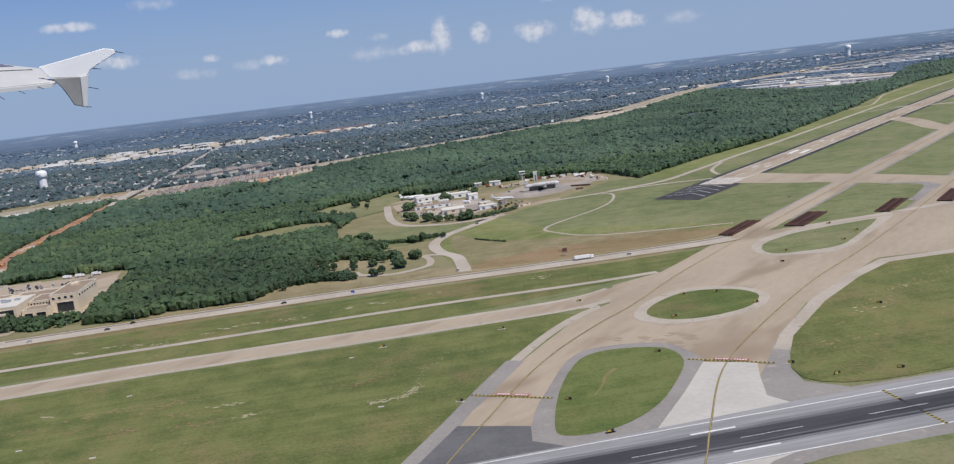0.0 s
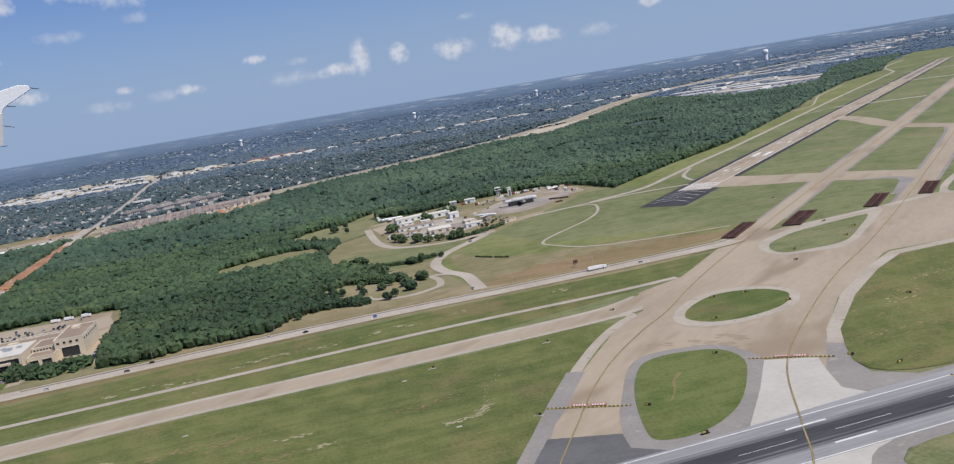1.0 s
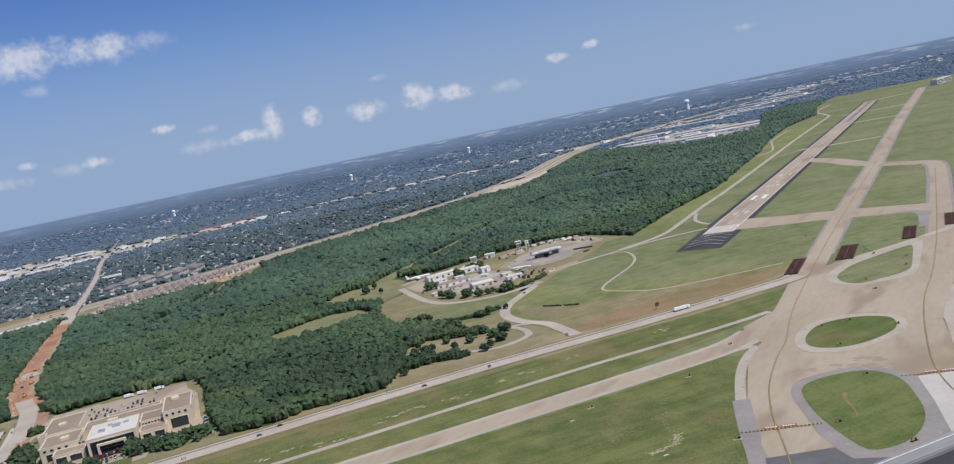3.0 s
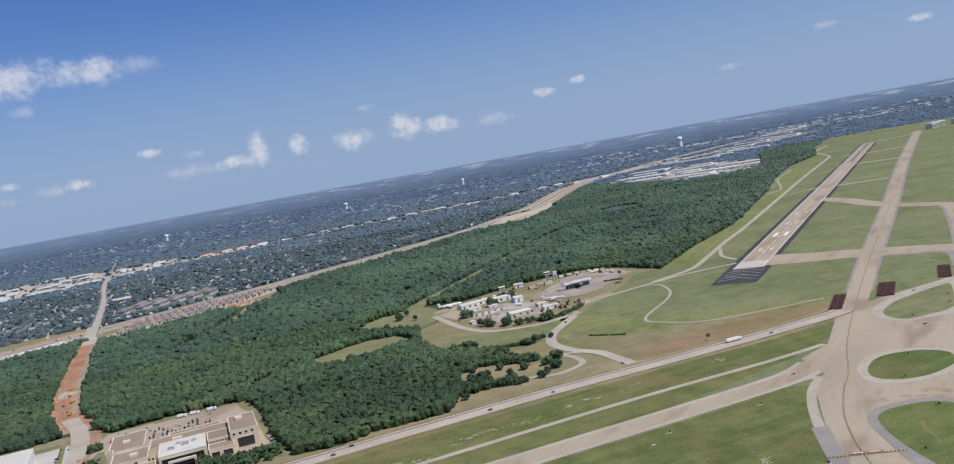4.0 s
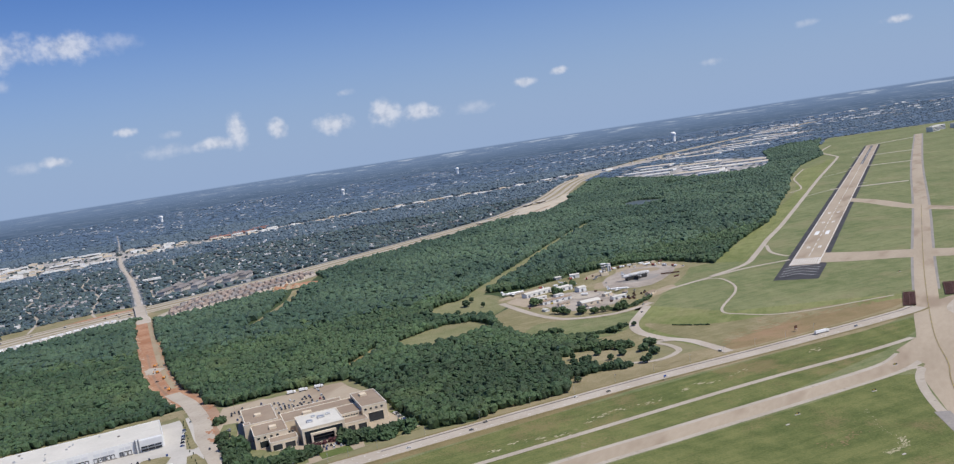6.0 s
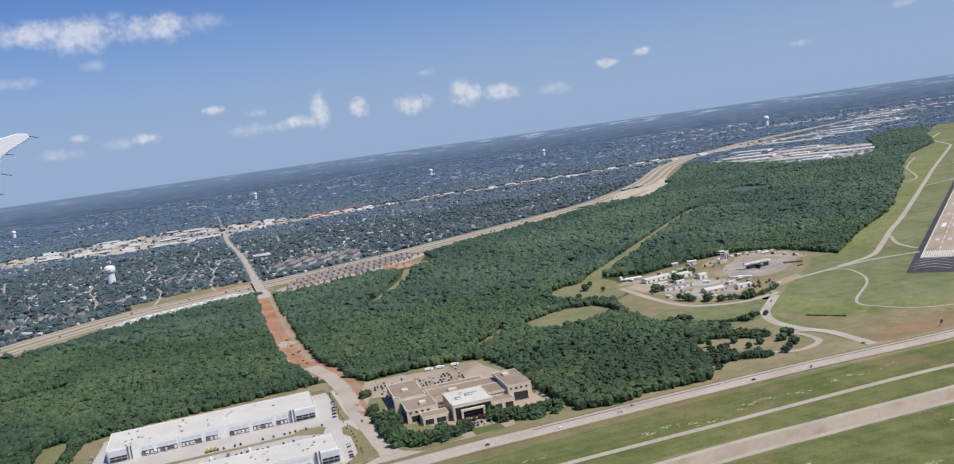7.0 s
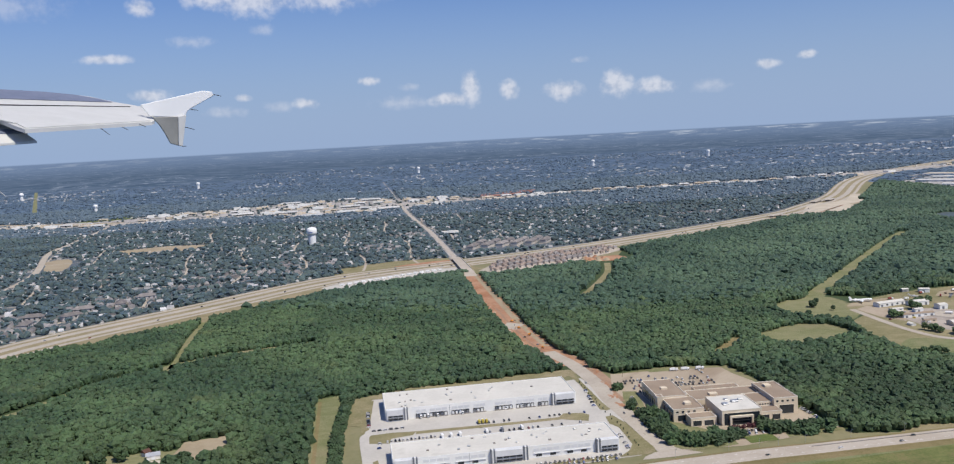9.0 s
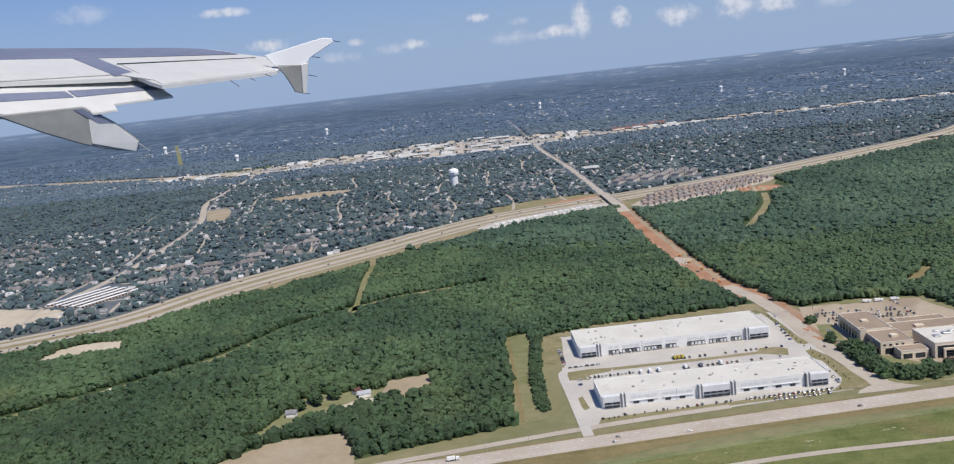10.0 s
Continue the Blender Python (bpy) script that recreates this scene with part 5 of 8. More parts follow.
def build_town():
    x, y, rng = scatter(-1900, 900, 300, 2260, 12.5, 21, 0.32)
    ok = in_town(x, y) & ~inside(WILD, x, y) & ~estate(x, y) & (rng.uniform(0, 1, len(x)) < np.where(x > -180, 0.2, np.where(y > 1700, 0.3, 0.62)))
    hx, hy = x[ok], y[ok]
    houses("houses", hx, hy, rng.choice([0.25, 1.82], len(hx)) + rng.normal(0, 0.12, len(hx)), rng.uniform(1.7, 3.0, len(hx)), M["brick"], M["shingle"], "suburban brick houses with grey shingle roofs among trees")
    x, y, rng = scatter(-1200, 100, 500, 1400, 9.2, 25, 0.2)
    ok = in_town(x, y) & estate(x, y) & (rng.uniform(0, 1, len(x)) < 0.9)
    hx, hy = x[ok], y[ok]
    houses("houses", hx, hy, rng.choice([0.25, 1.82], len(hx)) + rng.normal(0, 0.1, len(hx)), rng.uniform(2.3, 3.4, len(hx)), M["estate_wall"], M["estate_roof"], "close rows of estate houses with brownish grey roofs")
    x, y, rng = scatter(-1900, 900, 300, 2260, 5.5, 22, 0.45)
    n = np.array([noise.noise((a * 0.02, b * 0.02, 3)) for a, b in zip(x, y)])
    chance = np.where(inside(WILD, x, y), 1.0, np.where(estate(x, y), 0.66, 0.86 + 0.7 * n)) * np.where(y > 1750, 0.66, 1.0)
    ok = in_town(x, y) & (rng.uniform(0, 1, len(x)) < chance)
    x, y = x[ok], y[ok]
    r = rng.uniform(1.2, 3.7, len(x)) * np.where(y > 1750, 1.35, 1.0)
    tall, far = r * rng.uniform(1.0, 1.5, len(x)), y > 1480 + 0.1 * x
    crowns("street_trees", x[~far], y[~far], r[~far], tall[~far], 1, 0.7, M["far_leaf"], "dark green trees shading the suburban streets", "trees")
    crowns("street_trees", x[far], y[far], r[far], tall[far], 1, 0.7, M["horizon_leaf"], "dark trees of the farther suburb with haze put into their colour", "trees")
    # trees in the car parks of the shops
    x, y, rng = scatter(-1340, -400, 1430, 2020, 19, 26, 0.45)
    ok = inside(SHOPS, x, y) & ~near_line(MAIN_ST, 12, x, y) & (rng.uniform(0, 1, len(x)) < 0.45)
    x, y = x[ok], y[ok]
    r = rng.uniform(1.5, 3.4, len(x))
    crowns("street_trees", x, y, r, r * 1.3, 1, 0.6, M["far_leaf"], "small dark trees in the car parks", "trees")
    # beyond the town
    x, y, rng = scatter(-3400, 2600, 1300, 3300, 15, 23, 0.47)
    n = np.array([noise.noise((a * 0.006, b * 0.006, 5)) for a, b in zip(x, y)])
    ok = ~inside(TOWN, x, y) & in_sheet(x, y) & ~near_line(CROSS, 6, x, y) & ~near_line(HIGHWAY, 28, x, y) & ~near_line([(-2190, 3300), (-1364, 1819)], 12, x, y) & ~near_line(MAIN_ST, 40, x, y) & (y > 1640 + 0.12 * x) & (y > 1.15 * x + 900)
    ok &= rng.uniform(0, 1, len(x)) < np.clip(0.85 + 0.7 * n, 0.5, 0.97) * (y < 2750)
    x, y = x[ok], y[ok]
    r = rng.uniform(4.5, 9.0, len(x))
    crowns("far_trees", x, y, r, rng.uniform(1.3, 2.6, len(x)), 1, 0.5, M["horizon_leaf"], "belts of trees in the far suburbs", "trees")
    # beyond the airfield, east of the highway
    x, y, rng = scatter(380, 3300, 1280, 4100, 12.5, 29, 0.48)
    ok = (y <= 1.15 * x + 900) & ~inside(AIR, x, y) & ~inside(WOODS, x, y) & in_sheet(x, y) & ~near_line(HIGHWAY, 30, x, y) & ~near_line(EAST_ROAD, 14, x, y)
    for yard in EAST_YARDS:
        ok &= ~inside(yard, x, y) | (rng.uniform(0, 1, len(x)) < 0.22)
    n = np.array([noise.noise((a * 0.006, b * 0.006, 5)) for a, b in zip(x, y)])
    ok &= rng.uniform(0, 1, len(x)) < np.clip(0.8 + 0.7 * n, 0.45, 0.97)
    x, y = x[ok], y[ok]
    r = rng.uniform(3.0, 7.0, len(x))
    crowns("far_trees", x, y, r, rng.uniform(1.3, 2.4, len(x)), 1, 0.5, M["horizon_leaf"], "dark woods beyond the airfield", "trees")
    x, y, rng = scatter(-3800, 3000, 2700, 4750, 24, 28, 0.48)
    n = np.array([noise.noise((a * 0.004, b * 0.004, 5)) for a, b in zip(x, y)])
    ok = ~near_line(CROSS, 8, x, y) & ~near_line(HIGHWAY, 28, x, y) & ~near_line([(-2190, 3300), (-1364, 1819)], 20, x, y) & in_sheet(x, y) & (y > 1.15 * x + 900) & (rng.uniform(0, 1, len(x)) < np.clip(0.65 + 0.8 * n, 0.42, 0.95))
    x, y = x[ok], y[ok]
    r = rng.uniform(6, 13, len(x))
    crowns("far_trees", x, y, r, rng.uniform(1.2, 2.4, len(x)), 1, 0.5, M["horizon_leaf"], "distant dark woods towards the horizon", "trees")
    x, y, rng = scatter(-3600, 2800, 1500, 4700, 26, 27, 0.5)
    n = np.array([noise.noise((a * 0.004, b * 0.004, 8)) for a, b in zip(x, y)])
    ok = ~inside(TOWN, x, y) & in_sheet(x, y) & (y > 1640 + 0.12 * x) & (y > 1.15 * x + 900) & ~near_line(MAIN_ST, 16, x, y) & ~near_line(CROSS, 8, x, y) & (rng.uniform(0, 1, len(x)) < np.clip(2.2 * n - 0.4, 0.03, 0.4))
    x, y = x[ok], y[ok]
    houses("houses", x, y, rng.uniform(0, 3.14, len(x)), rng.uniform(1.6, 3.2, len(x)), M["town"], M["town_roof"], "pale roofs of far off houses among trees")


build_town()


# ---- single trees ----
def tree_kind(seed, r, h, label):
    rnd = random.Random(seed)
    ob = thing("tree", (0, 0, 0), label, "tree", "single trees")
    bm = bmesh.new()
    tube(bm, (0, 0, 0), (0.05, 0.03, h * 0.45), 0.16, 0.09, 7)
    for k in range(5):
        a = k * 1.26 + rnd.random()
        tube(bm, (0, 0, h * (0.25 + 0.05 * k)), (r * 0.6 * math.cos(a), r * 0.6 * math.sin(a), h * (0.5 + 0.06 * k)), 0.07, 0.03, 5)
    part("trunk", bm, M["bark"], ob)
    bm = bmesh.new()
    for k in range(70):
        a, z = rnd.uniform(0, 6.28), rnd.uniform(-0.75, 1)
        q = math.sqrt(max(0, 1 - z * z)) * rnd.uniform(0.5, 1.05)
        s = rnd.uniform(0.16, 0.34) * r
        res = bmesh.ops.create_icosphere(bm, subdivisions=1, radius=s, matrix=Matrix.Translation((q * r * math.cos(a), q * r * math.sin(a), h * (0.58 + 0.36 * z))))
        for v in res["verts"]:
            v.co += Vector((rnd.uniform(-1, 1), rnd.uniform(-1, 1), rnd.uniform(-1, 1))) * s * 0.35
    part("crown", bm, M["leaf"], ob)
    return ob


KINDS = [tree_kind(1, 1.9, 3.6, "round green oak tree with a short trunk"), tree_kind(2, 1.6, 3.9, "upright green tree with an open crown"), tree_kind(3, 2.3, 3.8, "broad green oak tree standing in grass")]
PARK_TREES = [(-56, 345), (-53, 347), (-47, 357), (-46, 360), (-41, 373), (-43, 376), (-50, 366), (-55, 372), (-60, 366), (-68, 363), (-77, 366), (-84, 366), (-92, 337), (-82, 376), (-70, 376)]
MEADOW_TREES = [(-79, 438), (-76, 440), (-73, 437), (-70, 435), (-76, 434), (-81, 435), (-46, 413), (-43, 416), (-48, 416), (-33, 420), (-90, 556), (-110, 545)]
YARD_TREES = [(-60, 530), (-57, 527), (-62, 526), (-58, 533), (-40, 550), (-38, 547), (-28, 567), (-25, 564), (-31, 566), (-22, 568), (-58, 490), (-55, 486), (-52, 482), (-46, 474), (-44, 476), (-482, 303), (-480, 301), (-484, 305), (-473, 309), (-476, 311), (-486, 296), (-447, 306), (-444, 307), (-39, 470), (-33, 469), (-30, 468), (-25, 465), (-22, 466), (-94, 582), (-100, 570)]
SPOTS = PARK_TREES + MEADOW_TREES + YARD_TREES
random.seed(8)
for i, (x, y) in enumerate(SPOTS):
    k = KINDS[i % 3]
    m = pose(x + random.uniform(-1, 1), y + random.uniform(-1, 1), 0.05, 0, 0, random.uniform(0, 360))
    s = random.uniform(0.75, 1.15) * (1.25 if (x, y) in YARD_TREES else 1.0)
    ob = copy_thing(k, m)
    ob.scale = (s, s, s * random.uniform(0.85, 1.1))
for k in KINDS:
    k.location = {0: (-96, 345, 0.05), 1: (-88, 349, 0.05), 2: (-80, 364, 0.05)}[KINDS.index(k)]


def hedge(name, pts, width, r, label, seed, leaves="leaf"):
    """A dense row of low broad trees along a line."""
    rng = np.random.default_rng(seed)
    p = curve_points(pts, False, 8)
    x, y = [], []
    for a, b in zip(p, p[1:]):
        for k in range(max(1, int((b - a).length * width / (r * r * 1.1)))):
            u = rng.uniform()
            q = a + (b - a) * u
            x.append(q.x + rng.uniform(-0.5, 0.5) * width), y.append(q.y + rng.uniform(-0.5, 0.5) * width)
    x, y = np.array(x), np.array(y)
    rr = rng.uniform(0.75, 1.25, len(x)) * r
    return crowns(name, x, y, rr, rr * rng.uniform(1.4, 2.0, len(x)), 3, 0.6, M[leaves], label, "trees")


hedge("tree_row", [(-244.5, 349), (-242, 337), (-240, 322), (-234, 309), (-224, 310), (-212, 315)], 9, 2.1, "dense dark live oaks in front of the office", 1)
hedge("tree_row", [(-196, 324), (-189, 318), (-180, 318), (-171, 321)], 8, 2.0, "dense live oaks beside the office car park", 2)
hedge("tree_row", [(-249.5, 355), (-248.5, 363)], 3.5, 1.6, "small live oaks on the lawn beside the office", 11)
hedge("tree_row", [(-253, 387), (-250.5, 391)], 4, 1.6, "live oaks beside the office drive", 3)
hedge("tree_row", [(-84, 399), (-78, 396), (-68, 390), (-59, 386), (-52, 378)], 7, 1.7, "ragged belt of oaks beside the park lane", 14)
hedge("tree_row", [(-96, 352), (-88, 357), (-80, 351)], 8, 1.7, "dense oaks at the edge of the wood", 15)
hedge("tree_row", [(-76, 349), (-71, 346), (-66, 345)], 4, 1.5, "group of dark oaks on the tan verge", 16)
hedge("bushes", [(-17, 405), (-10, 397), (-2, 390)], 0.3, 0.42, "thin line of bushes across the slope", 17)
hedge("shrubs", [(-211, 322.5), (-206.5, 323.5)], 2.2, 0.9, "dark red plum-leaved shrubs before the office entrance", 12, "plum")
hedge("shrubs", [(-202.5, 324.3), (-197.5, 325.3)], 2.2, 0.9, "dark red plum-leaved shrubs before the office entrance", 13, "plum")
hedge("tree_row", [(-376, 285), (-381, 310), (-386, 345), (-390, 385)], 4, 1.2, "thin belt of trees beside the mown strip", 4)
hedge("bushes", [(-86, 442), (-70, 425), (-52, 418), (-36, 424)], 3, 0.9, "scattered bushes across the meadow", 5)
hedge("bushes", [(-28, 470), (-18, 468), (-6, 476), (4, 486)], 2.5, 1.0, "low brownish bushes beside the lane", 6)
hedge("tree_row", [(-700, 380), (-690, 432), (-660, 436), (-640, 430)], 5, 1.6, "trees round the sandy lot", 7)


# ---- office building ----
area("pavement", [(-255, 400), (-254, 417), (-227, 421.5), (-194, 423), (-191, 411), (-184, 395), (-176, 350), (-166, 322), (-186, 312), (-211, 303), (-238, 300), (-247, 345), (-251, 372), (-254, 384)], 0.12, M["concrete"], "beige concrete car park round the office", "car park")
for f in ([(-236, 301), (-239, 305), (-241.5, 316), (-245, 337), (-246, 350), (-236, 338), (-214, 318), (-212, 305), (-221, 301.5)], [(-190, 311), (-166, 318), (-168, 324), (-190, 322)], [(-252, 372), (-251, 385), (-244, 384), (-243, 350), (-246, 352)], [(-234, 423.5), (-222, 425), (-222, 419.5), (-233, 418)]):
    area("ground", f, 0.15, M["meadow"], "dry lawn beside the office", "grass")
for f in ([(-176, 352), (-168, 326), (-164, 322), (-170, 352)], [(-208.5, 313.5), (-196, 316.5), (-194.5, 308.5), (-207, 305.5)]):
    area("ground", f, 0.15, M["lush"], "green lawn beside the office", "grass")
area("road", [(-254, 346), (-247, 345), (-240, 317), (-236, 301), (-228, 297), (-253, 291), (-247, 299), (-246.5, 304)], 0.135, M["road"], "concrete mouth of the side road", "road", 2)


def panes(parent, rows, label="dark glass window"):
    for r in rows:
        w = part("window", boxes(r), M["glass"], parent, label)
        flat = r[1] - r[0] < r[3] - r[2]
        for n, lo, hi in (("lintel", r[5], r[5] + 0.1), ("sill", r[4] - 0.1, r[4])):
            f = boxes((r[0] - 0.04, r[1] + 0.04, r[2] - 0.1, r[3] + 0.1, lo, hi) if flat else (r[0] - 0.1, r[1] + 0.1, r[2] - 0.05, r[3], lo, hi))
            part(n, f, M["coping"], w, "pale stone edge")



def wing_block(name, parent, x0, x1, y0, y1, h, roof, coping=True):
    """A walled block with a flat roof inside a parapet."""
    w = part(name, boxes((x0, x1, y0, y1, 0, h), bevel=0.06), M["stone"], parent)
    part("roof", boxes((x0 + 0.35, x1 - 0.35, y0 + 0.35, y1 - 0.35, h - 0.3, h + 0.03)), roof, parent)
    if coping:
        c = boxes((x0 - 0.06, x1 + 0.06, y0 - 0.06, y0 + 0.2, h, h + 0.26), (x0 - 0.06, x1 + 0.06, y1 - 0.2, y1 + 0.06, h, h + 0.26),
                  (x0 - 0.06, x0 + 0.2, y0 + 0.2, y1 - 0.2, h, h + 0.26), (x1 - 0.2, x1 + 0.06, y0 + 0.2, y1 - 0.2, h, h + 0.26))
        part("parapet", c, M["coping"], parent, "pale stone coping")
    return w


def office():
    ob = thing("office_building", (-236, 330, 0.1), "large beige stone office building with dark glass portal", "office building", turn=8.0)
    tan, wh = M["tan_roof"], M["white_roof"]
    wing_block("block", ob, 1, 15, 22, 50, 6.4, tan)
    wing_block("block", ob, 3, 17, 4.6, 22, 5.6, tan)
    wing_block("stair_tower", ob, 0.2, 3.2, 20, 24, 7.0, tan)
    wing_block("block", ob, 17, 50, 18, 33, 5.0, tan)
    wing_block("block", ob, 24, 46, 33, 44, 3.6, tan)
    wing_block("block", ob, 49, 60, 4, 30, 7.4, tan)
    wing_block("block", ob, 40, 49, 6, 20, 5.6, tan)
    wing_block("porch", ob, 8.5, 20, -3, 4.6, 3.6, tan)
    wing_block("porch", ob, 40, 50, -2.4, 6, 3.8, tan)
    wing_block("hall", ob, 21.5, 39.5, -5.5, 16, 6.7, wh)
    # portal: glass set between stone piers
    panes(ob, [(22.6, 38.4, -5.62, -5.45, 0.2, 5.6)], "tall dark glass curtain wall")
    part("portal", boxes((24.8, 25.7, -6.6, -5.6, 0, 3.6), (34.5, 35.4, -6.6, -5.6, 0, 3.6), (24.8, 35.4, -6.6, -5.6, 3.6, 4.5), bevel=0.05), M["stone"], ob, "stone entrance portal")
    part("canopy", boxes((25.7, 34.5, -6.2, -5.7, 2.2, 2.4)), M["black"], ob)
    for k in range(9):
        x = 22.8 + 1.93 * k
        part("mullion", boxes((x, x + 0.06, -5.66, -5.6, 0.2, 5.6)), M["black"], ob)
    # rooftop plant
    for r in ((25, 27.5, 2, 5, 6.7, 7.3), (30, 33, 5, 7.5, 6.7, 7.5), (28, 29.5, 9, 11, 6.7, 7.2), (34, 36, 8, 9.5, 6.7, 7.3), (52, 55, 21, 25, 7.4, 8.4), (6, 9, 33, 36, 6.4, 7.3), (26, 30, 23, 26, 5.0, 5.9), (10, 13, 10, 13, 5.6, 6.8)):
        part("roof_unit", boxes(r, bevel=0.08), M["metal"] if r[4] == 6.7 else M["stone"], ob, "rooftop plant housing")
    small = []
    for k in range(4):
        small.append((50 + 2.4 * k, 51 + 2.4 * k, 3.9, 4.05, 5.6, 6.5))
        small.append((4.2 + 2.6 * k, 5.3 + 2.6 * k, 4.5, 4.65, 4.0, 4.9))
    for k in range(7):
        small.append((59.95, 60.1, 6 + 3.4 * k, 7.1 + 3.4 * k, 5.6, 6.5))
    for k in range(7):
        small.append((40.6 + 1.2 * k, 41.3 + 1.2 * k, 5.9, 6.05, 4.3, 5.0))
    for k in range(8):
        small.append((9 + 1.35 * k, 9.8 + 1.35 * k, 4.5, 4.65, 4.2 - 0.2, 4.9 - 0.1) if k > 5 else (17.0, 17.12, 5.5 + 1.9 * k, 6.6 + 1.9 * k, 4.0, 4.9))
    small += [(51.5, 58, 3.88, 4.05, 0.3, 4.2), (41, 44, -2.52, -2.35, 0.2, 2.6), (45.5, 49, -2.52, -2.35, 0.2, 2.6), (9.5, 13.2, -3.12, -2.95, 0.2, 2.5), (14.5, 18.6, -3.12, -2.95, 0.2, 2.5), (5, 15, 4.48, 4.64, 0.3, 3.0)]
    for k in range(6):
        small.append((0.88, 1.05, 26 + 3.8 * k, 28.4 + 3.8 * k, 0.5, 4.6))
    for k in range(4):
        small.append((2.88, 3.05, 6 + 3.6 * k, 8.2 + 3.6 * k, 0.4, 3.9))
    for k in range(8):
        small.append((2.88, 3.05, 5.4 + 2.0 * k, 6.3 + 2.0 * k, 4.3, 5.05))
    for k in range(5):
        small.append((48.88, 49.05, 20.5 + 1.8 * k, 21.5 + 1.8 * k, 5.4, 6.4))
    panes(ob, small)
    return ob


office()


# ---- warehouses ----
area("pavement", [(-378, 386), (-372, 330), (-358, 262), (-349, 268), (-253, 296), (-254, 330), (-260, 372), (-270, 412), (-278, 408)], 0.12, M["white_con"], "pale new concrete yard of the warehouses", "yard")
for i, f in enumerate(([(-353, 268), (-326, 277), (-262, 294), (-264, 297), (-352, 275)], [(-388, 388), (-386, 345), (-377, 345), (-378, 386), (-360, 394), (-280, 414), (-268, 424), (-276, 430), (-360, 406)],
          [(-370, 331), (-360, 334), (-349, 335), (-350, 330), (-359, 326), (-359, 320), (-368, 320)], [(-349, 331), (-303, 340), (-283, 344.5), (-271, 341), (-270, 350), (-273, 353), (-282, 353), (-284, 348), (-303, 343.5), (-336, 337.5), (-349, 335)],
          [(-278, 425), (-272, 402), (-268, 380), (-264.5, 357), (-261.5, 355), (-259.5, 357), (-262.5, 368), (-266, 385), (-273, 418)], [(-364, 296), (-359, 284), (-357, 286), (-361, 300)],
          [(-263, 346), (-259.5, 348), (-255, 337), (-251.5, 323), (-246.5, 304), (-247, 300), (-250, 297), (-262, 294.5), (-257, 302), (-255, 309), (-257, 322), (-258.5, 331), (-262, 336)], [(-385, 371), (-377, 385), (-371.5, 339), (-374, 334), (-377, 348)])):
    area("ground", f, 0.15 + 0.005 * i, M["worn"], "dry mown grass round the warehouses", "grass")
ribbon("road", [(-356, 258), (-364.5, 296), (-370.5, 322), (-371.3, 331), (-366, 339)], 4.2, 0.195, M["white_con"], "pale concrete drive to the warehouses", "road")


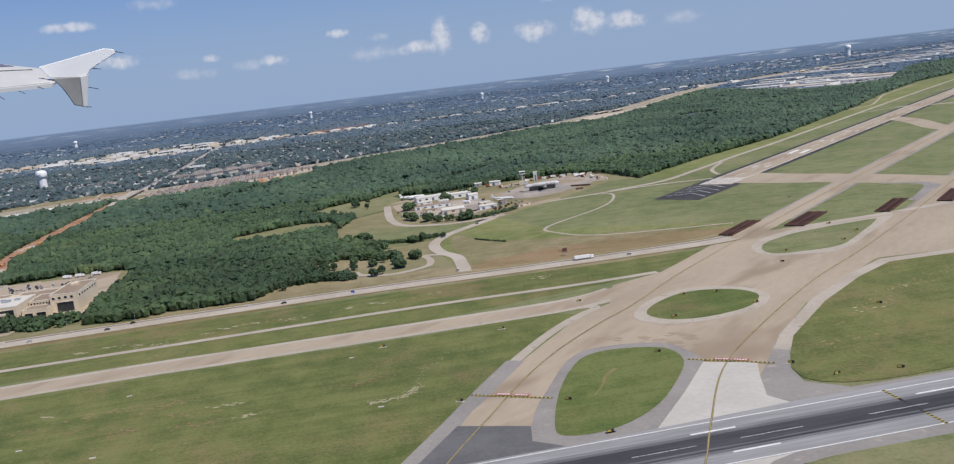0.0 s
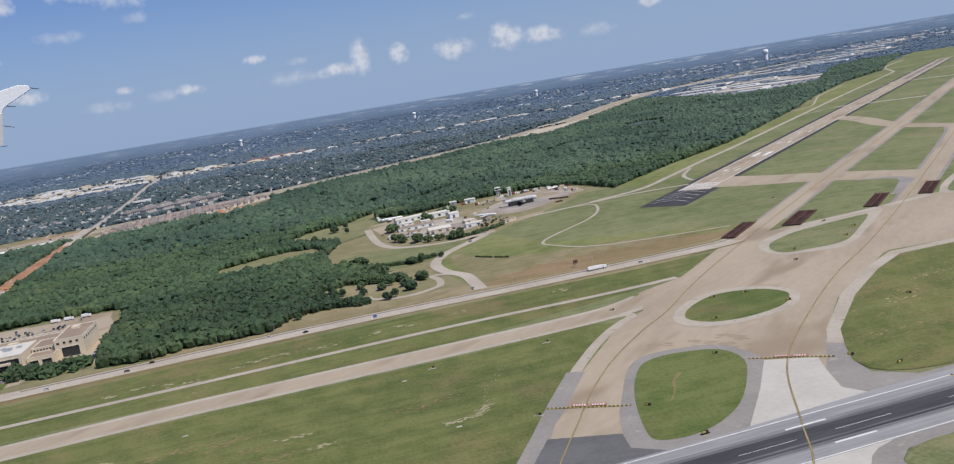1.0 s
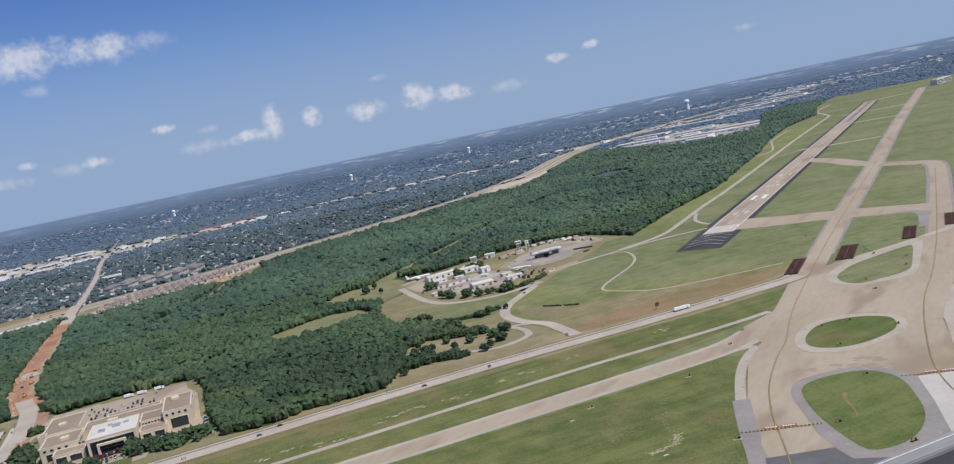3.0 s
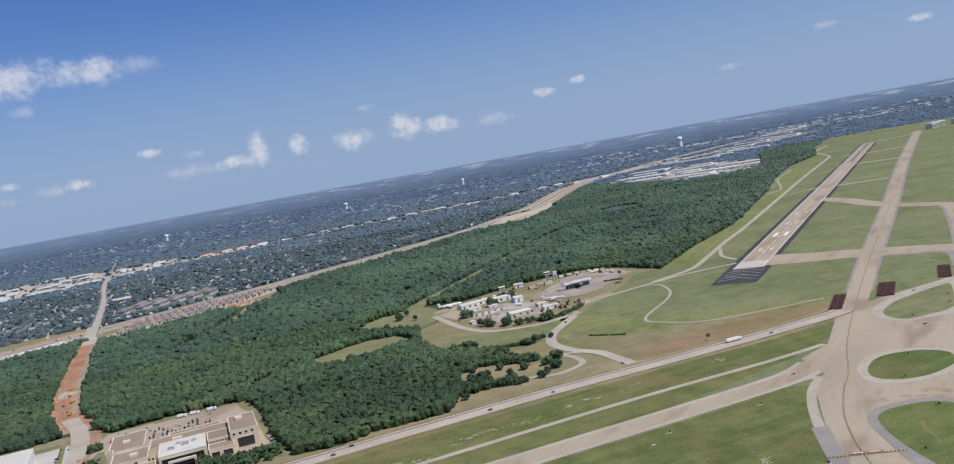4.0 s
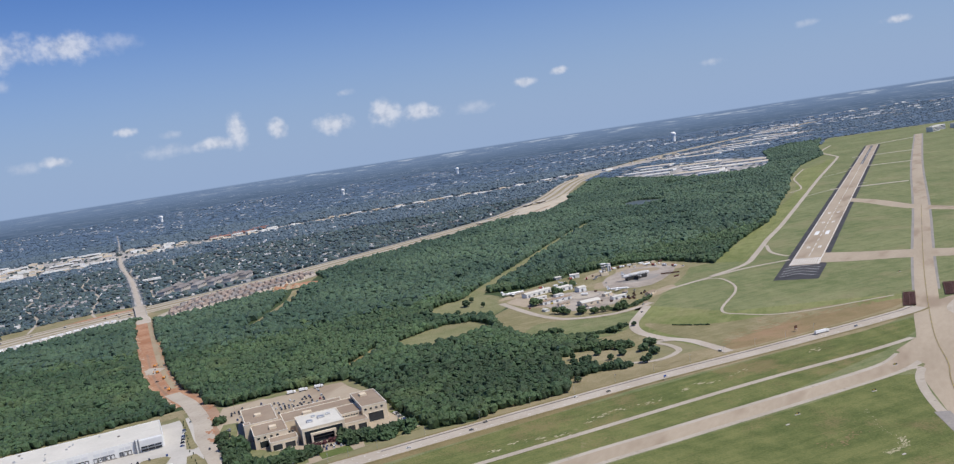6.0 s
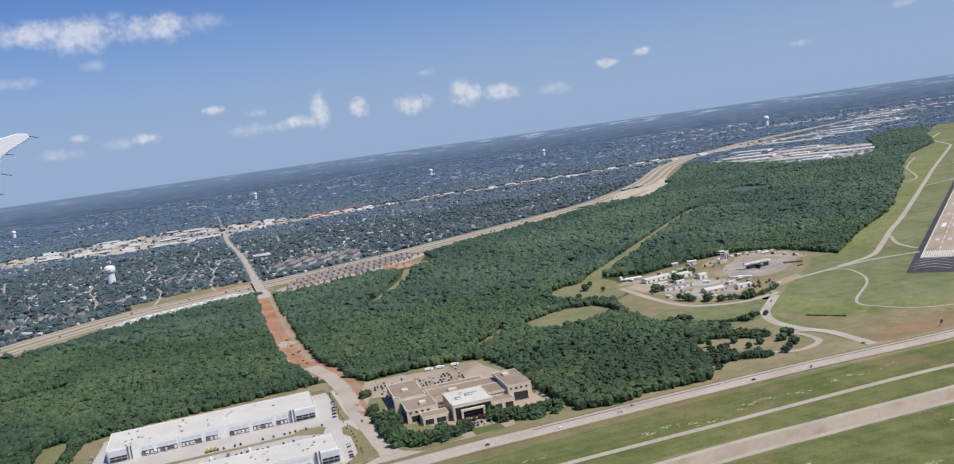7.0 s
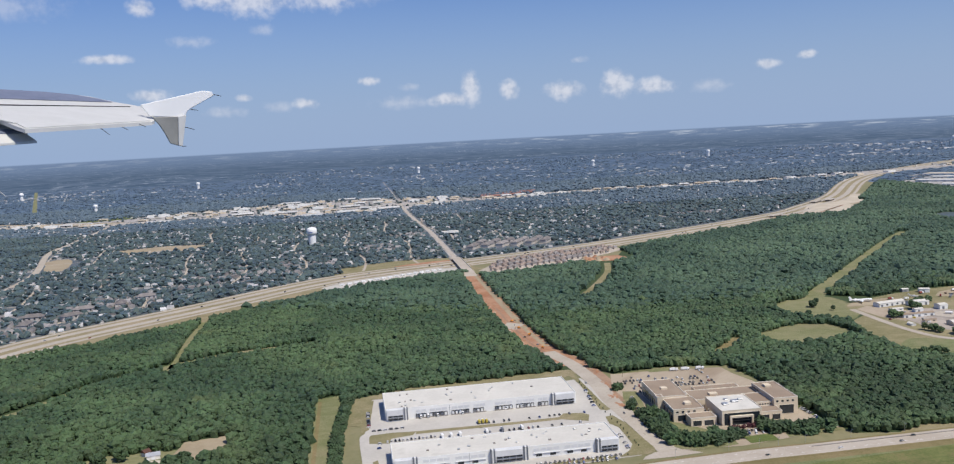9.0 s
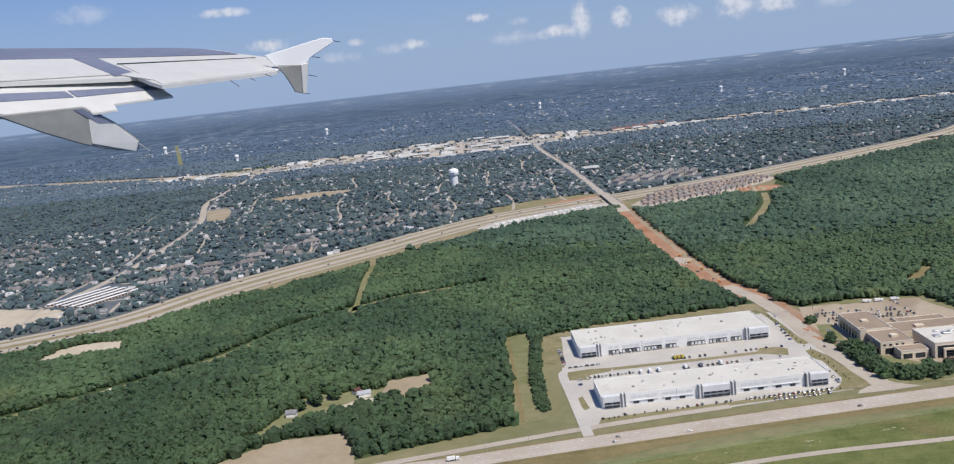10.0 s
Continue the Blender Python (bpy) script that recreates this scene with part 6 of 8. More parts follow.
def warehouse(at, turn, length, depth, h, docks, entries, bays):
    ob = thing("warehouse", at, "long white concrete warehouse with a white flat roof", "warehouse", "warehouses", turn)
    part("wall", boxes((0, length, 0, depth, 0, h), bevel=0.05), M["white_wall"], ob)
    part("roof", boxes((0.3, length - 0.3, 0.3, depth - 0.3, h - 0.2, h + 0.04)), M["white_roof"], ob)
    part("parapet", boxes((0, length, 0, 0.25, h, h + 0.35), (0, length, depth - 0.25, depth, h, h + 0.35), (0, 0.25, 0.25, depth - 0.25, h, h + 0.35), (length - 0.25, length, 0.25, depth - 0.25, h, h + 0.35)), M["white_wall"], ob)
    for x0, x1, sides in entries:
        part("entry_block", boxes((x0, x1, -0.9, 2.2, 0, h + 0.1), bevel=0.06), M["light_panel"], ob, "light grey entry block")
        for side in sides:
            x = x0 if side == "l" else x1 - 1.9
            part("pier", boxes((x + 0.6, x + 1.3, -1.05, 0.2, 0, h + 0.6), bevel=0.04), M["white_wall"], ob, "white entry pier")
            for dx in (0, 1.3):
                part("pylon", boxes((x + dx, x + dx + 0.6, -1.3, 0.4, 0, h + 0.75), bevel=0.04), M["grey_panel"], ob, "dark grey entry fin")
        a, b = x0 + (2.3 if "l" in sides else 0.5), x1 - (2.3 if "r" in sides else 0.5)
        n = max(2, int((b - a) / 2.2))
        w = (b - a) / n
        for z0, z1 in ((0.3, 1.3), (1.75, 2.5)):
            for k in range(n):
                part("window", boxes((a + 0.1 + w * k, a - 0.1 + w * (k + 1), -1.0, -0.85, z0, z1)), M["glass"], ob, "dark office glazing")
        part("canopy", boxes((a, b, -1.9, -0.9, 1.42, 1.58)), M["grey_panel"], ob)
    random.seed(int(length * 10))
    for a, b in docks:
        n = max(2, round((b - a) / 2.9))
        for k in range(n):
            x = a + (b - a) * k / n
            part("panel", boxes((x, x + (b - a) / n - 0.35, -0.08, 0.02, 3.0, 4.1)), M["light_panel"], ob, "pale grey wall panel")
        if not bays:
            for k in range(max(1, n // 2)):
                x = a + 1.0 + 5.8 * k
                part("window", boxes((x, x + 2.4, -0.1, 0.05, 0.7, 1.7)), M["glass"], ob, "low dark strip window")
            part("ledge", boxes((a, b, -0.45, 0.0, 2.0, 2.12)), M["light_panel"], ob, "thin projecting ledge")
            continue
        part("leveller", boxes((a - 0.3, b + 0.1, -0.5, 0.0, 0, 0.35)), M["shoulder"], ob, "raised loading dock kerb")
        k = a
        while k < b - 1.2:
            door = part("dock_door", boxes((k, k + 1.2, -0.14, 0.05, 0.4, 1.9)), M["white_wall"] if random.random() < 0.8 else M["grey_panel"], ob, "roll-up loading dock door")
            part("dock_seal", boxes((k - 0.16, k, -0.3, 0.0, 0.4, 2.0), (k + 1.2, k + 1.36, -0.3, 0.0, 0.4, 2.0), (k - 0.16, k + 1.36, -0.3, 0.0, 1.95, 2.2)), M["black"], door, "black rubber dock seal")
            k += 1.75
    for k in range(22):
        x, y = random.uniform(4, length - 5), random.uniform(3, depth - 4)
        part("roof_unit", boxes((x, x + random.uniform(0.6, 1.3), y, y + random.uniform(0.6, 1.1), h, h + random.uniform(0.35, 0.7)), bevel=0.05), M["metal"] if k % 3 else M["shoulder"], ob, "small rooftop ventilation unit")
    part("downpipe", boxes(*[(x, x + 0.12, -0.12, 0.0, 0, h) for x in (length * 0.33,)]), M["grey_panel"], ob)
    return ob


warehouse((-352.2, 285.3, 0.12), 11.3, 93.0, 20.4, 4.9, [(12, 23), (25, 37.5), (57, 68), (70, 81)], [(0.6, 9.8, "r"), (39.2, 54.6, "lr"), (83, 92.6, "l")], False)
warehouse((-365.5, 350.8, 0.12), 11.6, 92.3, 28.8, 5.1, [(14.5, 19.5), (21, 29.5), (31.5, 40.5), (42, 48), (52.5, 61), (63, 72), (73.5, 78.5)], [(0.6, 10.6, "r"), (80, 91.6, "l")], True)


# ---- cars ----
def paint(name, c):
    return mat(name, tuple(0.85 * v for v in c), c, 0.3, 2.0, rough=0.25, gloss=0.6)


PAINT = [paint("car_white", (0.7, 0.7, 0.7)), paint("car_black", (0.02, 0.02, 0.022)), paint("car_silver", (0.4, 0.41, 0.43)), paint("car_grey", (0.12, 0.12, 0.13)), paint("car_red", (0.3, 0.03, 0.03)), paint("car_blue", (0.04, 0.08, 0.25))]
COLOURS = ["white", "black", "silver", "dark grey", "red", "blue"]


def car_kind(i, van):
    c = COLOURS[i]
    ob = thing("car", (0, 0, -30), f"{c} {'pickup truck' if van else 'saloon car'} parked on concrete" if i % 2 else f"{c} {'delivery van' if van else 'hatchback car'} on pale concrete", "car", "cars")
    bm = boxes((-1.0, 1.0, -0.42, 0.42, 0.14, 0.42), bevel=0.07)
    part("body", bm, PAINT[i], ob)
    bm = bmesh.new()
    x0, x1, h = (-0.7, 0.75, 0.8) if van else (-0.62, 0.5, 0.64)
    vs = [bm.verts.new(v) for v in ((x0 - 0.12, -0.38, 0.4), (x1 + 0.2, -0.38, 0.4), (x1 + 0.2, 0.38, 0.4), (x0 - 0.12, 0.38, 0.4), (x0, -0.32, h), (x1, -0.32, h), (x1, 0.32, h), (x0, 0.32, h))]
    for f in ((0, 1, 5, 4), (1, 2, 6, 5), (2, 3, 7, 6), (3, 0, 4, 7), (3, 2, 1, 0)):
        bm.faces.new([vs[k] for k in f])
    part("glazing", bm, M["glass"], ob)
    part("roof", boxes((x0, x1, -0.32, 0.32, h - 0.02, h + 0.05), bevel=0.02), PAINT[i], ob)
    for x in (-0.62, 0.62):
        for y in (-0.4, 0.4):
            part("wheel", tube(bmesh.new(), (x, y - 0.06, 0.15), (x, y + 0.06, 0.15), 0.15, n=8), M["black"], ob)
    return ob


CARS = [car_kind(i, v) for i in range(6) for v in (False, True)]
random.seed(31)
used = set()


def put_car(x, y, turn, z=0.16, pick=None):
    k = random.choices(range(12), (5, 4, 6, 4, 4, 3, 5, 4, 1, 1, 1, 1))[0] if pick is None else pick
    m = pose(x, y, z, 0, 0, turn)
    if k not in used:
        used.add(k)
        CARS[k].matrix_world = m
        return
    copy_thing(CARS[k], m)


# car park behind the office
for row in range(7):
    for k in range(30):
        if random.random() < (0.7, 0.75, 0.75, 0.62, 0.4, 0.1, 0.05)[row]:
            u, v = -14 + 1.9 * k + random.uniform(-0.3, 0.3), 53 + 4.9 * row + (1.0 if row % 2 else 0)
            x, y = -236 + 0.99 * u - 0.139 * v, 330 + 0.139 * u + 0.99 * v
            if inside([(-251, 405), (-226, 421), (-195, 419), (-184, 392), (-180, 372), (-200, 378), (-243, 382)], np.array([x]), np.array([y]))[0]:
                put_car(x, y, 98 + random.uniform(-3, 3))
for k in range(13):
    if random.random() < 0.8:
        put_car(-174 + 0.75 * k * 0.55, 348 - 2.0 * k, 20)
for k in range(8):
    put_car(-207.5 + 1.5 * k, 319.5 + 0.25 * k, 95)
    if k % 2:
        put_car(-206.5 + 1.5 * k, 316.2 + 0.25 * k, 95)


def at_store(u, v):
    return -353.5 + 0.9736 * u - 0.228 * v, 280 + 0.228 * u + 0.9736 * v


for k in range(46):
    if random.random() < (0.85 if k > 28 else 0.3):
        put_car(*at_store(6 + 1.95 * k, -4.6), 103)
    if k > 32 and random.random() < 0.6:
        put_car(*at_store(5 + 1.95 * k, -8.2), 103)
for k in range(13):
    put_car(*at_store(3 + 1.75 * k, 41.8), 103, pick=random.choice((1, 1, 3, 0)))
for k in range(22):
    if random.random() < 0.35:
        put_car(*at_store(44 + 2.2 * k, 39.6), 103)
    if random.random() < 0.5:
        put_car(*at_store(48 + 2.4 * k, 53), 103)
for k in range(11):
    if random.random() < 0.6:
        put_car(-257.2 - 0.25 * k, 304 + 2.2 * k, 14)
    if random.random() < 0.7:
        put_car(-267 - 0.22 * k, 363 + 2.5 * k, 14)
    if random.random() < 0.7:
        put_car(-372 - 0.42 * k, 342 + 2.1 * k, 14)
    if random.random() < 0.4:
        put_car(-361 - 0.22 * k, 300 + 1.9 * k, 14)
for k in range(6):
    put_car(*at_store(-2 + 2.6 * k, 58.5), 13)
for k in range(10):
    put_car(-246.5 - 0.15 * k + 0.1, 350 + 3.0 * k, 12) if k % 3 else None
for x, y, a in ((-204, 291, 8), (-174, 296.5, 191), (-148, 302, 8), (-141, 308, 190), (-86, 314, 10), (-22, 339, 100), (-319, 259.5, 15), (-346, 252, 18), (-345, 256, 198), (-100, 316, 190), (-255, 278, 16), (45, 334, 188), (-17, 448, 50), (-8, 468, 10)):
    put_car(x, y, a, 0.19, pick=random.choice((0, 1, 2, 4, 6)))
p = curve_points(HIGHWAY[2:11], False, 10)
for k in range(58):
    i = random.randrange(len(p) - 1)
    d = (p[i + 1] - p[i]).normalized()
    s = random.choice((-10.4, -6.6, 6.6, 10.4, 20.5, -20.5))
    q = p[i] + (p[i + 1] - p[i]) * random.random() + Vector((d.y, -d.x)) * s
    put_car(q.x, q.y, math.degrees(math.atan2(d.y, d.x)), 0.18)


def lorry(x, y, turn, label, box_mat, long=5.4):
    ob = thing("lorry", (x, y, 0.18), label, "lorry", "lorries", turn)
    part("trailer", boxes((-long, 0, -0.52, 0.52, 0.5, 1.7), bevel=0.04), box_mat, ob)
    part("chassis", boxes((-long, 1.2, -0.3, 0.3, 0.3, 0.5)), M["black"], ob)
    part("cab", boxes((0.25, 1.5, -0.5, 0.5, 0.25, 1.45), bevel=0.12), M["white"], ob)
    part("windscreen", boxes((1.44, 1.53, -0.42, 0.42, 0.85, 1.3)), M["glass"], ob)
    for wx in (-long + 0.5, -long + 1.05, 0.1, 1.1):
        for wy in (-0.45, 0.45):
            wheel = part("wheel", tube(bmesh.new(), (wx, wy - 0.1, 0.22), (wx, wy + 0.1, 0.22), 0.22, n=8), M["black"], ob)
            part("hub", tube(bmesh.new(), (wx, wy - 0.12, 0.22), (wx, wy + 0.12, 0.22), 0.09, n=6), M["metal"], wheel)
    return ob


lorry(30, 335, 8, "white articulated lorry on the pale road", M["white"], 6.2)
for x, y in ((-219, 419.3), (-213, 420), (-205, 420.8)):
    lorry(x, y, 7, "white box trailer parked at the edge of the car park", M["white"], 3.0)
lorry(-404, 240, 18, "white box lorry on the pale road", M["white"], 3.0)
for u in (21, 24.5, 29, 58, 66, 37):
    x, y = at_store(u + (4 if u > 30 else 0), 71.0)
    lorry(x, y, -77, "white trailer backed against the loading docks", M["white"], 3.6)
for u in (27, 31, 35, 47, 54, 63):
    x, y = at_store(u, 40.5)
    lorry(x, y, 103, "parked white box lorry in the warehouse yard", M["white"] if u % 2 else M["grey_panel"], 2.4)
x, y = at_store(46, 54.5)
for k in range(3):
    lorry(x + 1.7 * k, y + 0.4 * k, 103, "yellow rental lorry in the warehouse yard", M["yellow"], 2.2)


# ---- training ground ----
def airliner(at, turn, length, skin, label, dark=False, tail_engines=False, fat=0.05):
    ob = thing("aircraft", at, label, "aircraft", "training aircraft", turn)
    L, r = length, length * fat
    bm = bmesh.new()
    prof = [(0.02, -L / 2), (r * 0.55, -L / 2 + L * 0.03), (r * 0.92, -L / 2 + L * 0.08), (r, -L / 2 + L * 0.16), (r, L * 0.2), (r * 0.75, L * 0.36), (r * 0.3, L * 0.47), (0.05, L / 2)]
    lathe(bm, prof, 14, Matrix.Translation((0, 0, r * 1.9)) @ Matrix.Rotation(math.radians(90), 4, "Y"))
    for f in bm.faces:
        f.smooth = True
    part("fuselage", bm, skin, ob)

    def plate(name, pts, th, m, label=""):
        bm = bmesh.new()
        a = [bm.verts.new(Vector(q) + Vector(th) / 2) for q in pts]
        b = [bm.verts.new(Vector(q) - Vector(th) / 2) for q in pts]
        bm.faces.new(a), bm.faces.new(b[::-1])
        for i in range(len(a)):
            bm.faces.new((a[i], b[i], b[(i + 1) % len(a)], a[(i + 1) % len(a)]))
        bmesh.ops.recalc_face_normals(bm, faces=bm.faces)
        return part(name, bm, m, ob, label)
    z = r * 1.4
    for s in (-1, 1):
        plate("wing", [(-L * 0.1, s * r * 0.8, z), (L * 0.06, s * L * 0.38, z + 0.35), (L * 0.1, s * L * 0.38, z + 0.35), (L * 0.08, s * r * 0.8, z)], (0, 0, 0.16), M["black"] if dark else skin)
        top = L * 0.16 if tail_engines else r * 2.2
        plate("tailplane", [(L * 0.42, s * 0.1, top + r), (L * 0.47, s * L * 0.13, top + r), (L * 0.5, s * L * 0.13, top + r), (L * 0.5, s * 0.1, top + r)], (0, 0, 0.1), skin)
        bm = bmesh.new()
        c = (L * 0.36, s * r * 1.35, r * 2.1) if tail_engines else (-L * 0.05, s * L * 0.15, z - 0.35)
        tube(bm, (c[0] - L * 0.05, c[1], c[2]), (c[0] + L * 0.05, c[1], c[2]), r * 0.5, r * 0.38, 10)
        part("engine", bm, M["grey"], ob)
        part("gear", boxes((-0.1, 0.25, s * r * 0.9 - 0.08, s * r * 0.9 + 0.08, 0, r * 1.3)), M["grey"], ob)
    part("gear", boxes((-L * 0.38, -L * 0.37, -0.06, 0.06, 0, r * 1.2)), M["grey"], ob)
    plate("fin", [(L * 0.34, 0, r * 2.6), (L * 0.45, 0, r * 2.6 + L * 0.13), (L * 0.5, 0, r * 2.6 + L * 0.13), (L * 0.485, 0, r * 2.2)], (0, 0.12, 0), skin)
    bm = boxes(*[(-L * 0.36 + k * L * 0.045, -L * 0.36 + k * L * 0.045 + 0.25, s * r * 0.985 - 0.04, s * r * 0.985 + 0.04, r * 1.95, r * 2.2) for k in range(14) for s in (-1, 1)])
    part("window_row", bm, M["glass"], ob)
    if dark:
        for k in range(4):
            part("scaffold", boxes((-L * 0.3 + k * L * 0.16, -L * 0.3 + k * L * 0.16 + 0.5, -r * 1.6, -r * 1.2, 0, r * 1.6 + 0.2 * k), bevel=0.04), M["black"], ob, "sooty black steel trainer frame")
        part("keel", boxes((-L * 0.36, L * 0.34, -r * 1.02, r * 1.02, 0.1, r * 1.75), bevel=0.1), M["black"], ob, "blackened supporting keel")
    return ob


M["metal_skin"] = mat("scorched_skin", (0.34, 0.34, 0.34), (0.6, 0.6, 0.6), 0.25, 1.2, rough=0.5)
airliner((-63, 579, 0.15), 184, 17, M["white"], "white retired jet airliner on dry grass", tail_engines=True)
airliner((-3, 525, 0.15), 152, 15, M["white"], "white retired jet airliner beside the sheds", tail_engines=True)
airliner((22, 556, 0.15), 190, 23, M["metal_skin"], "grey sooty mock airliner for fire training", True, fat=0.07)
airliner((50, 604, 0.15), 215, 10, M["white"], "small white jet parked at the yard edge")
airliner((-22, 590, 0.15), 130, 8, M["white"], "small white propeller aircraft on dry grass")


def tower():
    ob = thing("training_tower", (11, 592, 0.1), "pale concrete fire training tower with dark openings", "tower")
    part("base", boxes((-2.8, 2.8, -1.8, 1.8, 0, 2.4), bevel=0.05), M["stone"], ob)
    part("shaft", boxes((-1.2, 1.4, -1.2, 1.2, 2.4, 7.2), bevel=0.05), M["coping"], ob)
    part("platform", boxes((-1.9, 2.1, -1.9, 1.9, 7.2, 7.6)), M["white_wall"], ob)
    part("cabin", boxes((-1.4, 1.6, -1.4, 1.4, 7.6, 8.6)), M["glass"], ob, "dark glazed lookout cabin")
    part("roof", boxes((-1.9, 2.1, -1.9, 1.9, 8.6, 9.0)), M["white_wall"], ob)
    for z in (3.0, 4.4, 5.8):
        for x in (-0.9, 0.5):
            part("window", boxes((x, x + 0.7, -1.36, -1.2, z, z + 0.8)), M["glass"], ob)
        part("window", boxes((1.44, 1.56, -0.5, 0.5, z, z + 0.8)), M["glass"], ob)


tower()


def shed(at, turn, l, d, h, label, wall="white_wall", roof="white_roof", cat="shed"):
    ob = thing("shed", at, label, cat, "training ground sheds", turn)
    part("wall", boxes((-l / 2, l / 2, -d / 2, d / 2, 0, h), bevel=0.03), M[wall], ob)
    bm = bmesh.new()
    vs = [bm.verts.new(v) for v in ((-l / 2 - 0.2, -d / 2 - 0.2, h), (l / 2 + 0.2, -d / 2 - 0.2, h), (l / 2 + 0.2, d / 2 + 0.2, h), (-l / 2 - 0.2, d / 2 + 0.2, h), (-l / 2 - 0.2, 0, h + d * 0.14), (l / 2 + 0.2, 0, h + d * 0.14))]
    for f in ((0, 1, 5, 4), (2, 3, 4, 5), (1, 2, 5), (3, 0, 4), (3, 2, 1, 0)):
        bm.faces.new([vs[k] for k in f])
    part("roof", bm, M[roof], ob)
    n = max(1, int(l / 4))
    for k in range(n):
        x = -l / 2 + (k + 0.3) * l / n
        part("door" if k % 2 == 0 else "window", boxes((x, x + min(1.6, l / n * 0.5), -d / 2 - 0.06, -d / 2 + 0.05, 0.0 if k % 2 == 0 else 0.8, h * 0.7)), M["glass" if k % 2 else "grey_panel"], ob)
    return ob


shed((-49, 565, 0.12), 22, 22, 6, 2.6, "long white metal hangar with a pale roof", cat="hangar")
shed((-31, 563, 0.12), 14, 14, 6, 2.8, "white metal shed with a pale roof")
shed((-22, 548, 0.12), 14, 6, 6, 3.0, "white square store building on paving")
shed((-46, 528, 0.12), 12, 22, 5, 2.0, "low white workshop with a grey roof", roof="tan_roof")
shed((-12, 500, 0.12), 12, 10, 4, 2.0, "white metal workshop beside trees")
shed((-32, 500, 0.12), 8, 13, 8, 2.2, "white-roofed classroom building beside the trees", "stone")
shed((-8, 606, 0.12), -10, 7, 4.5, 2.6, "white two-room hut at the wood edge")
shed((-20, 611, 0.12), 10, 5, 4, 2.0, "small grey hut at the wood edge", "grey")
shed((8, 495, 0.12), 40, 9, 3.5, 1.6, "low brown-roofed open shelter", "stone", "tan_roof")
shed((-60, 503, 0.12), 100, 5, 3, 1.4, "small white cabin beside the lane")
shed((-52, 546, 0.12), 14, 9, 3.5, 1.8, "low white store beside the hangar")
shed((-46, 510, 0.12), 10, 8, 3.0, 1.7, "low pale shed with a tan roof", "stone", "tan_roof")
shed((-14, 516, 0.12), 30, 7, 3.0, 1.6, "small white-roofed open shelter", "stone")
shed((-40, 541, 0.12), 14, 6, 3.5, 2.2, "white metal shed behind the trees")
shed((-3, 512, 0.12), 55, 6, 2.5, 1.5, "grey metal shelter on the paving", "grey", "tan_roof")
shed((20, 606, 0.12), 0, 2.4, 2.4, 6.0, "tall narrow white tower hut", cat="tower")
for x, y, a in ((30, 614, 0), (36, 616, 10), (42, 617, -5), (47, 613, 70), (54, 607, 60), (58, 600, 80), (60, 592, 95), (-50, 497, 15), (-12, 508, 40), (-5, 500, 60), (-36, 492, 10), (-66, 520, 100), (5, 516, 20), (1, 560, 70), (-16, 578, 30)):
    put_car(x, y, a, 0.16)
for x, y, a in ((14, 606, 15), (24, 611, 5), (33, 612, -5), (52, 594, -50), (57, 586, -60), (60, 576, -75), (-12, 600, 20), (-4, 588, 60), (-30, 582, 20), (-40, 584, 10)):
    lorry(x, y, a, "white fire engine parked at the yard edge", M["white"] if x % 4 else M["red"], 2.4)
random.seed(44)
for k in range(9):
    x, y = 26 + 4.5 * k, 618 - 0.08 * (k - 3) ** 2 * 4
    ob = thing("container", (x, y - 3, 0.13), "white and brown storage container in the yard", "container", "containers", random.uniform(-15, 15))
    part("body", boxes((-1.6, 1.6, -0.6, 0.6, 0, 1.2), bevel=0.03), M[random.choice(("white", "rust", "stone", "white"))], ob)
    part("door", boxes((1.58, 1.66, -0.5, 0.5, 0.1, 1.1)), M["grey_panel"], ob)
for k in range(14):
    x, y = -2 + random.uniform(-8, 14), 494 + random.uniform(-4, 14)
    ob = thing("rubble_prop", (x, y, 0.13), "dark rusty wreck used for rescue training", "wreck", "training wrecks", random.uniform(0, 180))
    part("hull", boxes((-0.9, 0.9, -0.4, 0.4, 0, random.uniform(0.5, 1.1)), bevel=0.1), M["rust"], ob)
    part("frame", boxes((-0.5, 0.4, -0.35, 0.35, 0.5, 1.2), bevel=0.05), M["black"], ob)


for k in range(26):
    a = 0.24 * k
    x, y = (30 + 34 * math.cos(a), 572 + 36 * math.sin(a)) if k < 13 else (-58 + random.uniform(0, 62), 484 + random.uniform(0, 60))
    ob = thing("equipment_crate", (x + random.uniform(-3, 3), y + random.uniform(-3, 3), 0.16), "small pale equipment crate on the training ground", "crate", "equipment crates", random.uniform(0, 180))
    part("body", boxes((-0.9, 0.9, -0.45, 0.45, 0.1, random.uniform(0.6, 1.1)), bevel=0.03), M[random.choice(("white", "white_wall", "rust", "metal", "yellow", "grey"))], ob)
    part("skid", boxes((-0.8, 0.8, -0.3, 0.3, 0, 0.1)), M["black"], ob)


def barrier(x, y, turn, l, label):
    ob = thing("barrier_wall", (x, y, 0.14), label, "wall", "barrier walls", turn)
    n = int(l / 1.5)
    for k in range(n):
        part("panel", boxes((-l / 2 + k * l / n, -l / 2 + (k + 0.94) * l / n, -0.12, 0.12, 0, 1.1), bevel=0.03), M["rust"], ob)
    part("footing", boxes((-l / 2, l / 2, -0.3, 0.3, 0, 0.1)), M["white_con"], ob)


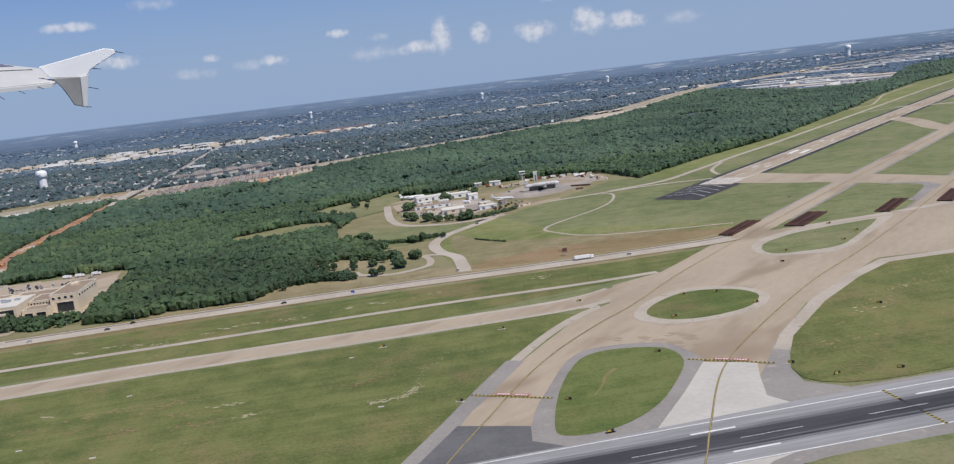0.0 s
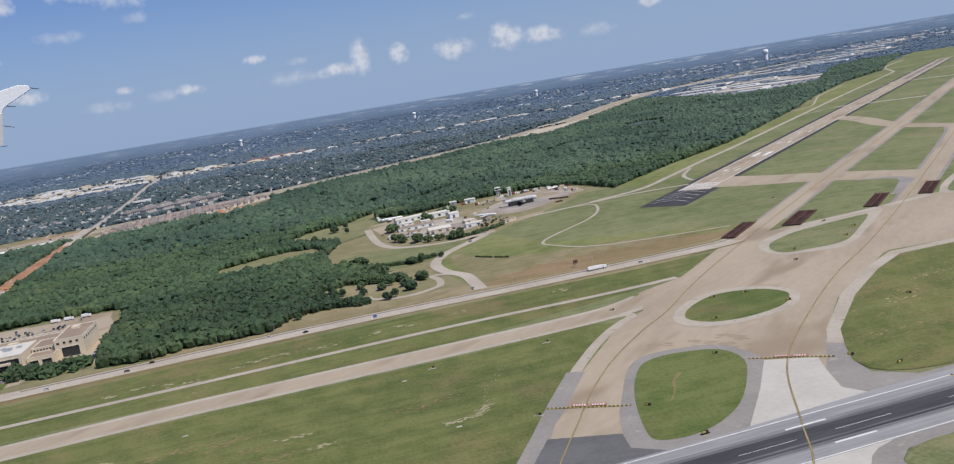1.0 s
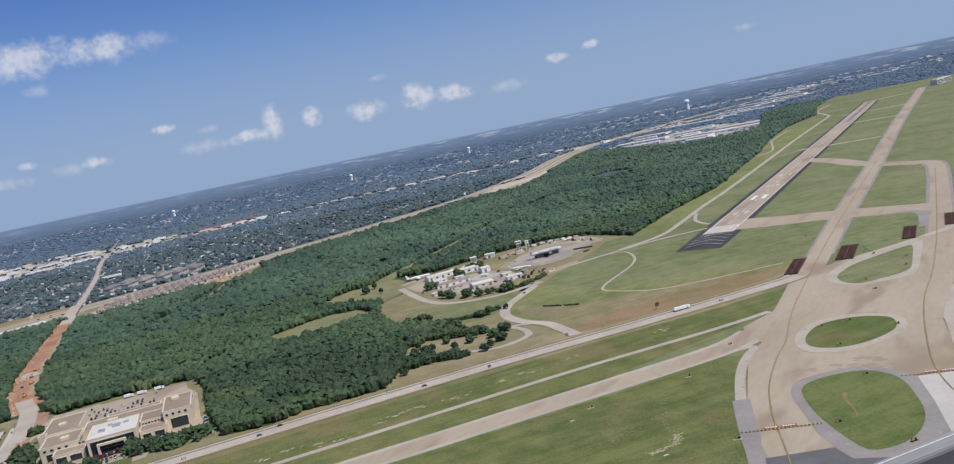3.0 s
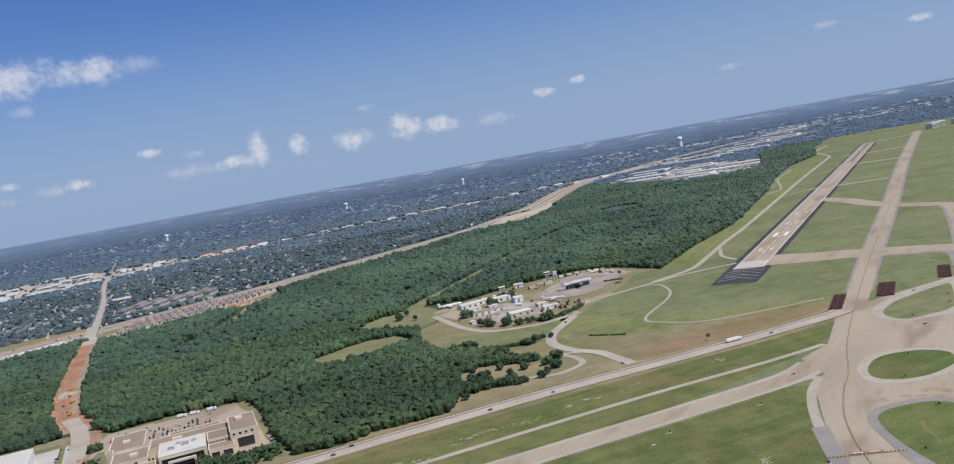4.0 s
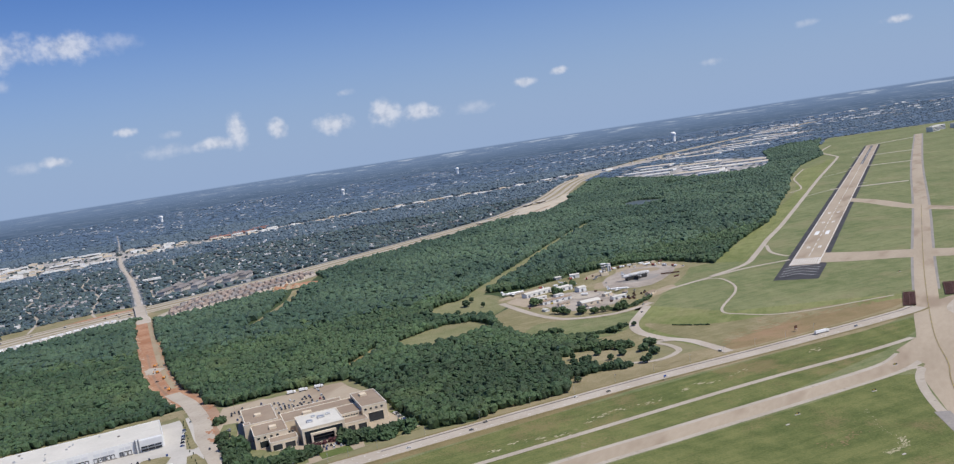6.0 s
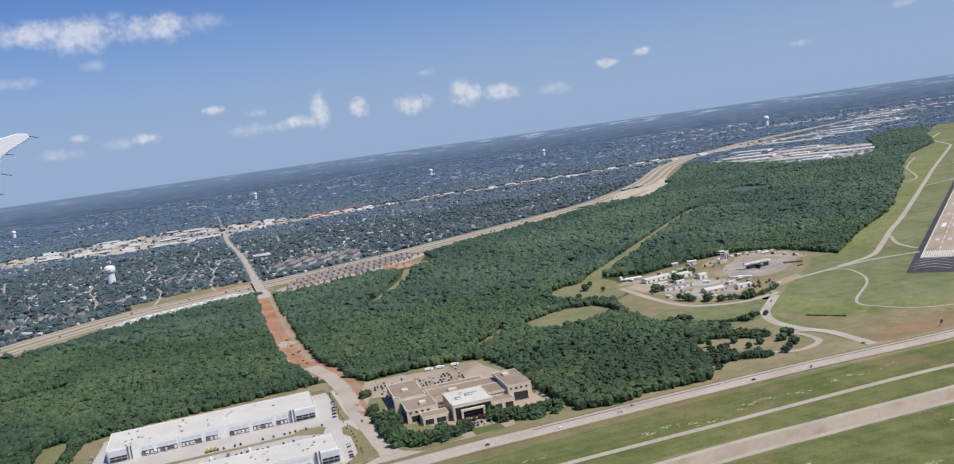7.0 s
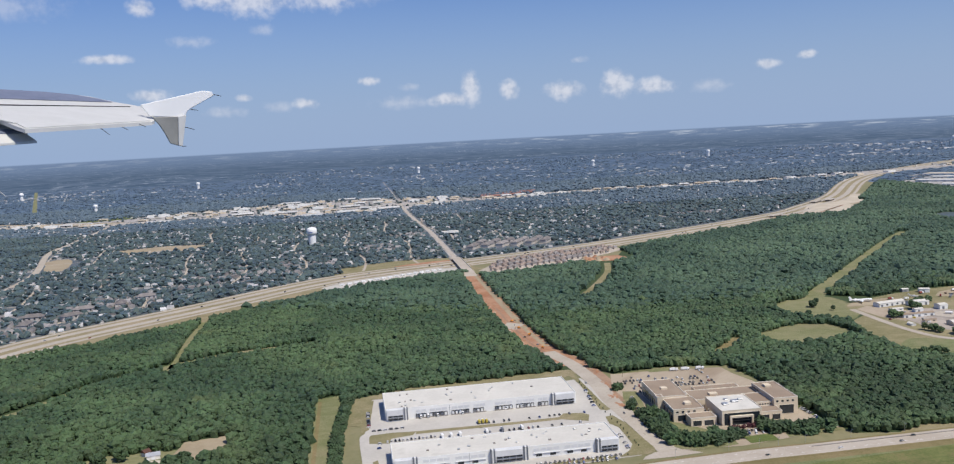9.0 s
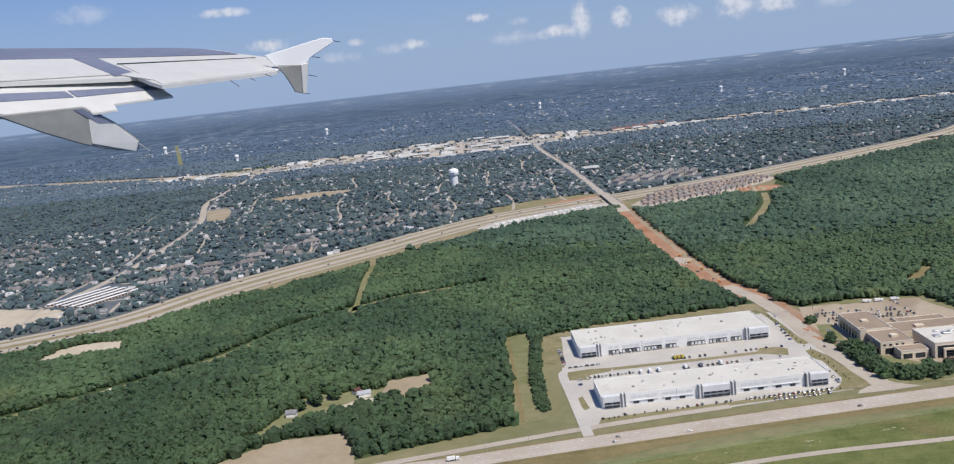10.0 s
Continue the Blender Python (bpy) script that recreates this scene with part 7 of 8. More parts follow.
barrier(46, 551, -22, 13, "low brown steel wall beside the training pad")
barrier(44, 536, 20, 5, "short brown steel wall on the grass")
tank = thing("tank_prop", (-25, 530, 0.2), "white horizontal training tank on a round concrete pit", "tank", "training tanks", 150)
part("vessel", tube(bmesh.new(), (-2.2, 0, 1.0), (2.2, 0, 1.0), 0.8, n=14), M["white"], tank)
for x in (-1.3, 1.3):
    part("saddle", boxes((x - 0.2, x + 0.2, -0.6, 0.6, 0, 0.6)), M["white_con"], tank)


# ---- water towers ----
def water_tower(at, s, label):
    ob = thing("water_tower", at, label, "water tower", "water towers")
    n, bm = 24, bmesh.new()
    lathe(bm, [(4.1 * s, 0), (3.9 * s, 1.0 * s), (3.9 * s, 10.6 * s), (4.1 * s, 11 * s)], n)
    part("column", bm, M["white"], ob)
    bm = bmesh.new()
    lathe(bm, [(4.1 * s, 11 * s), (5.2 * s, 12.2 * s), (5.3 * s, 14 * s), (5.2 * s, 16.4 * s), (4.4 * s, 17.8 * s), (2.4 * s, 18.6 * s), (0.3 * s, 18.9 * s)], n)
    for f in bm.faces:
        f.smooth = True
    tank = part("tank", bm, M["white"], ob)
    part("rail", lathe(bmesh.new(), [(1.2 * s, 18.4 * s), (1.2 * s, 19.2 * s)], 12), M["metal"], tank)
    part("lettering", boxes((-2.0 * s, 2.0 * s, -5.32 * s, -5.1 * s, 13.7 * s, 14.3 * s)), M["blue"], tank, "blue bar of painted lettering")


water_tower((-577, 1090, 0.05), 1.25, "big white water tower standing among the houses")
for x, y, s in ((-1290, 1950, 1.0), (-1900, 2700, 1.3), (1240, 3240, 2.0), (-60, 3100, 1.2), (-700, 3300, 1.2), (420, 3500, 1.3), (-1400, 2900, 1.2)):
    water_tower((x, y, 0.05), s, "far white water tower above the trees")


# ---- housing estates beside the highway ----
def house_kind(i):
    ob = thing("town_house", (0, 0, -40), ("brown" if i else "grey") + "-roofed brick town house in a tight row", "house", "town houses")
    part("wall", boxes((-2.4, 2.4, -1.9, 1.9, 0, 2.2)), M["town_brick"], ob)
    bm = bmesh.new()
    vs = [bm.verts.new(v) for v in ((-2.7, -2.2, 2.2), (2.7, -2.2, 2.2), (2.7, 2.2, 2.2), (-2.7, 2.2, 2.2), (-1.2, 0, 3.7), (1.2, 0, 3.7))]
    for f in ((0, 1, 5, 4), (2, 3, 4, 5), (1, 2, 5), (3, 0, 4), (3, 2, 1, 0)):
        bm.faces.new([vs[k] for k in f])
    part("roof", bm, ROOFS[i], ob)
    part("gable", boxes((0.4, 1.9, -2.35, -1.9, 0, 2.5)), M["stone"], ob, "pale stone front bay")
    for x in (-1.7, -0.6):
        part("window", boxes((x, x + 0.6, -1.97, -1.85, 1.0, 1.8)), M["glass"], ob)
    return ob


M["town_brick"] = mat("town_brick", (0.42, 0.365, 0.32), (0.56, 0.5, 0.44), 0.3, 2.0)
ROOFS = [mat("grey_shingle", (0.17, 0.155, 0.15), (0.25, 0.23, 0.22), 0.2, 2.0, vary=0.25), mat("brown_shingle", (0.21, 0.165, 0.14), (0.29, 0.23, 0.2), 0.2, 2.0, vary=0.25)]
area("ground", [(-345, 805), (-322, 872), (-262, 915), (-215, 945), (-190, 915), (-215, 880), (-262, 822), (-328, 786)], 0.13, M["pale"], "pale streets of the town house estate", "paving")
TH = [house_kind(0), house_kind(1)]
random.seed(12)
first = [True, True]


def put_house(x, y, turn, s=1.0):
    i = random.randrange(2)
    m = pose(x, y, 0.12, 0, 0, turn)
    if first[i]:
        first[i] = False
        TH[i].matrix_world = m
    else:
        copy_thing(TH[i], m)


for row in range(9):
    for k in range(26):
        u, v = 7.4 * k, 10.5 * row + (3.0 if row % 2 else 0)
        x, y = -335 + 0.80 * u - 0.55 * v + 10, 782 + 0.60 * u + 0.83 * v
        if inside([(-340, 805), (-322, 868), (-262, 908), (-215, 938), (-195, 915), (-218, 884), (-262, 828), (-326, 792)], np.array([x]), np.array([y]))[0]:
            put_house(x, y, 37 + 180 * (row % 2) + random.uniform(-4, 4))


def apartment_block(x, y, turn, l):
    ob = thing("apartment_block", (x, y, 0.1), "long grey-roofed apartment block beside the highway", "apartment block", "apartment blocks", turn)
    part("wall", boxes((-l / 2, l / 2, -4, 4, 0, 4.2)), M["estate_wall"], ob)
    bm = bmesh.new()
    vs = [bm.verts.new(v) for v in ((-l / 2 - 0.5, -4.5, 4.2), (l / 2 + 0.5, -4.5, 4.2), (l / 2 + 0.5, 4.5, 4.2), (-l / 2 - 0.5, 4.5, 4.2), (-l / 2 + 3, 0, 6.6), (l / 2 - 3, 0, 6.6))]
    for f in ((0, 1, 5, 4), (2, 3, 4, 5), (1, 2, 5), (3, 0, 4), (3, 2, 1, 0)):
        bm.faces.new([vs[k] for k in f])
    part("roof", bm, ROOFS[0], ob)
    for k in range(int(l / 4)):
        part("window", boxes((-l / 2 + 1.2 + 4 * k, -l / 2 + 2.6 + 4 * k, -4.08, -3.9, 2.3, 3.5)), M["glass"], ob)


for k in range(6):
    apartment_block(-360 + 17 * k, 975 + 6 * k + (k % 2) * 3, 72, 24)
    if k < 5:
        apartment_block(-352 + 17 * k, 1010 + 4 * k, 72, 18)
for x, y, t in ((-722, 585, 40), (-700, 640, 15), (-690, 610, 100), (-668, 640, 50), (-672, 668, 20), (-650, 690, 110), (-735, 640, 60), (-640, 720, 30)):
    apartment_block(x, y, t, 16)


# ---- stores along the main street ----
def store_kind(i, l, d, h):
    ob = thing("store", (0, 0, -60), ("white flat-roofed store beside a car park", "beige flat-roofed store on the main street", "long pale store with a flat white roof", "red-brown brick school building")[i], "store", "stores on the main street")
    wall, roof = (M["white_wall"], M["stone"], M["white_wall"], M["school"])[i], (M["white_roof"], M["town_roof"], M["town_roof"], M["school"])[i]
    part("wall", boxes((-l / 2, l / 2, -d / 2, d / 2, 0, h)), wall, ob)
    part("roof", boxes((-l / 2 + 0.4, l / 2 - 0.4, -d / 2 + 0.4, d / 2 - 0.4, h - 0.2, h + 0.05)), roof, ob)
    part("shopfront", boxes((-l / 2 + 1, l / 2 - 1, -d / 2 - 0.1, -d / 2 + 0.1, 0.3, h * 0.5)), M["glass"], ob)
    part("fascia", boxes((-l / 6, l / 6, -d / 2 - 0.5, -d / 2 + 0.3, h * 0.6, h + 1.0)), wall, ob)
    part("roof_unit", boxes((-l / 5, -l / 5 + 2, -1, 1, h, h + 1)), M["metal"], ob)
    return ob


STORES = [store_kind(0, 22, 14, 4), store_kind(1, 16, 11, 3.6), store_kind(2, 42, 16, 4.2), store_kind(3, 40, 14, 4.5)]
placed = [False] * 4


def put_store(i, x, y, turn):
    m = pose(x, y, 0.1, 0, 0, turn)
    if not placed[i]:
        placed[i] = True
        STORES[i].matrix_world = m
    else:
        copy_thing(STORES[i], m)


random.seed(77)
for j in range(16):
    for k in range(34):
        x, y = -1340 + 28 * k + random.uniform(-7, 7), 1440 + 36 * j + random.uniform(-8, 8)
        p = np.array([x]), np.array([y])
        if inside(SHOPS, *p)[0] and not near_line(MAIN_ST, 20, *p)[0] and not near_line(CROSS, 16, *p)[0] and random.random() < 0.55:
            put_store(random.choice((0, 0, 1, 1, 1)), x, y, 15 + random.choice((0, 90, 180)) + random.uniform(-5, 5))
for x, y, t in ((-690, 1545, 22), (-630, 1590, 24), (-760, 1640, 12), (-560, 1630, 25), (-850, 1650, 30), (-700, 1940, 15), (-640, 1900, 18), (-820, 1900, 12), (-980, 1560, 30)):
    put_store(2, x, y, t)
line = curve_points(MAIN_ST[5:10], False, 10)
for a, b in zip(line, line[1:]):
    d = (b - a).normalized()
    turn = math.degrees(math.atan2(d.y, d.x))
    for s in (-1, 1):
        n = Vector((-d.y, d.x)) * s * random.uniform(18, 34)
        x, y = a + (b - a) * random.random() + n
        if random.random() < 0.5:
            put_store(random.choice((0, 1, 1)), x, y, turn + (180 if s < 0 else 0))
for x, y, t in ((-372, 1812, 18), (-330, 1838, 18), (-300, 1872, 14), (-345, 1880, 16), (-292, 1912, 14), (-390, 1850, 20)):
    put_store(3, x, y, t)
put_store(0, -401, 1145, 12), put_store(1, -758, 646, 10)


def far_roofs(name, centre, n, sx, sy, size, label, seed, turn=0.3):
    """Far pale buildings, too small to tell apart, in one mesh."""
    rng = np.random.default_rng(seed)
    bm = bmesh.new()
    for k in range(n):
        x, y = centre[0] + rng.normal(0, sx), centre[1] + rng.normal(0, sy)
        l, d, h = size * rng.uniform(0.5, 1.7), size * rng.uniform(0.3, 0.7), size * rng.uniform(0.1, 0.22)
        bmesh.ops.create_cube(bm, size=1.0, matrix=Matrix.Translation((x, y, h / 2 + 0.05)) @ Matrix.Rotation(turn + rng.normal(0, 0.1), 4, "Z") @ Matrix.Diagonal((l, d, h, 1)))
    return tagged(part(name, bm, M["town"]), label, "buildings", kind="stuff")


def far_warehouse_kind(i, l, d, h):
    ob = thing("warehouse", (0, 0, -80), ("long pale flat-roofed warehouse with white walls", "long tan-roofed warehouse with white walls")[i], "warehouse", "distant warehouses")
    part("wall", boxes((-l / 2, l / 2, -d / 2, d / 2, 0, h)), M["white_wall"], ob)
    part("roof", boxes((-l / 2 + 0.4, l / 2 - 0.4, -d / 2 + 0.4, d / 2 - 0.4, h - 0.2, h + 0.06)), (M["white_roof"], M["sand"])[i], ob)
    for k in range(7):
        x = -l / 2 + l * (k + 0.5) / 7
        part("dock_door", boxes((x - 2.2, x + 2.2, -d / 2 - 0.12, -d / 2 + 0.1, 0.3, 1.6)), M["grey_panel"], ob)
    return ob


FAR_STORES = [far_warehouse_kind(0, 46, 24, 3.2), far_warehouse_kind(1, 84, 40, 3.2), far_warehouse_kind(0, 100, 30, 3.4)]
far_first = [True] * 3


def put_far_store(i, x, y, turn):
    m = pose(x, y, 0.12, 0, 0, turn)
    if far_first[i]:
        far_first[i] = False
        FAR_STORES[i].matrix_world = m
    else:
        copy_thing(FAR_STORES[i], m)


def far_warehouses():
    for yard in EAST_YARDS:
        area("pavement", yard, 0.12, M["lots"], "pale yards of the distant warehouses", "yard")
    for k, (x, y) in enumerate(LOWER_STORES):
        put_far_store((0, 1, 2, 1, 0)[k % 5], x, y, -33 + 9 * math.sin(5 * k))
    for k, (x, y) in enumerate(UPPER_STORES):
        put_far_store((1, 0, 2, 0)[k % 4], x, y, -34 + 12 * math.sin(3 * k))
    ribbon("road", EAST_ROAD, 13, 0.13, M["pale"], "pale road beyond the airfield", "road")
    for x, y, l in ((1012, 1500, 22), (1042, 1524, 30), (1075, 1510, 26)):
        ob = thing("terminal_block", (x, y, 0.1), "grey and white airfield building with dark windows", "building", "airfield buildings", 20)
        part("wall", boxes((-l / 2, l / 2, -7, 7, 0, 9), bevel=0.2), M["light_panel"], ob)
        part("roof", boxes((-l / 2 + 0.5, l / 2 - 0.5, -6.5, 6.5, 9, 9.6)), M["white_roof"], ob)
        for z in (1.5, 4.0, 6.5):
            part("window", boxes((-l / 2 + 1, l / 2 - 1, -7.1, -6.9, z, z + 1.2)), M["glass"], ob, "dark band of windows")


LOWER_STORES = [(484, 1372), (490, 1440), (545, 1480), (585, 1445), (455, 1545), (540, 1560), (625, 1520), (480, 1640), (590, 1640), (520, 1730), (630, 1700), (560, 1810)]
UPPER_STORES = [(735, 1935), (805, 1965), (885, 1995), (905, 2095), (960, 2200), (1030, 2196), (1060, 2320), (1125, 2295), (1195, 2377), (1170, 2450), (1290, 2600), (1420, 2720), (1550, 2950), (690, 1990)]
far_warehouses()
rng = np.random.default_rng(5)
for k in range(40):
    cx, cy = rng.uniform(-3000, 2600), rng.uniform(1950, 4600)
    if cy > 1.15 * cx + 900 and in_sheet(np.array([cx - 200]), np.array([cy + 90]))[0] and in_sheet(np.array([cx - 350]), np.array([cy]))[0]:
        far_roofs("far_buildings", (cx, cy), 9, 190, 70, 13, "pale roofs of far off buildings among trees", 100 + k)
for k, (x, y, n, sx, sy, size) in enumerate(((767, 2979, 14, 50, 22, 14), (855, 2976, 12, 40, 20, 14), (1055, 3181, 12, 60, 24, 16), (1200, 3085, 16, 45, 24, 24), (1349, 3027, 18, 60, 24, 20), (1618, 3166, 20, 110, 30, 20), (1794, 2943, 20, 110, 30, 22), (1766, 2693, 18, 120, 30, 22),
                                      (2240, 3494, 18, 150, 40, 24), (2150, 2850, 16, 140, 40, 22), (2500, 3100, 16, 160, 40, 24), (1131, 3829, 14, 90, 30, 18))):
    far_roofs("far_buildings", (x, y), n, sx, sy, size, "white industrial roofs far beyond the airfield", 301 + k)


def storage():
    for k in range(5):
        ob = thing("storage_row", (-776 + 9.0 * k, 562 - 3.5 * k, 0.12), "long low white-roofed self storage row", "storage units", "storage rows", 70)
        part("wall", boxes((-28, 28, -1.6, 1.6, 0, 1.5)), M["stone"], ob)
        part("roof", boxes((-28.3, 28.3, -1.9, 1.9, 1.5, 1.75)), M["white"], ob)
        part("door_row", boxes(*[(-27 + 3.0 * j, -25 + 3.0 * j, -1.68, -1.55, 0.1, 1.2) for j in range(18)]), M["rust"], ob)


storage()


# ---- farm, bridge and building site ----
def barn(x, y, turn, l, label, roof):
    ob = thing("barn", (x, y, 0.1), label, "barn", "farm buildings", turn)
    part("wall", boxes((-l / 2, l / 2, -1.6, 1.6, 0, 1.8)), M["brick"], ob)
    bm = bmesh.new()
    vs = [bm.verts.new(v) for v in ((-l / 2 - 0.3, -1.9, 1.75), (l / 2 + 0.3, -1.9, 1.75), (l / 2 + 0.3, 1.9, 1.75), (-l / 2 - 0.3, 1.9, 1.75), (-l / 2 - 0.3, 0, 3.0), (l / 2 + 0.3, 0, 3.0))]
    for f in ((0, 1, 5, 4), (2, 3, 4, 5), (1, 2, 5), (3, 0, 4), (3, 2, 1, 0)):
        bm.faces.new([vs[k] for k in f])
    part("roof", bm, M[roof], ob)
    part("door", boxes((-0.8, 0.8, -1.68, -1.5, 0, 1.4)), M["white"], ob)


barn(-461, 311, 25, 5.5, "grey-roofed farm barn in a woodland clearing", "metal")
barn(-488, 290, 10, 4.5, "small dark-roofed farmhouse by the woods", "shingle")
barn(-466, 315, 60, 3, "low brown farm shed under trees", "rust")
barn(-601, 330, 40, 4, "lone hut deep in the woods", "stone")


def bridge():
    ob = thing("road_bridge", (-364, 842, 0), "pale concrete road bridge crossing the highway", "bridge", turn=11.2)
    part("deck", boxes((-5, 5, -40, 40, 1.6, 2.3)), M["road"], ob)
    for x in (-5, 4.6):
        part("parapet", boxes((x, x + 0.4, -40, 40, 2.3, 2.9)), M["white_con"], ob)
    for y in (-28, -14, 0, 14, 28):
        part("pier", boxes((-4, 4, y - 0.5, y + 0.5, 0, 1.6)), M["white_con"], ob)
    for s in (-1, 1):
        bm = bmesh.new()
        vs = [bm.verts.new(v) for v in ((-5, s * 40, 2.28), (5, s * 40, 2.28), (6, s * 70, 0.15), (-6, s * 70, 0.15), (-7, s * 40, 0), (7, s * 40, 0))]
        bm.faces.new(vs[:4]), bm.faces.new((vs[0], vs[3], vs[4])), bm.faces.new((vs[1], vs[5], vs[2]))
        part("ramp", bm, M["road"], ob)


bridge()


def overpass(x, y, turn, l):
    """A raised ramp of the interchange on dark piers."""
    ob = thing("highway_ramp", (x, y, 0.1), "unfinished concrete highway ramp on dark piers", "ramp", "highway ramps", turn)
    part("deck", boxes((-l / 2, l / 2, -4.5, 4.5, 1.9, 2.6)), M["highway"], ob)
    for y0 in (-4.5, 4.1):
        part("parapet", boxes((-l / 2, l / 2, y0, y0 + 0.4, 2.6, 3.0)), M["white_con"], ob)
    n = max(2, int(l / 11))
    for k in range(n):
        px = -l / 2 + l * (k + 0.5) / n
        part("pier", boxes((px - 0.5, px + 0.5, -3.0, 3.0, 0, 1.9)), M["shoulder"], ob)


for x, y, turn, l in ((40, 1168, 42, 30), (150, 1345, 55, 40), (176, 1362, 55, 34)):
    overpass(x, y, turn, l)
area("ground", [(84, 1196), (138, 1330), (165, 1330), (184, 1272), (140, 1190), (104, 1168)], 0.125, M["sand"], "bare pale earth of the interchange works", "lot", 2)
for k in range(5):
    ribbon("ground", [(108 + 6 * k, 1196 + 8 * k), (146 + 6 * k, 1252 + 8 * k)], 2.4, 0.14, M["dirt"], "reddish furrow on the bare earth", "soil")
random.seed(9)
for k in range(16):
    x, y = -384 - 5.6 * k, 818 - 3.6 * k - 0.06 * k * k
    ob = thing("site_trailer", (x, y, 0.15), "white site office trailer beside the highway", "trailer", "site trailers", 20 + random.uniform(-20, 20))
    part("body", boxes((-2.2, 2.2, -0.9, 0.9, 0.25, 1.6), bevel=0.04), M["white"], ob)
    part("skid", boxes((-2.0, 2.0, -0.6, 0.6, 0, 0.25)), M["black"], ob)


def digger(x, y, turn, m="orange", label="yellow-orange excavator on the red earth road bed"):
    ob = thing("excavator", (x, y, 0.15), label, "excavator", "site machines", turn)
    for s in (-0.55, 0.55):
        part("track", boxes((-1.0, 1.0, s - 0.2, s + 0.2, 0, 0.4), bevel=0.1), M["black"], ob)
    part("cab", boxes((-0.8, 0.7, -0.6, 0.6, 0.45, 1.3), bevel=0.08), M[m], ob)
    bm = bmesh.new()
    tube(bm, (0.6, 0, 0.9), (1.8, 0, 1.9), 0.14, 0.12, 6), tube(bm, (1.8, 0, 1.9), (2.5, 0, 0.6), 0.12, 0.1, 6)
    part("arm", bm, M[m], ob)
    part("bucket", boxes((2.3, 2.8, -0.3, 0.3, 0.2, 0.65), bevel=0.05), M["black"], ob)


for x, y, t in ((-297, 518, 70), (-304, 540, 200), (-309, 562, 30), (-289, 482, 80)):
    digger(x, y, t)
for x, y, t in ((-300, 512, 10), (-307, 550, 80), (-268, 402, 100), (-262, 436, 105), (-292, 490, 60), (-254, 350, 95), (-304, 541, 40)):
    put_car(x, y, t, 0.15)
random.seed(17)
for k in range(10):
    x, y = -226 + random.uniform(-14, 14), 838 + random.uniform(-16, 22)
    ob = thing("soil_heap", (x, y, 0.1), "heap of orange soil on the building site", "soil heap", "soil heaps", random.uniform(0, 180))
    bm = bmesh.new()
    lathe(bm, [(random.uniform(3, 5), 0), (2.4, 1.2), (0.6, 2.4)], 9)
    for v in bm.verts:
        v.co += Vector((random.uniform(-0.5, 0.5), random.uniform(-0.5, 0.5), 0))
    part("mound", bm, M["tan"] if k % 3 == 0 else M["dirt"], ob)
area("ground", [(-236, 838), (-228, 862), (-204, 868), (-196, 846), (-215, 832)], 0.12, M["dirt"], "orange soil of the building site", "soil", 2)


# ---- small airfield things ----
def screen(corner, along, across, n, label):
    """Brown steel louvred screen beside the taxiway where the road runs under."""
    a, b = Vector(along), Vector(across)
    ob = thing("louvre_screen", (*corner, 0.18), label, "screen", "louvred screens", math.degrees(math.atan2(a.y, a.x)))
    L, W = a.length, abs(a.normalized().cross(b))
    # no gap is cut; a black plate stands in for the shade below
    part("pit", boxes((0, L, 0.0, W, 0, 0.05)), M["black"], ob, "black plate painted as shade under the louvres")
    for y in (0, W * 0.5 - 0.15, W - 0.3):
        part("beam", boxes((0, L, y, y + 0.3, 0.05, 0.55)), M["rust"], ob)
    for k in range(n):
        x = L * (k + 0.5) / n
        part("slat", boxes((x - L / n * 0.27, x + L / n * 0.27, 0.32, W - 0.32, 0.08, 0.42)), M["rust"], ob)


for corner, w in (((88.5, 348.5), 5.8), ((118, 352), 7.8), ((157, 362.5), 6.0), ((186.5, 371), 6.0)):
    screen(corner, (18.5, 25), (-w * 0.8, w * 0.6), 13, "dark brown steel louvred screen beside the taxiway")


def field_sign(x, y, turn, m):
    ob = thing("taxiway_sign", (x, y, 0.1), "small black and yellow taxiway sign on the grass", "sign", "taxiway signs", turn)
    part("board", boxes((-0.75, 0.75, -0.1, 0.1, 0.2, 0.75)), M["black"], ob)
    part("face", boxes((-0.7, 0.1, -0.14, -0.1, 0.25, 0.7)), M[m], ob)
    for s in (-0.5, 0.5):
        part("leg", boxes((s - 0.04, s + 0.04, -0.04, 0.04, 0, 0.2)), M["metal"], ob)
    part("pad", boxes((-1.1, 1.1, -0.4, 0.4, 0, 0.06)), M["white_con"], ob)


for x, y, t in ((-15, 193, -20), (10, 187, -20), (35, 214, -20), (63, 196, -20), (70, 186, 20), (84, 186, -20), (110, 190, -25), (17, 166.5, 10), (52, 267, 0), (62, 266, 0), (70, 250, 0), (45, 244, 0), (100, 236, -30), (98, 312, 0), (132, 334, 0), (122, 320, 0), (128, 352, 0), (135, 424, 0), (92, 296, -30), (20, 272, 0), (-5, 250, 10), (-40, 244, 10), (150, 290, 0)):
    field_sign(x, y, t, "yellow")


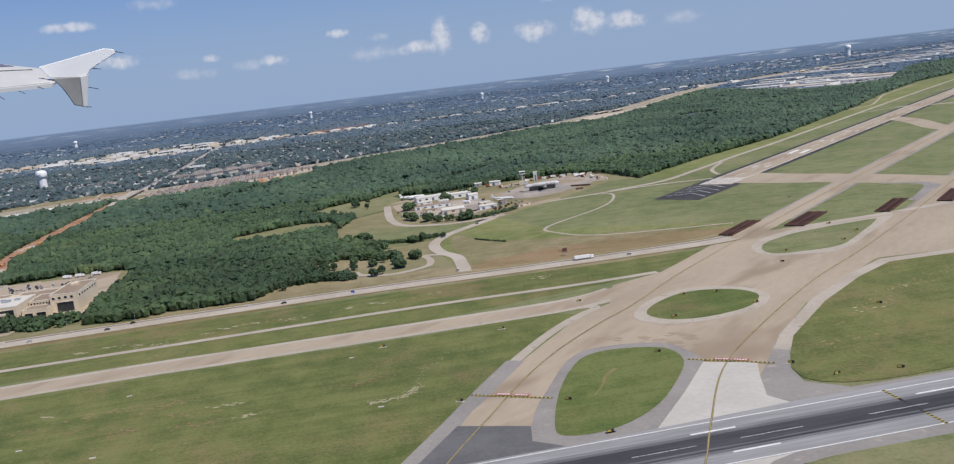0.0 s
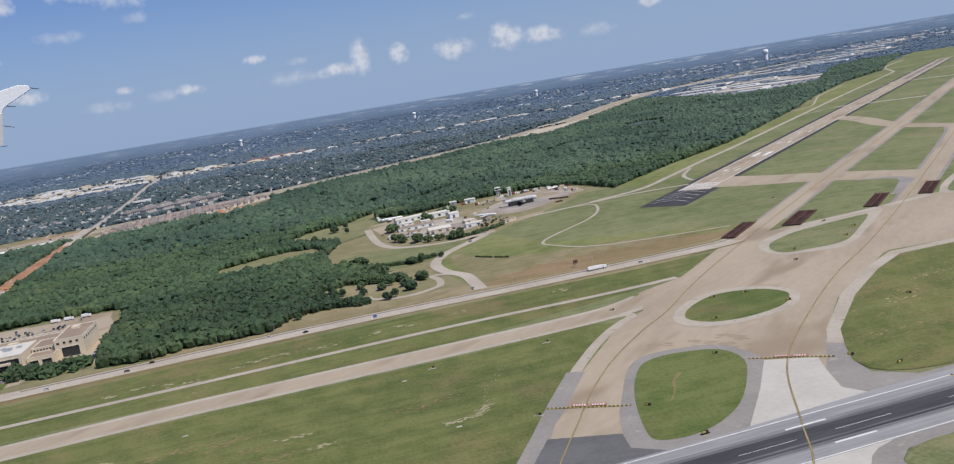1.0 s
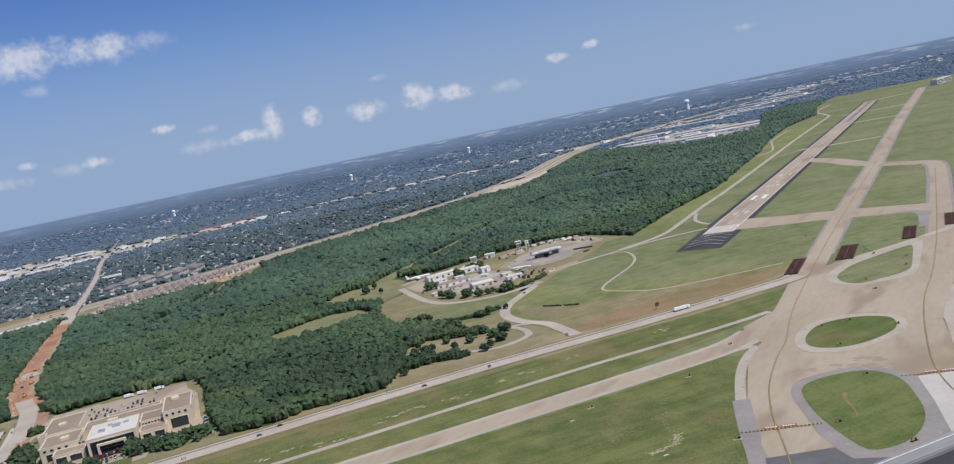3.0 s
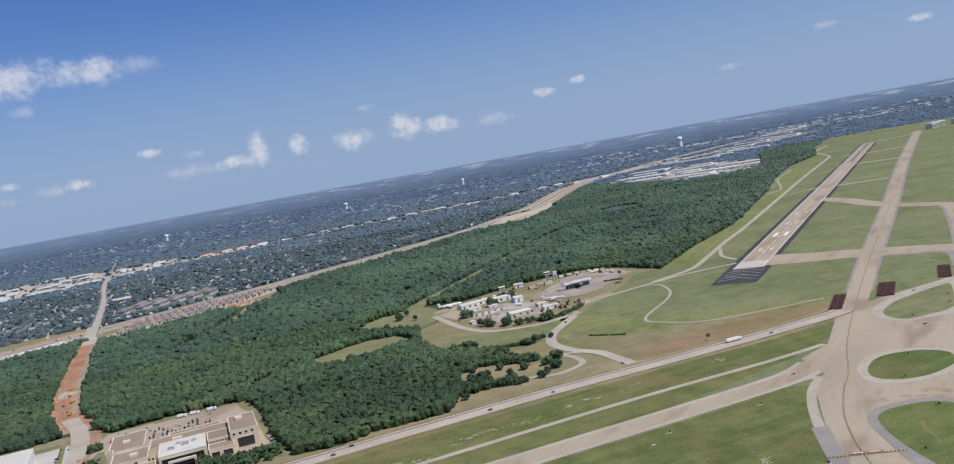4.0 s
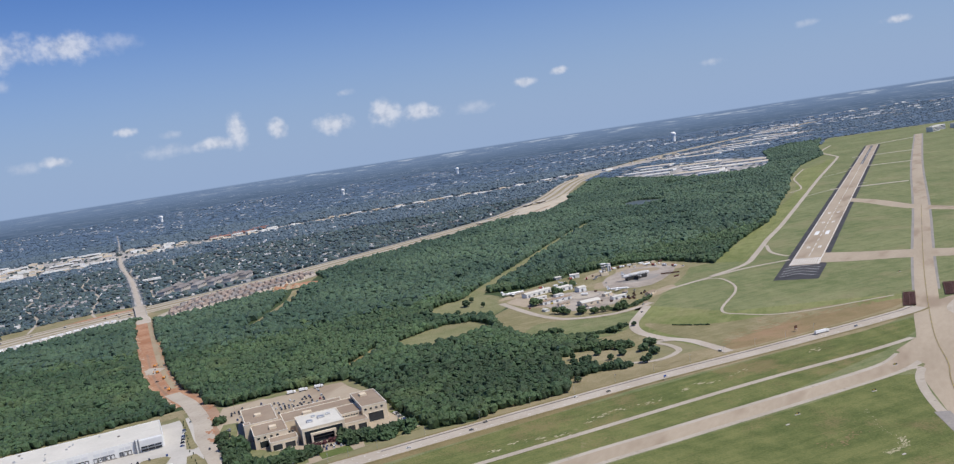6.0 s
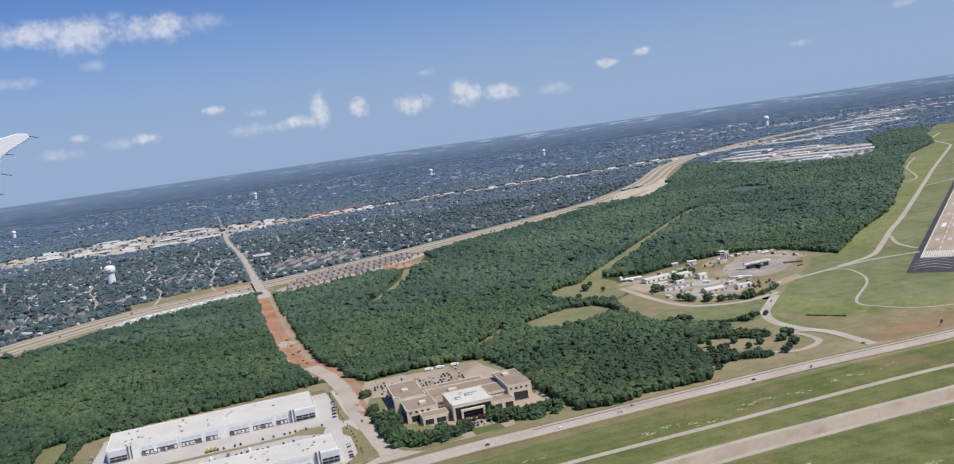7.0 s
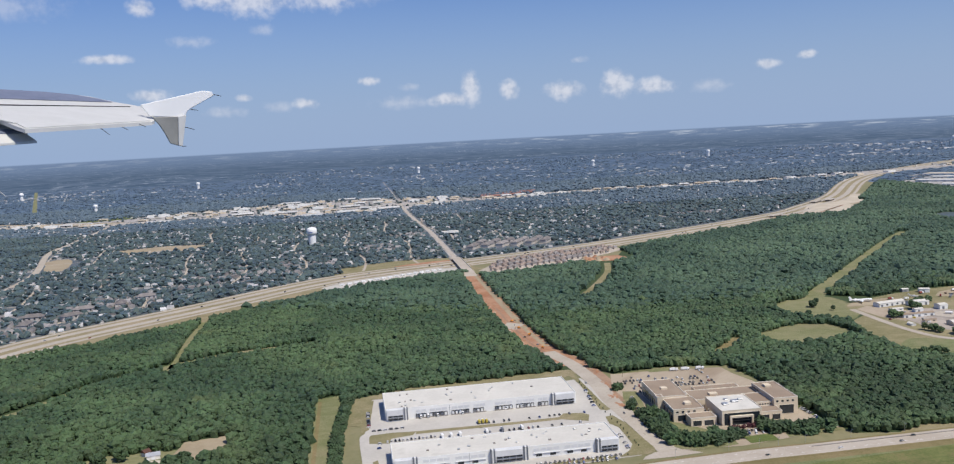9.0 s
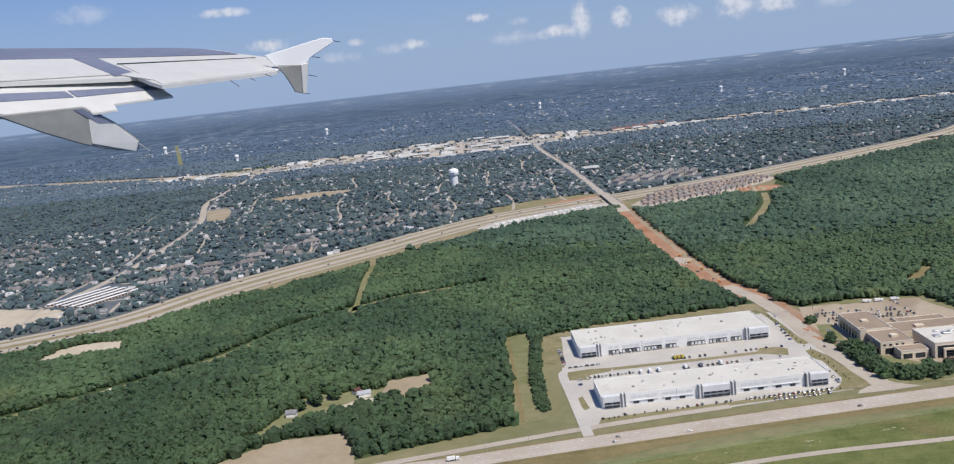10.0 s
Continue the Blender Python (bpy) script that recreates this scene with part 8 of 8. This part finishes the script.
def lamp(x, y, turn, h=3.6):
    ob = thing("street_lamp", (x, y, 0.1), "thin grey steel street lamp beside the road", "street lamp", "street lamps", turn)
    part("pole", tube(bmesh.new(), (0, 0, 0), (0, 0, h), 0.07, 0.04, 6), M["metal"], ob)
    part("arm", tube(bmesh.new(), (0, 0, h), (1.0, 0, h + 0.15), 0.04, 0.03, 5), M["metal"], ob)
    part("head", boxes((0.8, 1.3, -0.1, 0.1, h + 0.1, h + 0.22)), M["grey_panel"], ob)
    return ob


p = curve_points(ROAD[3:12], False, 3)
LAMP = None
for i in range(1, len(p) - 1):
    d = (p[i + 1] - p[i - 1]).normalized()
    q = p[i] + Vector((-d.y, d.x)) * 7.5
    a = math.degrees(math.atan2(d.y, d.x)) - 90
    if LAMP is None:
        LAMP = lamp(q.x, q.y, a)
    else:
        copy_thing(LAMP, pose(q.x, q.y, 0.1, 0, 0, a))


def road_sign(x, y, turn, m, w, h, label):
    ob = thing("road_sign", (x, y, 0.1), label, "sign", turn=turn)
    part("board", boxes((-w / 2, w / 2, -0.06, 0.06, 1.2, 1.2 + h)), M[m], ob)
    part("lettering_bar", boxes((-w / 2.5, w / 2.5, -0.1, -0.06, 1.4, 1.5)), M["mark"], ob, "white bar of lettering")
    for s in (-w / 3, w / 3):
        part("post", boxes((s - 0.06, s + 0.06, -0.05, 0.05, 0, 1.2)), M["metal"], ob)


road_sign(-60, 314.3, 20, "blue", 1.4, 0.9, "blue road sign on two posts")
road_sign(21, 346, 20, "rust", 2.0, 1.8, "dark brown hoarding beside the road")


def utility_pole(x, y):
    ob = thing("utility_pole", (x, y, 0.1), "tall wooden utility pole beside the dirt road", "pole", "utility poles", 60)
    part("post", tube(bmesh.new(), (0, 0, 0), (0, 0, 4.6), 0.09, 0.06, 6), M["bark"], ob)
    part("crossarm", boxes((-0.8, 0.8, -0.05, 0.05, 4.1, 4.2)), M["bark"], ob)
    return ob


for x, y in ((-252, 440), (-262, 470), (-280, 500), (-294, 545), (-305, 600), (-248, 412)):
    utility_pole(x, y)
random.seed(23)
SAP = None
for line, n in (([(-352, 273), (-326, 281), (-258, 297)], 18), ([(-253, 306), (-259, 337), (-266, 372), (-271.5, 404)], 14)):
    q = curve_points(line, False, n // 2)
    for v in q:
        m = pose(v.x + random.uniform(-0.6, 0.6), v.y + random.uniform(-0.8, 0.8), 0.15, 0, 0, random.uniform(0, 360))
        if SAP is None:
            SAP = tree_kind(9, 0.26, 0.95, "young sapling in a mown verge")
            SAP["group"] = "saplings"
            SAP.matrix_world = m
        else:
            copy_thing(SAP, m)


# ---- aircraft wing, enlarged and set out beyond the town to fit the camera's view: x outboard, y forward, z up, in wing metres ----
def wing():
    # 336 times size and far off, so it hardly shifts as the camera moves
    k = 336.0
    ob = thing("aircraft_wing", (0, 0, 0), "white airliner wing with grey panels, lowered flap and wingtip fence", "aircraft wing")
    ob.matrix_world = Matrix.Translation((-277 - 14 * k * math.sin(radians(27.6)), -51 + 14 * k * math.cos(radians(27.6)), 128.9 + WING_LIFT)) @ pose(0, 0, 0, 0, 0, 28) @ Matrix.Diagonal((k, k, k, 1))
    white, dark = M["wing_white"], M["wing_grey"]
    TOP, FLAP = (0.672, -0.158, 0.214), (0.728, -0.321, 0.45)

    def slab(name, plan, plane, m, label="", lift=0.0, thick=0.02, bevel=0.0, under=None):
        """A panel with this plan outline, lying on a sloping plane."""
        a, b, c = plane
        bm = bmesh.new()
        top = [bm.verts.new((x, y, a + b * x + c * y + lift)) for x, y in plan]
        low = [bm.verts.new((x, y, a + b * x + c * y + lift - thick)) for x, y in plan]
        bm.faces.new(top), bm.faces.new(low[::-1])
        for i in range(len(plan)):
            bm.faces.new((top[i], low[i], low[(i + 1) % len(plan)], top[(i + 1) % len(plan)]))
        bmesh.ops.recalc_face_normals(bm, faces=bm.faces)
        if bevel:
            bmesh.ops.bevel(bm, geom=bm.edges[:], offset=bevel, segments=2, affect="EDGES")
        return part(name, bm, m, under or ob, label)

    def plate(name, outline, m, label="", deep=0.05, bevel=0.008, under=None):
        """An upright piece: an outline in space, thickened forwards."""
        bm = bmesh.new()
        a, b = [bm.verts.new(q) for q in outline], [bm.verts.new((x, y + deep, z)) for x, y, z in outline]
        bm.faces.new(a), bm.faces.new(b[::-1])
        for i in range(len(a)):
            bm.faces.new((a[i], b[i], b[(i + 1) % len(a)], a[(i + 1) % len(a)]))
        bmesh.ops.recalc_face_normals(bm, faces=bm.faces)
        if bevel:
            bmesh.ops.bevel(bm, geom=bm.edges[:], offset=bevel, segments=1, affect="EDGES")
        return part(name, bm, m, under or ob, label)
    # outlines below are shaped to match the wing as the camera sees it
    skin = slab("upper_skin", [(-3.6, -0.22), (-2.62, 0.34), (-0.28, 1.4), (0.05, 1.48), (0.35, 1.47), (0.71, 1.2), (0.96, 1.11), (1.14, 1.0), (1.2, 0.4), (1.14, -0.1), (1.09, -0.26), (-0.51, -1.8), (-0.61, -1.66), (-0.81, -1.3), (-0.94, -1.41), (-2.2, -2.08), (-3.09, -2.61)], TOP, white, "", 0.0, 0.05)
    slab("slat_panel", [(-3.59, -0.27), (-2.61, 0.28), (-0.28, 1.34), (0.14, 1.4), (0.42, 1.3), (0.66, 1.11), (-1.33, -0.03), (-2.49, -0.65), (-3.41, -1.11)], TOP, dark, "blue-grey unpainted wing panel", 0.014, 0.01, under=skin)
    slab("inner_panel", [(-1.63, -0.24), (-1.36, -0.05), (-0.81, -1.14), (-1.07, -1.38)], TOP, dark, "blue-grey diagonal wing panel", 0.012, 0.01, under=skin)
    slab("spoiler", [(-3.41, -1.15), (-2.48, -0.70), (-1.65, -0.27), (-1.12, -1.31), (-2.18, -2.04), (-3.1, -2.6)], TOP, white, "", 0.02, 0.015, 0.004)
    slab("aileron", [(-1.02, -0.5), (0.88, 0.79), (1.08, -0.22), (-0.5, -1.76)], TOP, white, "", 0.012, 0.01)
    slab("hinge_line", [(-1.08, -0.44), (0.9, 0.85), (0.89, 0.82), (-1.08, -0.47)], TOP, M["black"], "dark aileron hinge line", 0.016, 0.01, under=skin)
    # black slab laid in as the shade between wing and flap
    slab("flap_recess", [(-3.1, -2.7), (-2.3, -2.16), (-0.79, -1.18), (-0.53, -1.28), (-0.5, -1.0), (-0.9, -0.8), (-2.3, -1.75), (-3.1, -2.3)], FLAP, M["black"], "black slab painted as shade in front of the flap", -0.06, 0.02)
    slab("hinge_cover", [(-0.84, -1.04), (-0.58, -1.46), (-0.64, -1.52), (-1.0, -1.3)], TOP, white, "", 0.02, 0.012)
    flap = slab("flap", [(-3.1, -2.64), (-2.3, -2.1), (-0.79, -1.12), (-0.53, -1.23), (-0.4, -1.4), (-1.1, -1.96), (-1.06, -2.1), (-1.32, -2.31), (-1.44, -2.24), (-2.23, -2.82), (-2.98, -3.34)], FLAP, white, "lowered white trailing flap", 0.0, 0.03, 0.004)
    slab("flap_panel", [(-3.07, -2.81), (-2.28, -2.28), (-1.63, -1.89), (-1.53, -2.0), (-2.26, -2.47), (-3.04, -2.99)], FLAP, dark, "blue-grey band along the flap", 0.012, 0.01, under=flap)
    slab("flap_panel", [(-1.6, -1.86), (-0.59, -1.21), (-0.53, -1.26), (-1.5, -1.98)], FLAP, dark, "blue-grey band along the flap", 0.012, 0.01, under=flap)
    fairing = plate("track_fairing", [(-2.3, -3.28, 0.23), (-2.17, -3.15, 0.19), (-1.42, -2.38, 0.2), (-1.13, -2.07, -0.04), (-0.9, -1.83, -0.3), (-0.93, -1.87, -0.42), (-1.11, -2.05, -0.38), (-1.3, -2.25, -0.32), (-1.49, -2.44, -0.24), (-1.83, -2.79, -0.06), (-2.05, -3.02, 0.08)], M["wing_shade"], "flap track fairing hanging under the wing with shade painted grey", 0.45, 0.015)
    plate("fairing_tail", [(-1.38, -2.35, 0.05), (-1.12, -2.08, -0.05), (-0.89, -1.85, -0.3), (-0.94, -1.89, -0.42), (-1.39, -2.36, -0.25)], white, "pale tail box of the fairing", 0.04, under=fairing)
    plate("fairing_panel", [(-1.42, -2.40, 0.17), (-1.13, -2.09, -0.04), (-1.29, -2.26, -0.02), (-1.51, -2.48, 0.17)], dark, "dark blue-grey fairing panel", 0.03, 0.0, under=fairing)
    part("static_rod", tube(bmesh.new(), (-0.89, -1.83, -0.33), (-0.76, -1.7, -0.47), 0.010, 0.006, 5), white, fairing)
    # sunlit look of this fence is painted as a brighter white than the wing
    upper = plate("upper_fence", [(0.97, -0.03, 0.70), (1.25, -0.03, 0.755), (1.86, -0.03, 0.88), (2.0, -0.03, 0.86), (2.02, -0.03, 0.8), (1.72, -0.03, 0.645), (1.63, -0.03, 0.59), (1.59, -0.03, 0.53), (1.48, -0.03, 0.5), (1.09, -0.03, 0.53)], M["white"], "upper wingtip fence in brighter white imitating sunlight")
    lower = plate("lower_fence", [(1.12, -0.05, 0.52), (1.49, -0.05, 0.51), (1.46, -0.05, 0.08), (1.34, -0.05, 0.12), (1.29, -0.05, 0.24), (1.22, -0.05, 0.38)], M["wing_shade"], "lower wingtip fence with its shade painted grey")
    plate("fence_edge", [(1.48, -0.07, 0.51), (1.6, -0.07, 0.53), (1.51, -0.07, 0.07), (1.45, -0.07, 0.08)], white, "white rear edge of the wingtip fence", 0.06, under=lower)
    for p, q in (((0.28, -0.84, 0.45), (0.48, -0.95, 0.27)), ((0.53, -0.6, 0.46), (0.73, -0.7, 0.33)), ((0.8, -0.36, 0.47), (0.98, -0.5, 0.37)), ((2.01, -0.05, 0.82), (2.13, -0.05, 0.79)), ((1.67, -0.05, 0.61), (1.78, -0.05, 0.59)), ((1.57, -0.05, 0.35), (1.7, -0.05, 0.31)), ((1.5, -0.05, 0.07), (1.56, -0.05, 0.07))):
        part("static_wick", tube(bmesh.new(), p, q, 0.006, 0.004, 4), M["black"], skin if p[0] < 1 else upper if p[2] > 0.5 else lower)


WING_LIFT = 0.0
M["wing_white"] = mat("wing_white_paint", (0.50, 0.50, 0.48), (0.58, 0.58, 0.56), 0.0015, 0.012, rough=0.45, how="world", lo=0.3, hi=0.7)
# darker copy of the wing's white, with shade put into the colour
M["wing_shade"] = mat("wing_shaded_white", (0.2, 0.2, 0.19), (0.31, 0.31, 0.29), 0.0012, 0.008, rough=0.5, how="world")
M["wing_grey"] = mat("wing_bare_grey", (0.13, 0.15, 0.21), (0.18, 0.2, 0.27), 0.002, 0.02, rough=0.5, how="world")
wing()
